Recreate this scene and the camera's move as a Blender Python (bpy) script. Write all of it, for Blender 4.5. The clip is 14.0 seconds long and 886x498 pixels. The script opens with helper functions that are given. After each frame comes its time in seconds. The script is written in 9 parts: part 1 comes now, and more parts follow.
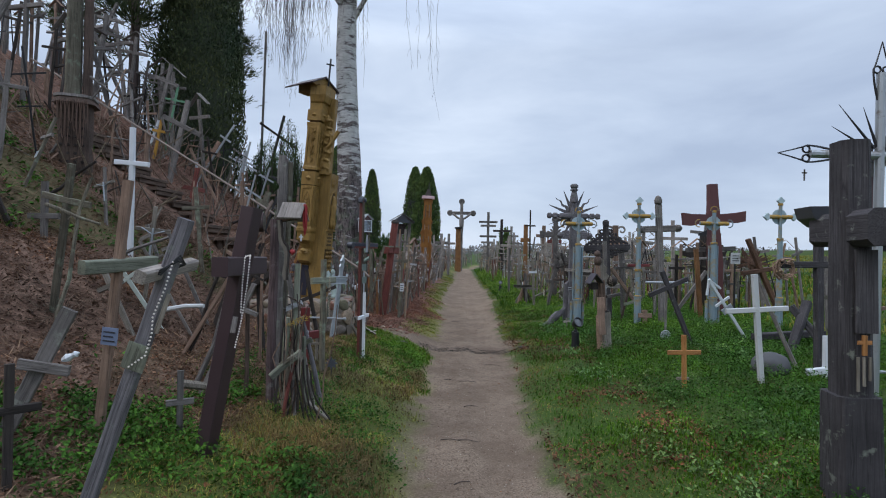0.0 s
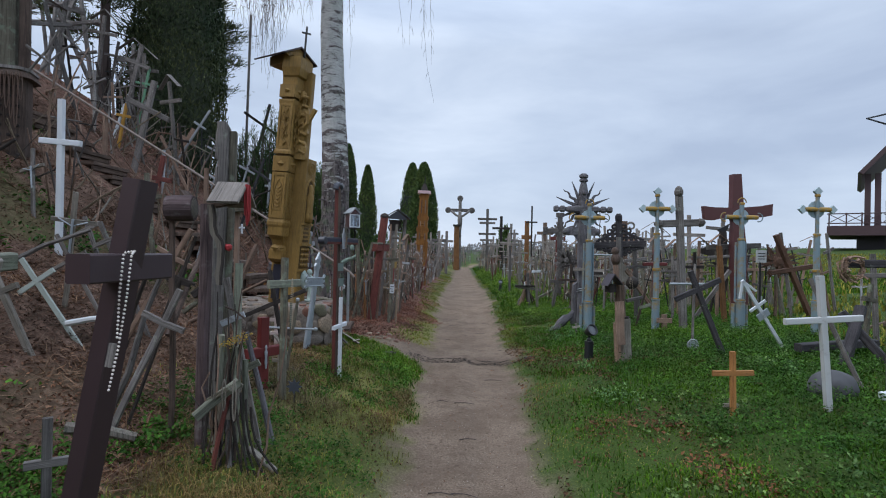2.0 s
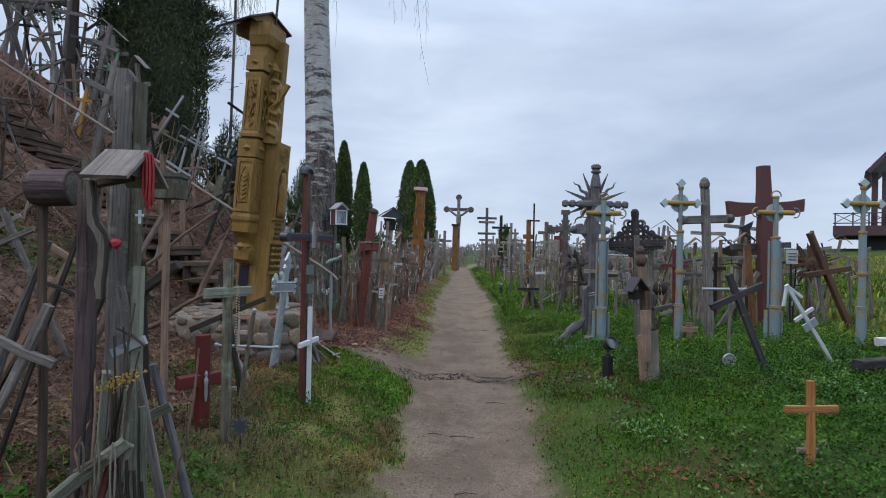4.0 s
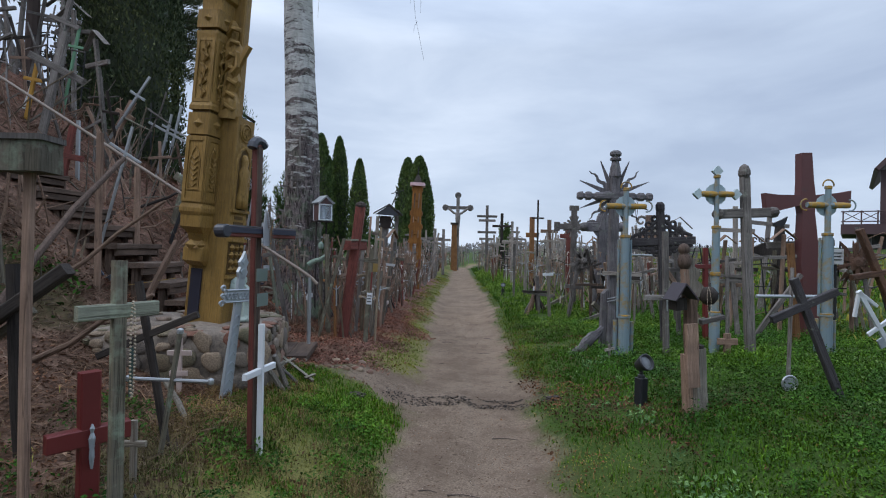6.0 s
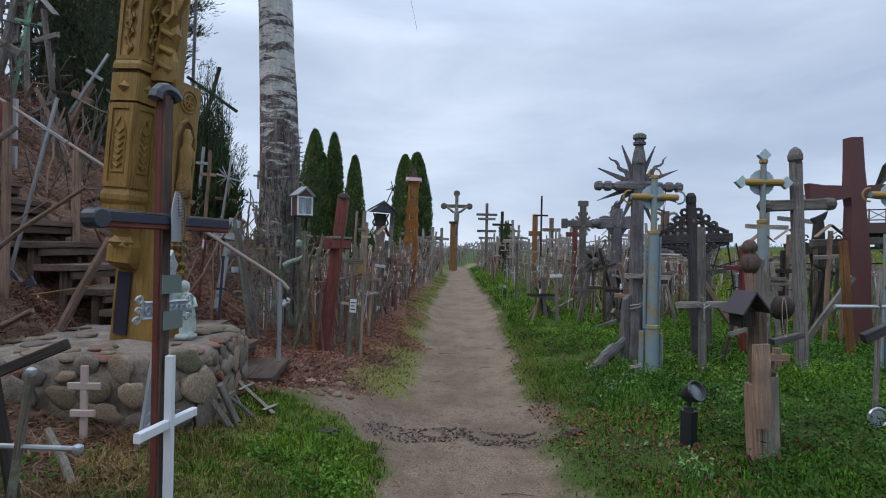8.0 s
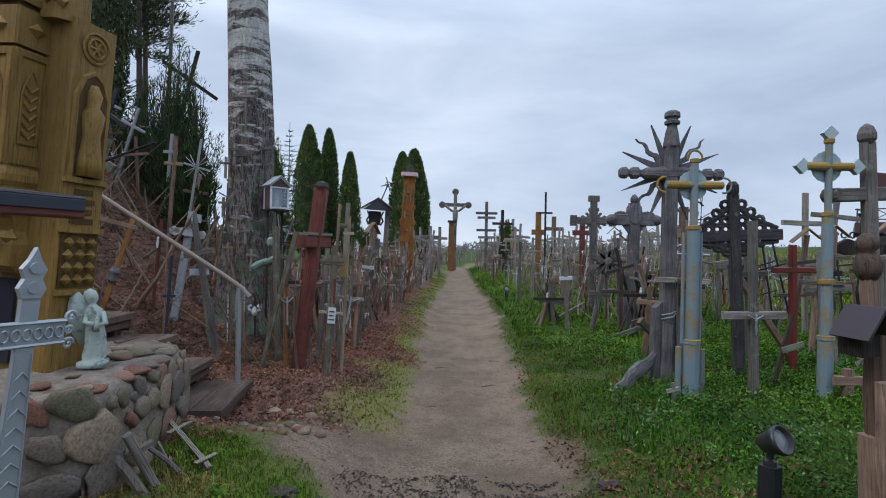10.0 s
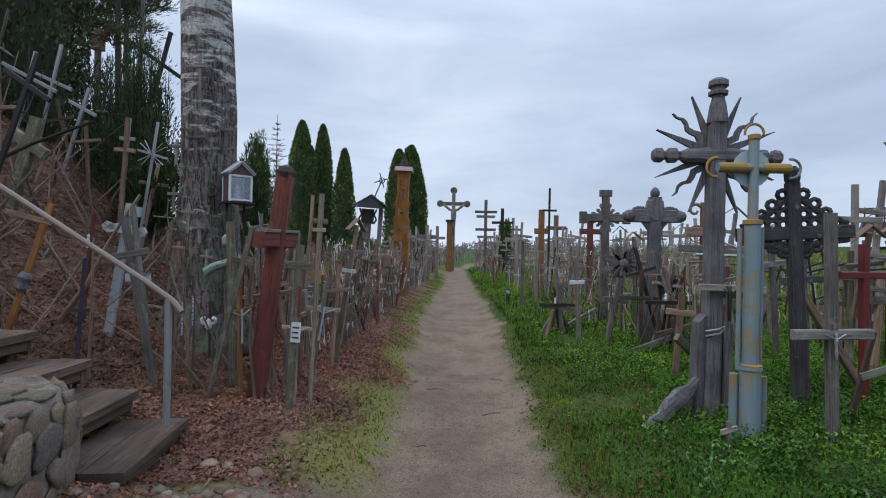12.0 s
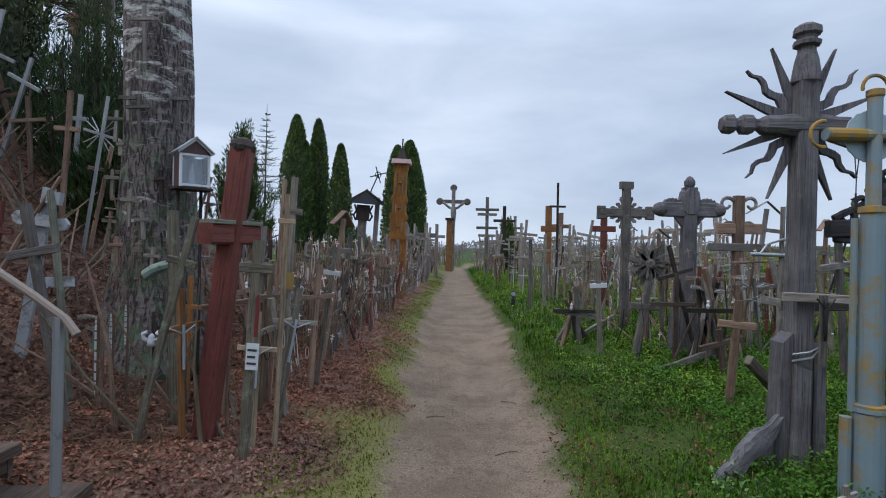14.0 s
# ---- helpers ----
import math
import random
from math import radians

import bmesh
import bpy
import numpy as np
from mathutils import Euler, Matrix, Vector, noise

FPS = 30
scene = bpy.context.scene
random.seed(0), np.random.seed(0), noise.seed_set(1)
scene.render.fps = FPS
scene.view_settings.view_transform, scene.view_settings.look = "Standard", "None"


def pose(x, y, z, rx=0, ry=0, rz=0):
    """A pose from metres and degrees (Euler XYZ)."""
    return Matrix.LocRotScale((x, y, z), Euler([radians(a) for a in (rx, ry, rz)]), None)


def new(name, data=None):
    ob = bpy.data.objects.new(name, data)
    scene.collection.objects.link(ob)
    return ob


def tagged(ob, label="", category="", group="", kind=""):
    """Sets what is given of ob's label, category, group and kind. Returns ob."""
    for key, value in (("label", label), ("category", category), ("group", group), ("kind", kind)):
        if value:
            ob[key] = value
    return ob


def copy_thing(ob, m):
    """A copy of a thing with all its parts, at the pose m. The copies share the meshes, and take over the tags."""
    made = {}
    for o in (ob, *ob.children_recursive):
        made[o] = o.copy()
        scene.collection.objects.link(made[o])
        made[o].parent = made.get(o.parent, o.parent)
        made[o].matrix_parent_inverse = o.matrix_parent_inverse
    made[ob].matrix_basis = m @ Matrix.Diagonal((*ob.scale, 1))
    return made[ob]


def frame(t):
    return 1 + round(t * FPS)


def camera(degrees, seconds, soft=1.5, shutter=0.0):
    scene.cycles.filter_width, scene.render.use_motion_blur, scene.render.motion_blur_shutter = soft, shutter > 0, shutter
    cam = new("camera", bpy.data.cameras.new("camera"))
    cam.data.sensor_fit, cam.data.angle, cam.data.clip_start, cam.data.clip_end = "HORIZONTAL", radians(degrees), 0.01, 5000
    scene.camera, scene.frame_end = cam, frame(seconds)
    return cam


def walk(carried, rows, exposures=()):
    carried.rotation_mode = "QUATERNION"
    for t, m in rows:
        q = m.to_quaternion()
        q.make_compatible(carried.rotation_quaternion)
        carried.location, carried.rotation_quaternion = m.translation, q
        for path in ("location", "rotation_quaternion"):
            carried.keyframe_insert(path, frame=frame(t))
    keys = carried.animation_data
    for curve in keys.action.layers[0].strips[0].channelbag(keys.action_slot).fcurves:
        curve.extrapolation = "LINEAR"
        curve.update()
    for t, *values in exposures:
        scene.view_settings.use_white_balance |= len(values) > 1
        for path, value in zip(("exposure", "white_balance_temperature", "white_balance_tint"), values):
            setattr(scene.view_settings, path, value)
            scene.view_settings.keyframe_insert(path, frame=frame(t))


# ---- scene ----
cam = camera(80.0, 14.0, soft=1.05)
METRES, EYE, TILT, LEAN, TURN = 7.4, 1.66, -2.75, 0.0, 0.0
ROWS = [
    (0, 0.0000, 0.0000, 0.0000, -0.060, 3.008, -1.16),
    (0.5, 0.0027, 0.0339, 0.0015, -0.068, 2.973, -1.11),
    (1, 0.0066, 0.0739, 0.0037, -0.111, 2.914, -1.14),
    (1.5, 0.0077, 0.1084, 0.0038, -0.145, 2.837, -1.16),
    (2, 0.0101, 0.1463, 0.0047, -0.179, 2.829, -1.13),
    (2.5, 0.0135, 0.1838, 0.0066, -0.222, 2.854, -1.11),
    (3, 0.0154, 0.2169, 0.0078, -0.247, 2.888, -1.15),
    (5.5, 0.0205, 0.3960, 0.0143, -0.375, 2.803, -1.11),
    (6, 0.0217, 0.4340, 0.0164, -0.392, 2.795, -1.11),
    (6.5, 0.0218, 0.4669, 0.0182, -0.426, 2.760, -1.11),
    (7, 0.0221, 0.5045, 0.0204, -0.494, 2.778, -1.08),
    (7.5, 0.0245, 0.5388, 0.0210, -0.494, 2.752, -1.04),
    (8, 0.0271, 0.5765, 0.0220, -0.520, 2.760, -1.06),
    (10.5, 0.0343, 0.7501, 0.0287, -0.707, 2.752, -1.04),
    (11, 0.0381, 0.7865, 0.0316, -0.724, 2.718, -1.01),
    (11.5, 0.0396, 0.8188, 0.0319, -0.767, 2.760, -1.05),
    (12, 0.0405, 0.8558, 0.0343, -0.809, 2.760, -1.06),
    (12.5, 0.0430, 0.8884, 0.0354, -0.818, 2.735, -1.02),
    (13, 0.0433, 0.9252, 0.0365, -0.861, 2.735, -1.12),
    (13.5, 0.0395, 0.9591, 0.0377, -0.886, 2.726, -1.17),
    (14, 0.0376, 0.9965, 0.0392, -0.920, 2.684, -1.14),
]
walk(cam, [(t, pose(0, 0, EYE, TILT, LEAN, TURN) @ pose(METRES * x, METRES * y, METRES * z, 90 + pitch, roll, yaw)) for t, x, y, z, yaw, pitch, roll in ROWS])

# ---- world and light ----
world = bpy.data.worlds.new("world")
scene.world = world
world.use_nodes = True
wt = world.node_tree
wt.nodes.clear()


def node(tree, kind, **values):
    n = tree.nodes.new(kind)
    for key, value in values.items():
        n.inputs[key.replace("_", " ")].default_value = value
    return n


def ramp(tree, source, stops):
    n = tree.nodes.new("ShaderNodeValToRGB")
    els = n.color_ramp.elements
    while len(els) < len(stops):
        els.new(0.5)
    for e, (p, c) in zip(els, stops):
        e.position = p
        e.color = (*c, 1) if len(c) == 3 else c
    tree.links.new(source, n.inputs[0])
    return n.outputs[0]


SUN_UP, SUN_TURN = 48.0, 245.0
sky = wt.nodes.new("ShaderNodeTexSky")
sky.sky_type, sky.sun_disc = "NISHITA", False
sky.sun_elevation, sky.sun_rotation = radians(SUN_UP), radians(SUN_TURN)
dim = wt.nodes.new("ShaderNodeVectorMath")
dim.operation = "SCALE"
dim.inputs["Scale"].default_value = 0.09
wt.links.new(sky.outputs[0], dim.inputs[0])
coord = wt.nodes.new("ShaderNodeTexCoord")
squash = wt.nodes.new("ShaderNodeMapping")
squash.inputs["Scale"].default_value = (1.0, 1.0, 3.6)
squash.inputs["Location"].default_value = (0.4, 0.2, 0.3)
wt.links.new(coord.outputs["Generated"], squash.inputs[0])
clouds = node(wt, "ShaderNodeTexNoise", Scale=1.7, Detail=7.0, Roughness=0.52, Distortion=0.35)
wt.links.new(squash.outputs[0], clouds.inputs["Vector"])
cover = ramp(wt, clouds.outputs[0], [(0.30, (0.365, 0.442, 0.59)), (0.48, (0.475, 0.562, 0.71)), (0.72, (0.665, 0.752, 0.89))])
over = wt.nodes.new("ShaderNodeMix")
over.data_type = "RGBA"
over.inputs["Factor"].default_value = 0.9
wt.links.new(dim.outputs[0], over.inputs["A"])
wt.links.new(cover, over.inputs["B"])
shine = node(wt, "ShaderNodeBackground", Strength=1.2)
sepd = wt.nodes.new("ShaderNodeSeparateXYZ")
wt.links.new(coord.outputs["Generated"], sepd.inputs[0])
zenith = node(wt, "ShaderNodeMapRange", **{"From_Min": 0.35, "From_Max": 1.0, "To_Min": 1.0, "To_Max": 2.5})
wt.links.new(sepd.outputs["Z"], zenith.inputs["Value"])
lift = wt.nodes.new("ShaderNodeVectorMath")
lift.operation = "SCALE"
wt.links.new(over.outputs["Result"], lift.inputs[0])
wt.links.new(zenith.outputs[0], lift.inputs["Scale"])
wt.links.new(lift.outputs[0], shine.inputs["Color"])
wout = wt.nodes.new("ShaderNodeOutputWorld")
wt.links.new(shine.outputs[0], wout.inputs[0])

sun = new("sun", bpy.data.lights.new("sun", "SUN"))
sun.data.energy, sun.data.angle, sun.data.color = 1.1, radians(25), (1.0, 0.97, 0.92)
sun.rotation_euler = (radians(90 - SUN_UP), 0, radians(180 - SUN_TURN))
scene.view_settings.exposure = 0.06

# ---- materials ----


def material(name):
    m = bpy.data.materials.new(name)
    m.use_nodes = True
    t = m.node_tree
    return m, t, t.nodes["Principled BSDF"]


def mapped(t, scale, space="Object"):
    c = t.nodes.new("ShaderNodeTexCoord")
    mp = t.nodes.new("ShaderNodeMapping")
    mp.inputs["Scale"].default_value = scale
    t.links.new(c.outputs[space], mp.inputs[0])
    return mp.outputs[0]


def noise_tex(t, vector, scale, detail=4.0, rough=0.55, distort=0.0):
    n = node(t, "ShaderNodeTexNoise", Scale=scale, Detail=detail, Roughness=rough, Distortion=distort)
    if vector is not None:
        t.links.new(vector, n.inputs["Vector"])
    return n.outputs[0]


def mix(t, fac, a, b, mode="MIX"):
    n = t.nodes.new("ShaderNodeMix")
    n.data_type, n.blend_type = "RGBA", mode
    for key, v in (("Factor", fac), ("A", a), ("B", b)):
        if isinstance(v, (int, float)):
            n.inputs[key].default_value = v
        elif isinstance(v, tuple):
            n.inputs[key].default_value = (*v, 1)
        else:
            t.links.new(v, n.inputs[key])
    return n.outputs["Result"]


def maths(t, op, a, b=0.0, clamp=False):
    n = t.nodes.new("ShaderNodeMath")
    n.operation, n.use_clamp = op, clamp
    for k, v in ((0, a), (1, b)):
        if isinstance(v, (int, float)):
            n.inputs[k].default_value = v
        else:
            t.links.new(v, n.inputs[k])
    return n.outputs[0]


def bump(t, bsdf, height, strength, distance=0.01):
    n = node(t, "ShaderNodeBump", Strength=strength, Distance=distance)
    t.links.new(height, n.inputs["Height"])
    t.links.new(n.outputs[0], bsdf.inputs["Normal"])


def varied(t, colour, amount):
    """Each object of its own a little lighter or darker, by its random number."""
    info = t.nodes.new("ShaderNodeObjectInfo")
    v = maths(t, "MULTIPLY_ADD", info.outputs["Random"], amount * 2)
    t.nodes[-1].inputs[2].default_value = 1.0 - amount
    h = node(t, "ShaderNodeHueSaturation")
    t.links.new(v, h.inputs["Value"])
    t.links.new(colour, h.inputs["Color"])
    return h.outputs[0]


def wood(name, dark, light, rough=0.85, moss=0.0, vary=0.25, fine=1.0, lichen=(0.30, 0.33, 0.27)):
    """Weathered timber, its grain along the local z."""
    m, t, b = material(name)
    info = t.nodes.new("ShaderNodeObjectInfo")
    c = t.nodes.new("ShaderNodeTexCoord")
    shift = t.nodes.new("ShaderNodeVectorMath")
    shift.operation = "ADD"
    t.links.new(c.outputs["Object"], shift.inputs[0])
    t.links.new(maths(t, "MULTIPLY", info.outputs["Random"], 40.0), shift.inputs[1])
    mp = t.nodes.new("ShaderNodeMapping")
    mp.inputs["Scale"].default_value = (115 * fine, 115 * fine, 3.4 * fine)
    t.links.new(shift.outputs[0], mp.inputs[0])
    grain = noise_tex(t, mp.outputs[0], 1.0, 5.0, 0.62, 0.4)
    blot = noise_tex(t, shift.outputs[0], 3.2, 3.0)
    col = ramp(t, grain, [(0.27, tuple(v * 0.8 for v in dark)), (0.46, tuple((a + c2) / 2 for a, c2 in zip(dark, light))), (0.74, light)])
    worn = noise_tex(t, shift.outputs[0], 26.0, 5.0, 0.7)
    col = mix(t, maths(t, "MULTIPLY", ramp(t, worn, [(0.40, (0, 0, 0)), (0.66, (1, 1, 1))]), 0.55), col, tuple(0.35 * a + 0.45 * c2 for a, c2 in zip(dark, light)))
    split = ramp(t, noise_tex(t, mp.outputs[0], 0.35, 3.0, 0.5, 0.2), [(0.40, (0, 0, 0)), (0.43, (1, 1, 1)), (0.455, (0, 0, 0))])
    col = mix(t, maths(t, "MULTIPLY", split, 0.6), col, tuple(v * 0.35 for v in dark))
    col = mix(t, maths(t, "MULTIPLY", ramp(t, blot, [(0.4, (0, 0, 0)), (0.68, (1, 1, 1))]), 0.45), col, tuple(v * 0.55 for v in dark))
    if moss:
        patch = ramp(t, noise_tex(t, shift.outputs[0], 9.0, 5.0, 0.65), [(0.62 - 0.2 * moss, (0, 0, 0)), (0.70, (1, 1, 1))])
        col = mix(t, maths(t, "MULTIPLY", patch, min(1.0, 0.4 + moss)), col, lichen)
    t.links.new(varied(t, col, vary), b.inputs["Base Color"])
    b.inputs["Roughness"].default_value = rough
    b.inputs["Specular IOR Level"].default_value = 0.25
    bump(t, b, mix(t, maths(t, "MULTIPLY", split, 0.8), grain, (0.0, 0.0, 0.0)), 0.7, 0.008)
    return m


def paint(name, base, worn, amount=0.35, rough=0.5, metal=0.0, scale=7.0, vary=0.06):
    """Old paint on wood or metal, with worn or rusty patches."""
    m, t, b = material(name)
    v = mapped(t, (1, 1, 1))
    patch = noise_tex(t, v, scale, 7.0, 0.66)
    fine = noise_tex(t, v, scale * 9, 4.0)
    f = ramp(t, patch, [(0.70 - 0.35 * amount, (0, 0, 0)), (0.78 - 0.25 * amount, (1, 1, 1))])
    tone = mix(t, noise_tex(t, v, 2.3, 3.0), tuple(x * 0.78 for x in base), tuple(min(1, x * 1.12) for x in base))
    col = mix(t, f, tone, worn)
    t.links.new(varied(t, col, vary), b.inputs["Base Color"])
    b.inputs["Roughness"].default_value = rough
    b.inputs["Metallic"].default_value = metal
    bump(t, b, mix(t, 0.4, patch, fine), 0.25, 0.004)
    return m


def leafy(name, dark, light, vary=0.2, rough=0.6):
    """Leaves: tones by leaf."""
    m, t, b = material(name)
    geo = t.nodes.new("ShaderNodeNewGeometry")
    col = ramp(t, geo.outputs["Random Per Island"], [(0.0, dark), (0.6, tuple((a + c) / 2 for a, c in zip(dark, light))), (1.0, light)])
    patch = ramp(t, noise_tex(t, mapped(t, (1, 1, 1)), 1.9, 4.0), [(0.38, (0, 0, 0)), (0.66, (1, 1, 1))])
    col = mix(t, maths(t, "MULTIPLY", patch, 0.62), col, tuple(v * 0.6 for v in dark))
    far = ramp(t, noise_tex(t, mapped(t, (1, 1, 1)), 0.8, 4.0, 0.6), [(0.38, (0.72, 0.80, 0.85)), (0.62, (1.25, 1.10, 0.92))])
    col = mix(t, 1.0, col, far, "MULTIPLY")
    t.links.new(varied(t, col, vary * 0.4), b.inputs["Base Color"])
    b.inputs["Roughness"].default_value = rough
    b.inputs["Specular IOR Level"].default_value = 0.1
    return m


GREY = wood("grey_wood", (0.068, 0.060, 0.057), (0.285, 0.258, 0.243), moss=0.15, vary=0.35)
ASH = wood("silvered_wood", (0.125, 0.108, 0.096), (0.42, 0.37, 0.33), vary=0.35)
PALE = wood("pale_wood", (0.11, 0.095, 0.078), (0.32, 0.285, 0.24), moss=0.1)
MOSSY = wood("mossy_wood", (0.056, 0.049, 0.037), (0.205, 0.184, 0.140), moss=0.45, lichen=(0.21, 0.25, 0.185))
LILAC = wood("lilac_grey_oak", (0.048, 0.045, 0.050), (0.232, 0.217, 0.234), moss=0.3, vary=0.15, lichen=(0.17, 0.185, 0.165))
TARRED = wood("tarred_grey_wood", (0.026, 0.024, 0.027), (0.092, 0.084, 0.090), vary=0.1, moss=0.05)
OFFWHITE = paint("dull_white_paint", (0.47, 0.48, 0.49), (0.22, 0.20, 0.18), 0.35, 0.6)
DARK = wood("dark_wood", (0.022, 0.018, 0.017), (0.075, 0.062, 0.055), vary=0.35)
BROWN = wood("brown_wood", (0.125, 0.081, 0.061), (0.355, 0.237, 0.176), vary=0.35)
ORANGE = wood("orange_wood", (0.30, 0.125, 0.04), (0.52, 0.25, 0.09), rough=0.6, vary=0.12)
RUSSET = wood("russet_wood", (0.14, 0.062, 0.024), (0.33, 0.165, 0.070), rough=0.7, vary=0.15)
REDWOOD = wood("red_stained_wood", (0.092, 0.029, 0.025), (0.225, 0.069, 0.055), rough=0.6, vary=0.15)
GOLDEN = wood("golden_oak", (0.155, 0.080, 0.020), (0.38, 0.22, 0.062), rough=0.5, vary=0.05, fine=0.6)
PLUM = paint("dark_brown_paint", (0.042, 0.024, 0.028), (0.07, 0.045, 0.04), 0.2, 0.45)
MAROON = paint("maroon_paint", (0.090, 0.027, 0.027), (0.07, 0.03, 0.03), 0.3, 0.55)
SCARLET = paint("red_paint", (0.145, 0.019, 0.018), (0.12, 0.03, 0.025), 0.3, 0.5)
WHITE = paint("white_paint", (0.60, 0.625, 0.66), (0.36, 0.35, 0.33), 0.15, 0.45)
BLUE = paint("pale_blue_paint", (0.168, 0.232, 0.268), (0.25, 0.17, 0.055), 0.60, 0.55, scale=5.0)
LICHEN = paint("yellow_lichen", (0.33, 0.195, 0.038), (0.15, 0.165, 0.15), 0.62, 0.9, scale=22.0)
SILVER = paint("grey_silver_paint", (0.38, 0.42, 0.46), (0.22, 0.22, 0.22), 0.3, 0.5, 0.3)
STEEL = paint("galvanised_steel", (0.36, 0.38, 0.40), (0.20, 0.18, 0.16), 0.35, 0.42, 0.6)
IRON = paint("black_iron", (0.022, 0.022, 0.025), (0.09, 0.045, 0.03), 0.25, 0.55, 0.3)
BEAD = paint("bead_white", (0.72, 0.66, 0.62), (0.5, 0.42, 0.4), 0.2, 0.35)
UMBER = wood("umber_wood", (0.045, 0.032, 0.026), (0.15, 0.105, 0.085), vary=0.1)
TAN = wood("tan_weathered_wood", (0.170, 0.126, 0.086), (0.50, 0.39, 0.275), moss=0.1, vary=0.45)
SAGE = wood("lichened_board", (0.085, 0.088, 0.066), (0.29, 0.30, 0.235), moss=0.4, lichen=(0.25, 0.29, 0.215))
PEELED = paint("peeled_white_paint", (0.33, 0.35, 0.37), (0.13, 0.115, 0.105), 0.55, 0.7, scale=12.0)
PURPLE = wood("purple_brown_bark", (0.030, 0.020, 0.022), (0.175, 0.122, 0.122), moss=0.25, vary=0.05, fine=0.5, lichen=(0.21, 0.205, 0.19))
NAVY_GREY = paint("dull_slate_blue_paint", (0.10, 0.125, 0.17), (0.16, 0.16, 0.17), 0.35, 0.5)
CHESTNUT = wood("chestnut_stain", (0.050, 0.028, 0.020), (0.175, 0.092, 0.060), rough=0.7, vary=0.1)
LATH = paint("greenish_white_paint", (0.36, 0.40, 0.36), (0.20, 0.20, 0.16), 0.4, 0.7, scale=12.0)
COLOURS = {}


def plain(name, colour, rough=0.6):
    if name not in COLOURS:
        COLOURS[name] = paint(name, colour, tuple(v * 0.6 for v in colour), 0.2, rough)
    return COLOURS[name]


NAVY = plain("navy_paint", (0.022, 0.024, 0.045), 0.5)


# ---- shapes ----


def part(name, bm, mat, parent=None, label="", at=None, smooth=False):
    """Links a bmesh as one mesh object under a thing or a part."""
    me = bpy.data.meshes.new(name)
    bm.to_mesh(me)
    bm.free()
    me.materials.append(mat)
    if smooth:
        for p in me.polygons:
            p.use_smooth = True
    ob = new(name, me)
    ob.parent = parent
    if at is not None:
        ob.matrix_basis = at
    if label:
        ob["label"] = label
    return ob


def loft(bm, sections, closed_ends=True):
    """Joins rings of points, each ring a list of Vectors of the same number."""
    rings = [[bm.verts.new(p) for p in ring] for ring in sections]
    n = len(rings[0])
    for a, b in zip(rings, rings[1:]):
        for i in range(n):
            bm.faces.new((a[i], a[(i + 1) % n], b[(i + 1) % n], b[i]))
    if closed_ends:
        bm.faces.new(rings[0][::-1])
        bm.faces.new(rings[-1])
    return bm


def ring8(w, d, z, c=0.2, x=0.0, y=0.0):
    """A rectangle with cut corners in the plane of z."""
    k = c * min(w, d)
    w, d = w / 2, d / 2
    return [Vector((x + a, y + b, z)) for a, b in ((w - k, -d), (w, -d + k), (w, d - k), (w - k, d), (-w + k, d), (-w, d - k), (-w, -d + k), (-w + k, -d))]


def ringn(r, z, n=10, x=0.0, y=0.0, ry=None):
    return [Vector((x + r * math.cos(math.tau * i / n), y + (ry or r) * math.sin(math.tau * i / n), z)) for i in range(n)]


def bar(w, d, z0, z1, steps=2, wob=0.0, taper=1.0, c=0.12, bm=None, x=0.0, y=0.0):
    """A beam along z with worn edges and, if asked, a slight bend."""
    bm = bm or bmesh.new()
    rings = []
    sx, sy = random.uniform(-1, 1) * wob, random.uniform(-1, 1) * wob
    for i in range(steps + 1):
        f = i / steps
        s = 1 + (taper - 1) * f
        rings.append(ring8(w * s, d * s, z0 + (z1 - z0) * f, c, x + sx * math.sin(f * 5), y + sy * math.sin(f * 4)))
    return loft(bm, rings)


def tube(points, r, n=7, bm=None, r_end=None):
    """A round bar along a line of points."""
    bm = bm or bmesh.new()
    pts = [Vector(p) for p in points]
    r_end = r if r_end is None else r_end
    rings = []
    for i, p in enumerate(pts):
        way = (pts[min(i + 1, len(pts) - 1)] - pts[max(i - 1, 0)]).normalized()
        side = way.cross(Vector((0.02, 1, 0.05))).normalized() if abs(way.y) < 0.9 else way.cross(Vector((1, 0, 0))).normalized()
        up = side.cross(way)
        rr = r + (r_end - r) * i / (len(pts) - 1)
        rings.append([p + rr * (math.cos(math.tau * k / n) * side + math.sin(math.tau * k / n) * up) for k in range(n)])
    return loft(bm, rings)


def lathe(profile, n=14, bm=None, x=0.0, y=0.0):
    """A turned shape: (radius, height) pairs."""
    return loft(bm or bmesh.new(), [ringn(max(r, 0.001), z, n, x, y) for r, z in profile])


def slab(outline, d, bm=None, y=0.0):
    """A board cut to an outline in x and z, d thick about y."""
    bm = bm or bmesh.new()
    return loft(bm, [[Vector((x, y - d / 2, z)) for x, z in outline], [Vector((x, y + d / 2, z)) for x, z in outline]])


def block(x0, x1, y0, y1, z0, z1, bm=None, c=0.06):
    bm = bm or bmesh.new()
    return loft(bm, [ring8(x1 - x0, y1 - y0, z, c, (x0 + x1) / 2, (y0 + y1) / 2) for z in (z0, z1)])


def thing(name, at, label, category, group=""):
    ob = new(name)
    ob.empty_display_size = 0.1
    ob.matrix_basis = at
    return tagged(ob, label, category, group)


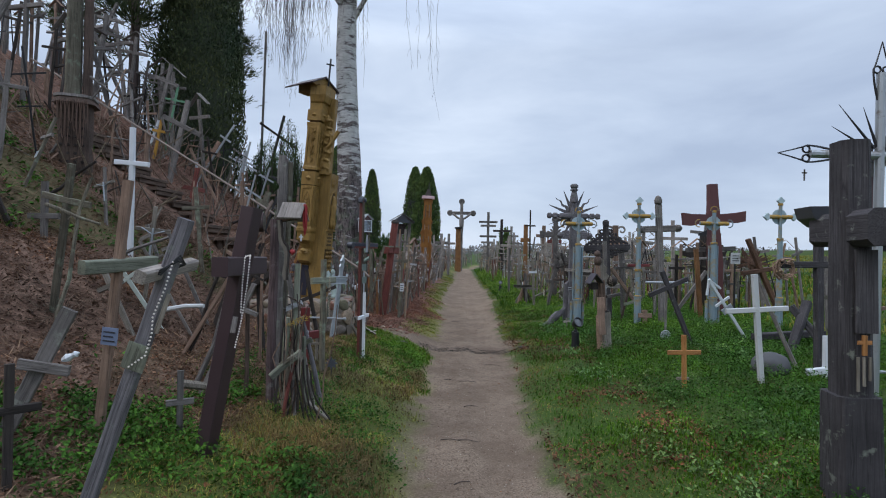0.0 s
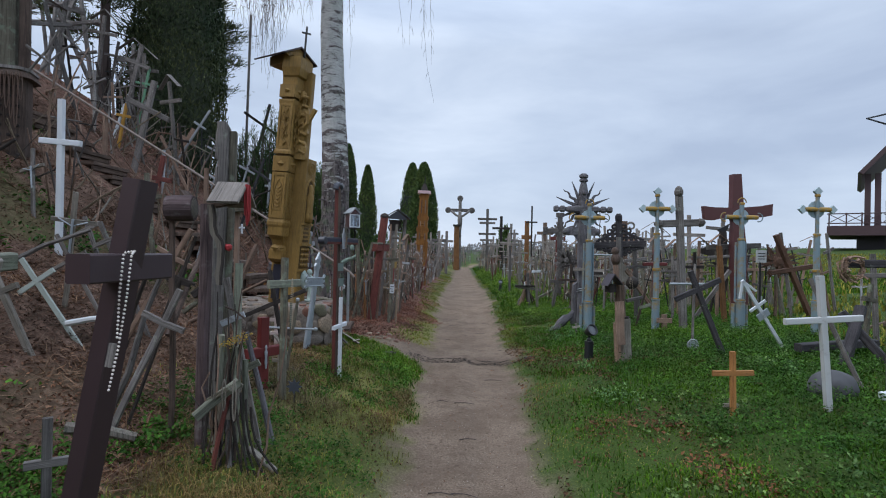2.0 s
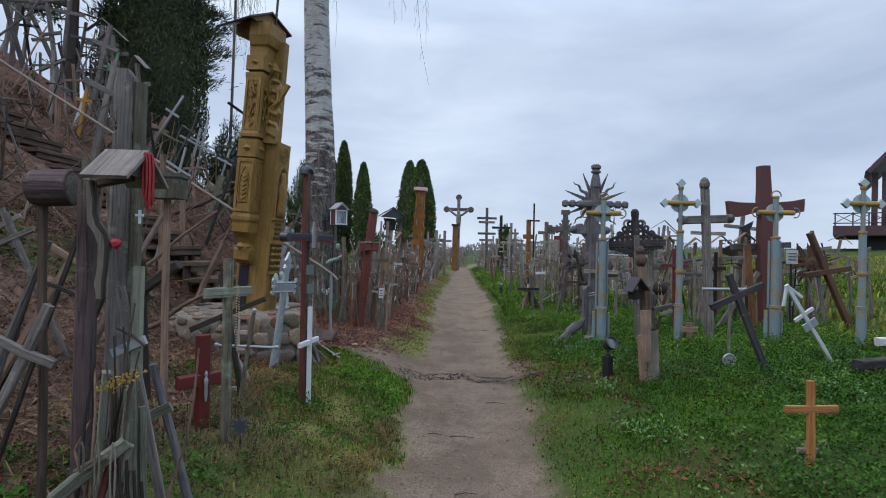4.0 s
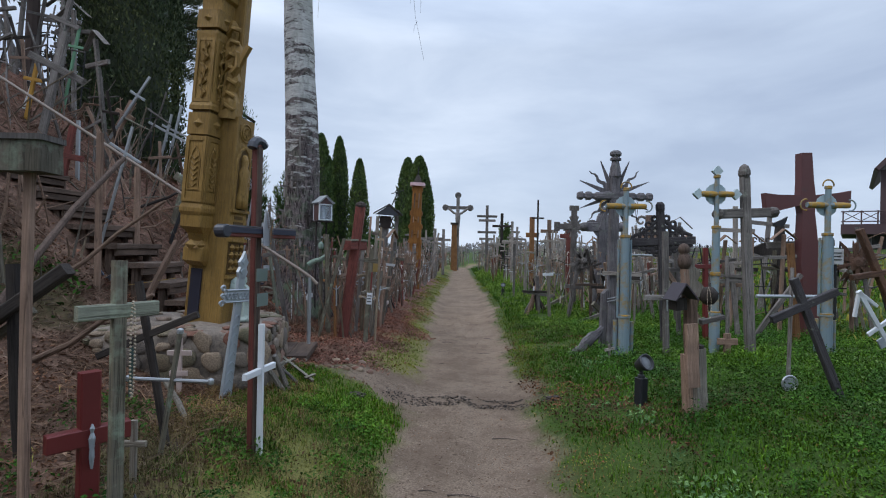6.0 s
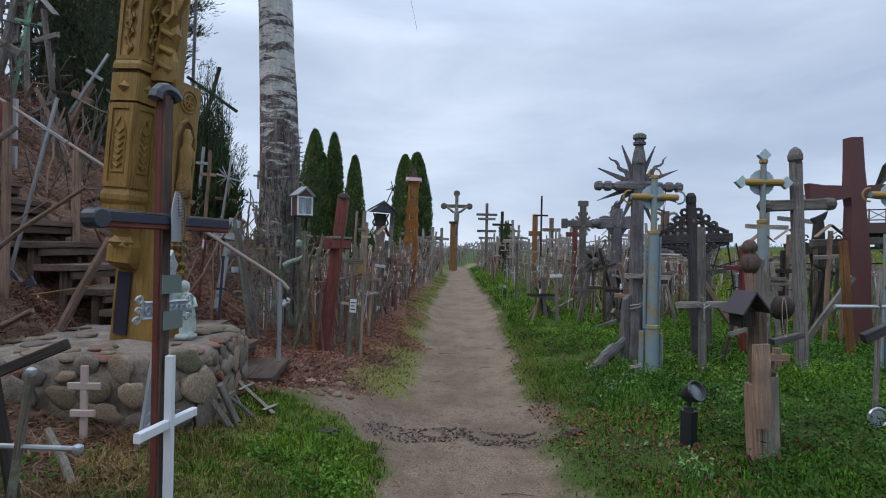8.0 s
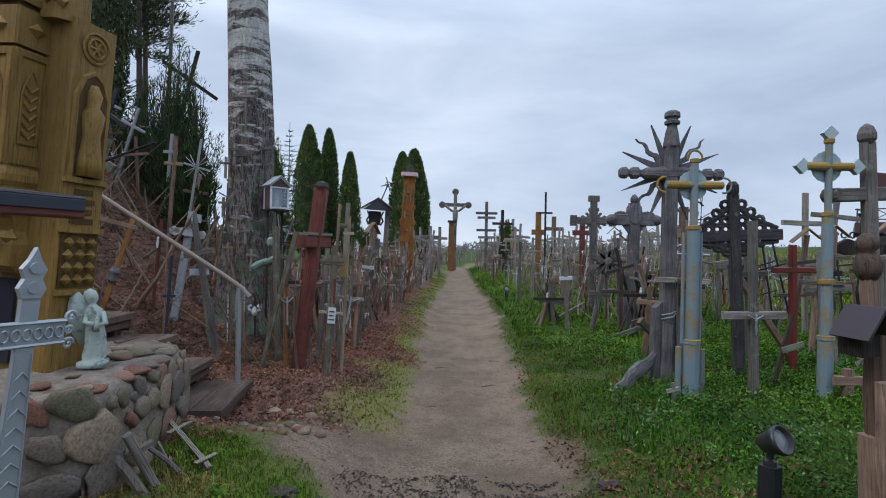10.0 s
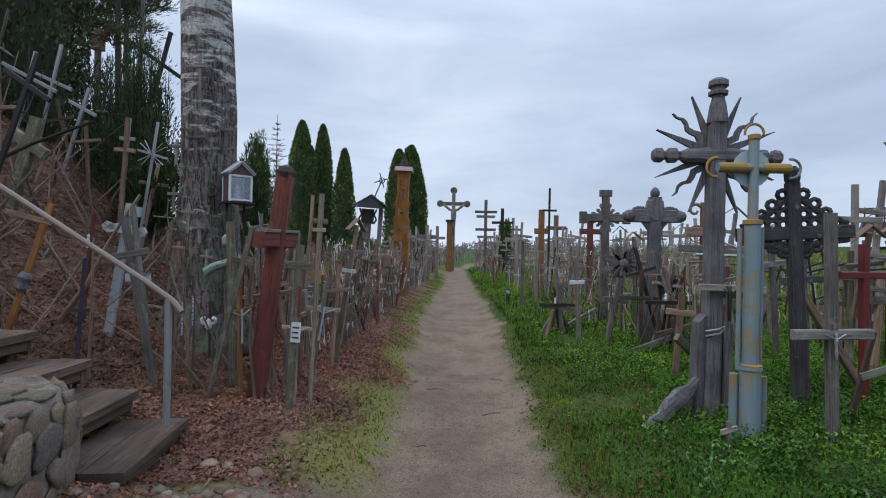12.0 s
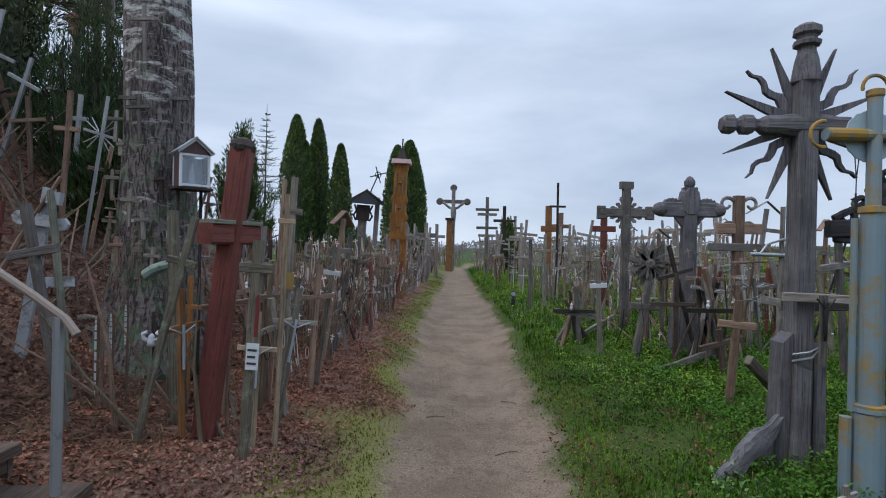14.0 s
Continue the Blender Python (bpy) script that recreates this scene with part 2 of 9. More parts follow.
def timber(name, a, b, w, mat, label="", category="beam", group="", d=None, parent=None, steps=3, wob=0.006):
    """A squared timber from a to b."""
    a, b = Vector(a), Vector(b)
    at = Matrix.Translation(a) @ (b - a).to_track_quat("Z", "Y").to_matrix().to_4x4()
    ob = part(name, bar(w, d or w * 0.8, 0, (b - a).length, steps, wob), mat, parent, at=at)
    return tagged(ob, label, category, group) if label else ob


# ---- the ground ----


def hashed(i, j, k=0):
    v = np.sin(i * 127.1 + j * 311.7 + k * 74.7) * 43758.5453
    return v - np.floor(v)


def value_noise(x, y, k=0):
    x, y = np.asarray(x, float), np.asarray(y, float)
    i, j = np.floor(x), np.floor(y)
    u, v = x - i, y - j
    u, v = u * u * (3 - 2 * u), v * v * (3 - 2 * v)
    a, b, c, d = hashed(i, j, k), hashed(i + 1, j, k), hashed(i, j + 1, k), hashed(i + 1, j + 1, k)
    return (a * (1 - u) + b * u) * (1 - v) + (c * (1 - u) + d * u) * v


def path_middle(y):
    return 0.17 + 0.037 * y + 0.03 * np.clip(1.5 - y / 4, 0, 1) + 0.03 * np.maximum(0, y - 46) ** 2 / (1 + 0.05 * np.maximum(0, y - 46))


def path_half(y):
    return 0.52 + 0.013 * np.clip(y, 0, 30) + 0.04 * np.clip(1.5 - y / 4, 0, 1) + 0.10 * np.exp(-((y - 17) / 4) ** 2) - 0.22 * smooth_step(22, 30, y)


def smooth_step(a, b, x):
    u = np.clip((x - a) / (b - a), 0, 1)
    return u * u * (3 - 2 * u)


def ground_z(x, y):
    """The lie of the land: a path, a verge that rises gently on one side and a steep mound on the other."""
    x, y = np.asarray(x, float), np.asarray(y, float)
    d = x - (0.15 + 0.037 * np.minimum(y, 60))
    e = np.maximum(0, d - 0.5)
    right = 0.42 * (1 - np.exp(-e / 1.5)) + 0.065 * np.clip(e - 5.5, 0, 36)
    e = np.maximum(0, -d - 0.5)
    h = 0.375 * (np.sqrt((e - 2.2) ** 2 + 0.35) + e - 2.2)
    h = np.where(h > 5.5, 5.5 + 2 * (1 - np.exp(-np.maximum(0, h - 5.5) / 4)), h)
    cut = 0.30 * smooth_step(1.9, 2.7, e) * (1 - smooth_step(3.3, 4.3, e)) * smooth_step(8.75, 9.25, y) * (1 - smooth_step(10.7, 11.5, y))
    cut = cut + 0.08 * smooth_step(0.80, 1.10, e) * (1 - smooth_step(1.9, 2.7, e)) * smooth_step(8.95, 9.15, y) * (1 - smooth_step(9.95, 10.25, y))
    left = 0.32 * (1 - np.exp(-(e / 0.68) ** 1.35)) + h * (1 - 0.88 * smooth_step(13, 25, y)) - cut
    return np.where(d > 0, right, left)


def gz(x, y):
    return float(ground_z(x, y))


def path_mask(x, y):
    """1 on the trodden path, 0 off it."""
    e = np.abs(x - path_middle(y)) - path_half(y)
    m = 1 - smooth_step(-0.15, 0.15, e + 0.20 * (value_noise(x * 1.7, y * 1.1, 3) - 0.5) + 0.18 * (value_noise(x * 6, y * 6, 4) - 0.5) + 0.10 * (value_noise(x * 17, y * 17, 14) - 0.5))
    fork = np.minimum(np.hypot((x + 0.25) / 0.82, (y - 9.0) / 0.62), np.hypot((x - 0.75) / 0.66, (y - 9.3) / 0.9)) + 0.45 * (value_noise(x * 3, y * 3, 5) - 0.5) + 0.3 * (value_noise(x * 9, y * 9, 6) - 0.5)
    return np.maximum(m, 1 - smooth_step(0.65, 1.15, fork))


def litter_mask(x, y):
    """1 where dead leaves cover the mound."""
    d = x - path_middle(y)
    edge = np.where(y > 9.3, -1.0, -1.75 - 0.7 * smooth_step(4.2, 2.4, y)) + 0.8 * (value_noise(x * 1.2, y * 1.2, 7) - 0.5)
    m = 1 - smooth_step(-0.3, 0.25, d - edge)
    green = smooth_step(0.60, 0.72, value_noise(x * 0.9 + 4, y * 0.9, 9)) * smooth_step(2.2, 4.0, -d) * 0.45 * (1 - smooth_step(8.5, 9.5, y))
    return m * (1 - green) * (1 - smooth_step(26, 34, y))


def grown(a, b, step, far, grow):
    """Grid lines: even from a to b, then growing to -far and far."""
    mid = list(np.arange(a, b, step))
    lo, hi, s = [], [], step
    v = a
    while v > -far:
        s *= grow
        v -= s
        lo.append(v)
    v, s = mid[-1], step
    while v < far:
        s *= grow
        v += s
        hi.append(v)
    return np.array(lo[::-1] + mid + hi)


def mesh_from(name, verts, faces, mat, smooth=False):
    me = bpy.data.meshes.new(name)
    n, k = faces.shape
    me.vertices.add(len(verts))
    me.vertices.foreach_set("co", np.asarray(verts, np.float32).ravel())
    me.loops.add(n * k)
    me.loops.foreach_set("vertex_index", faces.astype(np.int32).ravel())
    me.polygons.add(n)
    me.polygons.foreach_set("loop_start", np.arange(0, n * k, k, dtype=np.int32))
    me.polygons.foreach_set("use_smooth", np.full(n, smooth))
    me.update(calc_edges=True)
    me.validate()
    me.materials.append(mat)
    return me


def ground_material():
    m, t, b = material("ground_soil")
    pos = t.nodes.new("ShaderNodeNewGeometry").outputs["Position"]

    def attr(name):
        a = t.nodes.new("ShaderNodeAttribute")
        a.attribute_name = name
        return a.outputs["Fac"]

    fine, mid, big = noise_tex(t, pos, 60.0, 5.0, 0.7), noise_tex(t, pos, 9.0, 5.0, 0.6), noise_tex(t, pos, 1.3, 4.0)
    dirt = ramp(t, fine, [(0.28, (0.105, 0.086, 0.073)), (0.48, (0.220, 0.184, 0.158)), (0.72, (0.36, 0.31, 0.27))])
    dirt = mix(t, maths(t, "MULTIPLY", ramp(t, big, [(0.42, (0, 0, 0)), (0.6, (1, 1, 1))]), 0.55), dirt, (0.12, 0.095, 0.078))
    dirt = mix(t, maths(t, "MULTIPLY", ramp(t, mid, [(0.50, (0, 0, 0)), (0.66, (1, 1, 1))]), 0.40), dirt, (0.105, 0.082, 0.068))
    speck = noise_tex(t, pos, 26.0, 3.0, 0.6)
    dirt = mix(t, maths(t, "MULTIPLY", ramp(t, speck, [(0.60, (0, 0, 0)), (0.68, (1, 1, 1))]), 0.7), dirt, (0.070, 0.054, 0.045))
    pebble = t.nodes.new("ShaderNodeTexVoronoi")
    pebble.inputs["Scale"].default_value = 45.0
    t.links.new(pos, pebble.inputs["Vector"])
    dirt = mix(t, ramp(t, pebble.outputs["Distance"], [(0.10, (0.55, 0.55, 0.55)), (0.2, (0, 0, 0))]), dirt, (0.33, 0.31, 0.29))
    apart = t.nodes.new("ShaderNodeSeparateXYZ")
    t.links.new(pos, apart.inputs[0])
    sandy = node(t, "ShaderNodeMapRange", **{"From_Min": 8.6, "From_Max": 15.0})
    t.links.new(apart.outputs["Y"], sandy.inputs["Value"])
    dirt = mix(t, 1.0, dirt, mix(t, sandy.outputs[0], (0.75, 0.66, 0.565), (0.95, 0.825, 0.69)), "MULTIPLY")
    grass = ramp(t, fine, [(0.3, (0.018, 0.034, 0.006)), (0.55, (0.042, 0.076, 0.013)), (0.75, (0.085, 0.130, 0.026))])
    grass = mix(t, ramp(t, big, [(0.45, (0, 0, 0)), (0.7, (0.4, 0.4, 0.4))]), grass, (0.060, 0.055, 0.022))
    turf = ramp(t, fine, [(0.3, (0.072, 0.072, 0.023)), (0.55, (0.165, 0.160, 0.051)), (0.75, (0.26, 0.245, 0.085))])
    grass = mix(t, attr("verge"), grass, turf)
    leaf = ramp(t, mid, [(0.3, (0.082, 0.041, 0.031)), (0.5, (0.182, 0.094, 0.071)), (0.7, (0.31, 0.172, 0.132))])
    leaf = mix(t, 1.0, leaf, mix(t, sandy.outputs[0], (0.82, 0.95, 0.90), (1.0, 1.0, 1.0)), "MULTIPLY")
    leaf = mix(t, ramp(t, fine, [(0.45, (0, 0, 0)), (0.65, (0.8, 0.8, 0.8))]), leaf, (0.045, 0.030, 0.020))
    col = mix(t, attr("litter"), grass, leaf)
    col = mix(t, attr("path"), col, dirt)
    t.links.new(col, b.inputs["Base Color"])
    b.inputs["Roughness"].default_value = 0.95
    b.inputs["Specular IOR Level"].default_value = 0.15
    relief = maths(t, "MULTIPLY", mix(t, 0.5, fine, mid), maths(t, "SUBTRACT", 1.0, maths(t, "MULTIPLY", attr("path"), 0.8)))
    bump(t, b, relief, 0.7, 0.02)
    return m


def build_ground():
    xs, ys = grown(-4.2, 5.0, 0.07, 900, 1.14), grown(-0.6, 17.0, 0.07, 1600, 1.11)
    gx, gy = np.meshgrid(xs, ys)
    p, l = path_mask(gx, gy), litter_mask(gx, gy)
    z = ground_z(gx, gy)
    near = 1 - smooth_step(25, 60, np.hypot(gx, gy))
    z = z + near * (1 - p) * 0.07 * (value_noise(gx * 2.1, gy * 2.1, 1) - 0.4) + near * (0.020 - 0.018 * p) * (value_noise(gx * 7, gy * 7, 2) - 0.5)
    hill = smooth_step(1.6, 4, -gx) * near
    z = z + hill * 0.22 * (value_noise(gx * 0.8, gy * 0.8, 6) - 0.5)
    ny, nx = gx.shape
    idx = np.arange(ny * nx).reshape(ny, nx)
    faces = np.stack([idx[:-1, :-1], idx[:-1, 1:], idx[1:, 1:], idx[1:, :-1]], -1).reshape(-1, 4)
    me = mesh_from("ground", np.stack([gx, gy, z], -1).reshape(-1, 3), faces, ground_material(), True)
    verge = smooth_step(0.0, 0.5, path_middle(gy) - gx) * (1 - smooth_step(1.7, 2.4, path_middle(gy) - gx)) * (0.35 + 0.65 * smooth_step(0.35, 0.6, value_noise(gx * 1.5, gy * 1.5, 12)))
    for name, v in (("path", p), ("litter", l), ("verge", verge)):
        a = me.attributes.new(name, "FLOAT", "POINT")
        a.data.foreach_set("value", v.astype(np.float32).ravel())
    tagged(new("ground", me), "trodden sandy path between grass and a leaf-strewn mound", "ground", kind="structure")


build_ground()

# ---- crosses ----
MOUND = "crosses on the mound"


def cross(at_x, at_y, h, arm_z, arm, w, mat, label, lean=0.0, tip=0.0, yaw=0.0, d=None, arm_w=None, shift=0.0, slope=0.0,
          name="wooden_cross", group="crosses on the grass", sunk=0.15, arm_mat=None, wob=0.0, z=None, taper=1.0):
    """A plain cross of two beams. lean: degrees to the right; tip: degrees away; shift: of the arm's middle; slope: of the arm."""
    d = d or w * 0.75
    arm_w = arm_w or w
    root = thing(name, pose(at_x, at_y, gz(at_x, at_y) if z is None else z, -tip, lean, yaw), label, "cross", group)
    part("post", bar(w, d, -sunk, h, 4 if wob else 2, wob, taper), mat, root)
    if arm < 0.02:
        return root
    part("crossbeam", bar(arm_w, d * 0.9, -arm / 2, arm / 2, 2, wob * 0.5), arm_mat or mat, root,
         at=pose(shift, -d * 0.08, arm_z, 0, 90 + slope, 0))
    return root


def rosary(points, parent, mat, r=0.007, gap=0.024, name="rosary"):
    """A string of beads along a line."""
    bm = bmesh.new()
    pts = [Vector(p) for p in points]
    carry = 0.0
    for a, b in zip(pts, pts[1:]):
        n = (b - a).length
        s = carry
        while s < n:
            p = a + (b - a) * (s / n)
            bmesh.ops.create_icosphere(bm, subdivisions=1, radius=r, matrix=Matrix.Translation(p))
            s += gap
        carry = s - n
    return part(name, bm, mat, parent, smooth=True)


def hanging(p, drop, width=0.02, n=14):
    """A loop that hangs from p."""
    x, y, z = p
    return [(x + width * math.sin(math.tau * i / n), y - 0.012, z - drop * 0.5 * (1 - math.cos(math.tau * i / n))) for i in range(n + 1)]


def rays(parent, middle, inner, outer, count, mat, start=0.0, y=0.0, skip=()):
    """The rays of a carved sun, straight and wavy in turn."""
    for i in range(count):
        if i in skip:
            continue
        a = radians(start + 360 * i / count)
        ux, uz = math.cos(a), math.sin(a)
        n, left, right = 9, [], []
        for k in range(n + 1):
            f = k / n
            r = inner + (outer - inner) * f * (1.0 if i % 2 else 0.92)
            half = 0.036 * (1 - f) + 0.003
            wave = 0.018 * math.sin(f * 15) if i % 2 == 0 else 0.0
            cx, cz = middle[0] + r * ux - wave * uz, middle[1] + r * uz + wave * ux
            left.append((cx - half * uz, cz + half * ux))
            right.append((cx + half * uz, cz - half * ux))
        part("ray", slab(left + right[::-1], 0.03, y=y), mat, parent)


def sun_cross():
    x, y = 2.62, 10.75
    root = thing("sun_ray_cross", pose(x, y, gz(x, y), 0, 0.6, -3), "tall weathered grey oak cross with carved sun rays", "cross", "crosses on the grass")
    post = part("post", bar(0.138, 0.14, -0.2, 2.44, 5, 0.006, 0.92), LILAC, root)
    for name, px, py, w, d, top, cut in (("base_plank", -0.105, -0.01, 0.085, 0.13, 0.80, 0.03), ("base_plank", -0.02, -0.085, 0.10, 0.045, 0.62, -0.02), ("base_plank", 0.112, 0.0, 0.075, 0.13, 0.74, 0.02)):
        rings = [ring8(w * (1.12 - 0.12 * f) * (1 + 0.05 * math.sin(9 * f + px * 50)), d * (1.08 - 0.08 * f), -0.2 + (top + 0.2) * f, 0.16, px * (1.10 - 0.10 * f), py) for f in (0, 0.25, 0.4, 0.55, 0.7, 0.85, 1.0)]
        for p in rings[-1]:
            p.z += cut * (1 if p.x > px else -1)
        part(name, loft(bmesh.new(), rings), LILAC, root)
    part("finial", lathe([(0.066, 2.42), (0.088, 2.44), (0.088, 2.465), (0.082, 2.50), (0.070, 2.58), (0.054, 2.64), (0.052, 2.665), (0.080, 2.675), (0.082, 2.70), (0.058, 2.715), (0.062, 2.735), (0.084, 2.75), (0.080, 2.79), (0.045, 2.815)], 8), LILAC, root)
    bm = bmesh.new()
    prof = [(0.09, -0.53), (0.13, -0.51), (0.14, -0.46), (0.085, -0.44), (0.085, -0.42), (0.14, -0.40), (0.14, -0.34), (0.085, -0.32), (0.085, -0.30), (0.13, -0.26), (0.11, -0.18), (0.14, -0.10), (0.14, 0.10), (0.11, 0.18), (0.13, 0.26), (0.085, 0.30), (0.085, 0.32), (0.14, 0.34), (0.14, 0.40), (0.085, 0.42), (0.085, 0.44), (0.14, 0.46), (0.13, 0.51), (0.09, 0.53)]
    loft(bm, [ring8(s, 0.14 if abs(z) < 0.3 else s, z, 0.25) for s, z in [(q * (0.84 if abs(z) > 0.2 else 1.0), z) for q, z in prof]])
    part("crossbeam", bm, LILAC, root, at=pose(0, 0.0, 2.16, 0, 90, 0))
    rays(root, (0, 2.18), 0.09, 0.53, 16, LILAC, 0.0, 0.036, skip=(0, 4, 8, 12))
    part("small_arm", bar(0.055, 0.03, -0.27, 0.27), ASH, root, at=pose(0.11, -0.10, 1.06, 0, 91, 0))
    part("back_arm", bar(0.075, 0.04, -0.20, 0.26), DARK, root, at=pose(0.16, 0.10, 1.00, 0, 88, 0))
    part("hanging_slat", bar(0.045, 0.02, 0.64, 1.08, 2, 0.004, x=0.075, y=-0.125), GREY, root)
    part("figure", loft(bmesh.new(), [ringn(r, h, 7, 0.075, -0.145) for r, h in ((0.006, 0.80), (0.012, 0.86), (0.010, 0.92), (0.018, 0.98), (0.009, 1.01), (0.014, 1.035), (0.004, 1.06))]), IRON, root, smooth=True)
    part("figure_arms", tube([(0.02, -0.145, 1.06), (0.075, -0.15, 0.995), (0.13, -0.145, 1.06)], 0.006, 5), IRON, root)
    for i in range(2):
        part("rosary", tube([(0.30 + 0.02 * i, -0.03, 2.16), (0.285 + 0.03 * i, -0.05, 1.98), (0.30, -0.05, 1.82), (0.30, -0.05, 1.72)], 0.004, 4), DARK, root)
    part("rosary_cross", bar(0.010, 0.008, 1.62, 1.73, x=0.30, y=-0.05), IRON, root)
    part("rosary_cross_arm", bar(0.010, 0.008, -0.028, 0.028), IRON, root, at=pose(0.30, -0.05, 1.69, 0, 90, 0))
    part("wire_binding", tube([(-0.085, -0.09, 0.70), (0.0, -0.115, 0.72), (0.09, -0.09, 0.76), (0.02, -0.115, 0.69), (-0.085, -0.09, 0.66)], 0.008, 5), STEEL, root)
    # a split, hollowed log with a broken tip
    rings = []
    for k in range(15):
        f = k / 14
        w = (0.050 + 0.024 * math.sin(2.6 * f)) * (1 - 0.62 * max(0.0, f - 0.62) / 0.38)
        ring = []
        for j in range(12):
            a = math.tau * j / 12
            q = w * (1 + 0.28 * noise.noise(Vector((math.cos(a) * 1.6, math.sin(a) * 1.6, f * 5))) + 0.10 * math.sin(5 * a + 3 * f))
            ring.append(Vector((q * math.cos(a) + 0.03 * noise.noise(Vector((f * 6, 2, 0))), 0.62 * q * math.sin(a), 0.66 * f + 0.04 * noise.noise(Vector((math.cos(a) * 2, math.sin(a) * 2, 7 + f))))))
        rings.append(ring)
    log = part("split_log", loft(bmesh.new(), rings), LILAC, None, at=pose(2.04, 10.60, 0.17, 0, 50, 12))
    tagged(log, "split grey log leaning at the foot of the cross", "log")
    return root


def pipe_cross(x, y, h, arm, label, ends="ring", disc=True, lean=0.0, ring_r=0.05):
    """A cross of blue pipes: a thick stepped foot, thin upper pole and yellowed joints."""
    root = thing("pipe_cross", pose(x, y, gz(x, y), 0, lean, 0), label, "cross", "pale blue pipe crosses")
    k = h / 2.3
    g = 1.0 if ends == "ring" else 0.84
    part("foot_pipe", lathe([(0.074 * g, -0.15), (0.074 * g, 0.50 * k), (0.083 * g, 0.505 * k), (0.083 * g, 0.525 * k)], 16), BLUE, root, smooth=False)
    part("middle_pipe", lathe([(0.056 * g, 0.5 * k), (0.056 * g, 1.58 * k)], 16), BLUE, root)
    part("collar", lathe([(0.078 * g, 0.515 * k), (0.08 * g, 0.54 * k), (0.06 * g, 0.545 * k)], 16), LICHEN, root)
    part("collar", lathe([(0.062 * g, 1.555 * k), (0.066 * g, 1.56 * k), (0.066 * g, 1.59 * k), (0.04 * g, 1.595 * k)], 14), LICHEN, root)
    part("upper_pipe", lathe([(0.035 * g, 1.58 * k), (0.035 * g, h - 0.10)], 12), BLUE, root)
    if ends == "ring":
        for s, hh in ((-1, 0.47), (1, 0.45)):
            part("side_pipe", lathe([(0.029, -0.1), (0.029, hh * k)], 10, x=s * 0.108, y=0.02), BLUE, root)
            part("side_pipe", lathe([(0.017, 0.5 * k), (0.017, 1.53 * k)], 10, x=s * 0.080, y=0.02), BLUE, root)
    else:
        part("collar", lathe([(0.062, 0.98 * k), (0.064, 0.99 * k), (0.064, 1.02 * k), (0.05, 1.025 * k)], 14), LICHEN, root)
    az = h - 0.33
    part("arm_pipe", lathe([(0.033, -arm / 2), (0.033, arm / 2)], 12), BLUE, root, at=pose(0, 0, az, 0, 90, 0))
    for s in (-1, 1):
        part("joint", lathe([(0.036, -0.10), (0.0375, -0.07), (0.0375, 0.07), (0.036, 0.10)], 12), LICHEN, root, at=pose(s * arm * 0.30, 0, az, 0, 90, 0))
    part("joint", lathe([(0.036, h - 0.13), (0.042, h - 0.12), (0.042, h - 0.09), (0.03, h - 0.085)], 12), LICHEN, root)
    if disc:
        bm = bmesh.new()
        n = 32
        pts = [((0.135 + 0.006 * (i % 2)) * math.cos(math.tau * i / n), az + (0.135 + 0.006 * (i % 2)) * math.sin(math.tau * i / n)) for i in range(n)]
        part("sun_disc", slab(pts, 0.008, bm, 0.03), plain("disc_blue", (0.33, 0.43, 0.48)), root)
    for a, px, pz in ((90, 0, h - 0.1), (180, -arm / 2, az), (0, arm / 2, az)):
        if ends == "ring":
            pts = [(px + ring_r * math.cos(radians(a)) * 0.2 + 0.07 * math.cos(radians(a + t)), -0.0, pz + 0.02 * math.sin(radians(a)) + 0.07 * math.sin(radians(a + t))) for t in range(-100, 101, 20)]
            part("end_hook", tube(pts, 0.010, 6), LICHEN if a else BLUE, root)
        else:
            bm = bmesh.new()
            pts = [(px + 0.07 * math.cos(radians(t + a)) + 0.06 * math.cos(radians(a)), pz + 0.07 * math.sin(radians(t + a)) + 0.06 * math.sin(radians(a))) for t in (0, 90, 180, 270)]
            part("end_point", slab(pts, 0.05, bm), plain("point_blue", (0.38, 0.47, 0.50)), root)
    return root


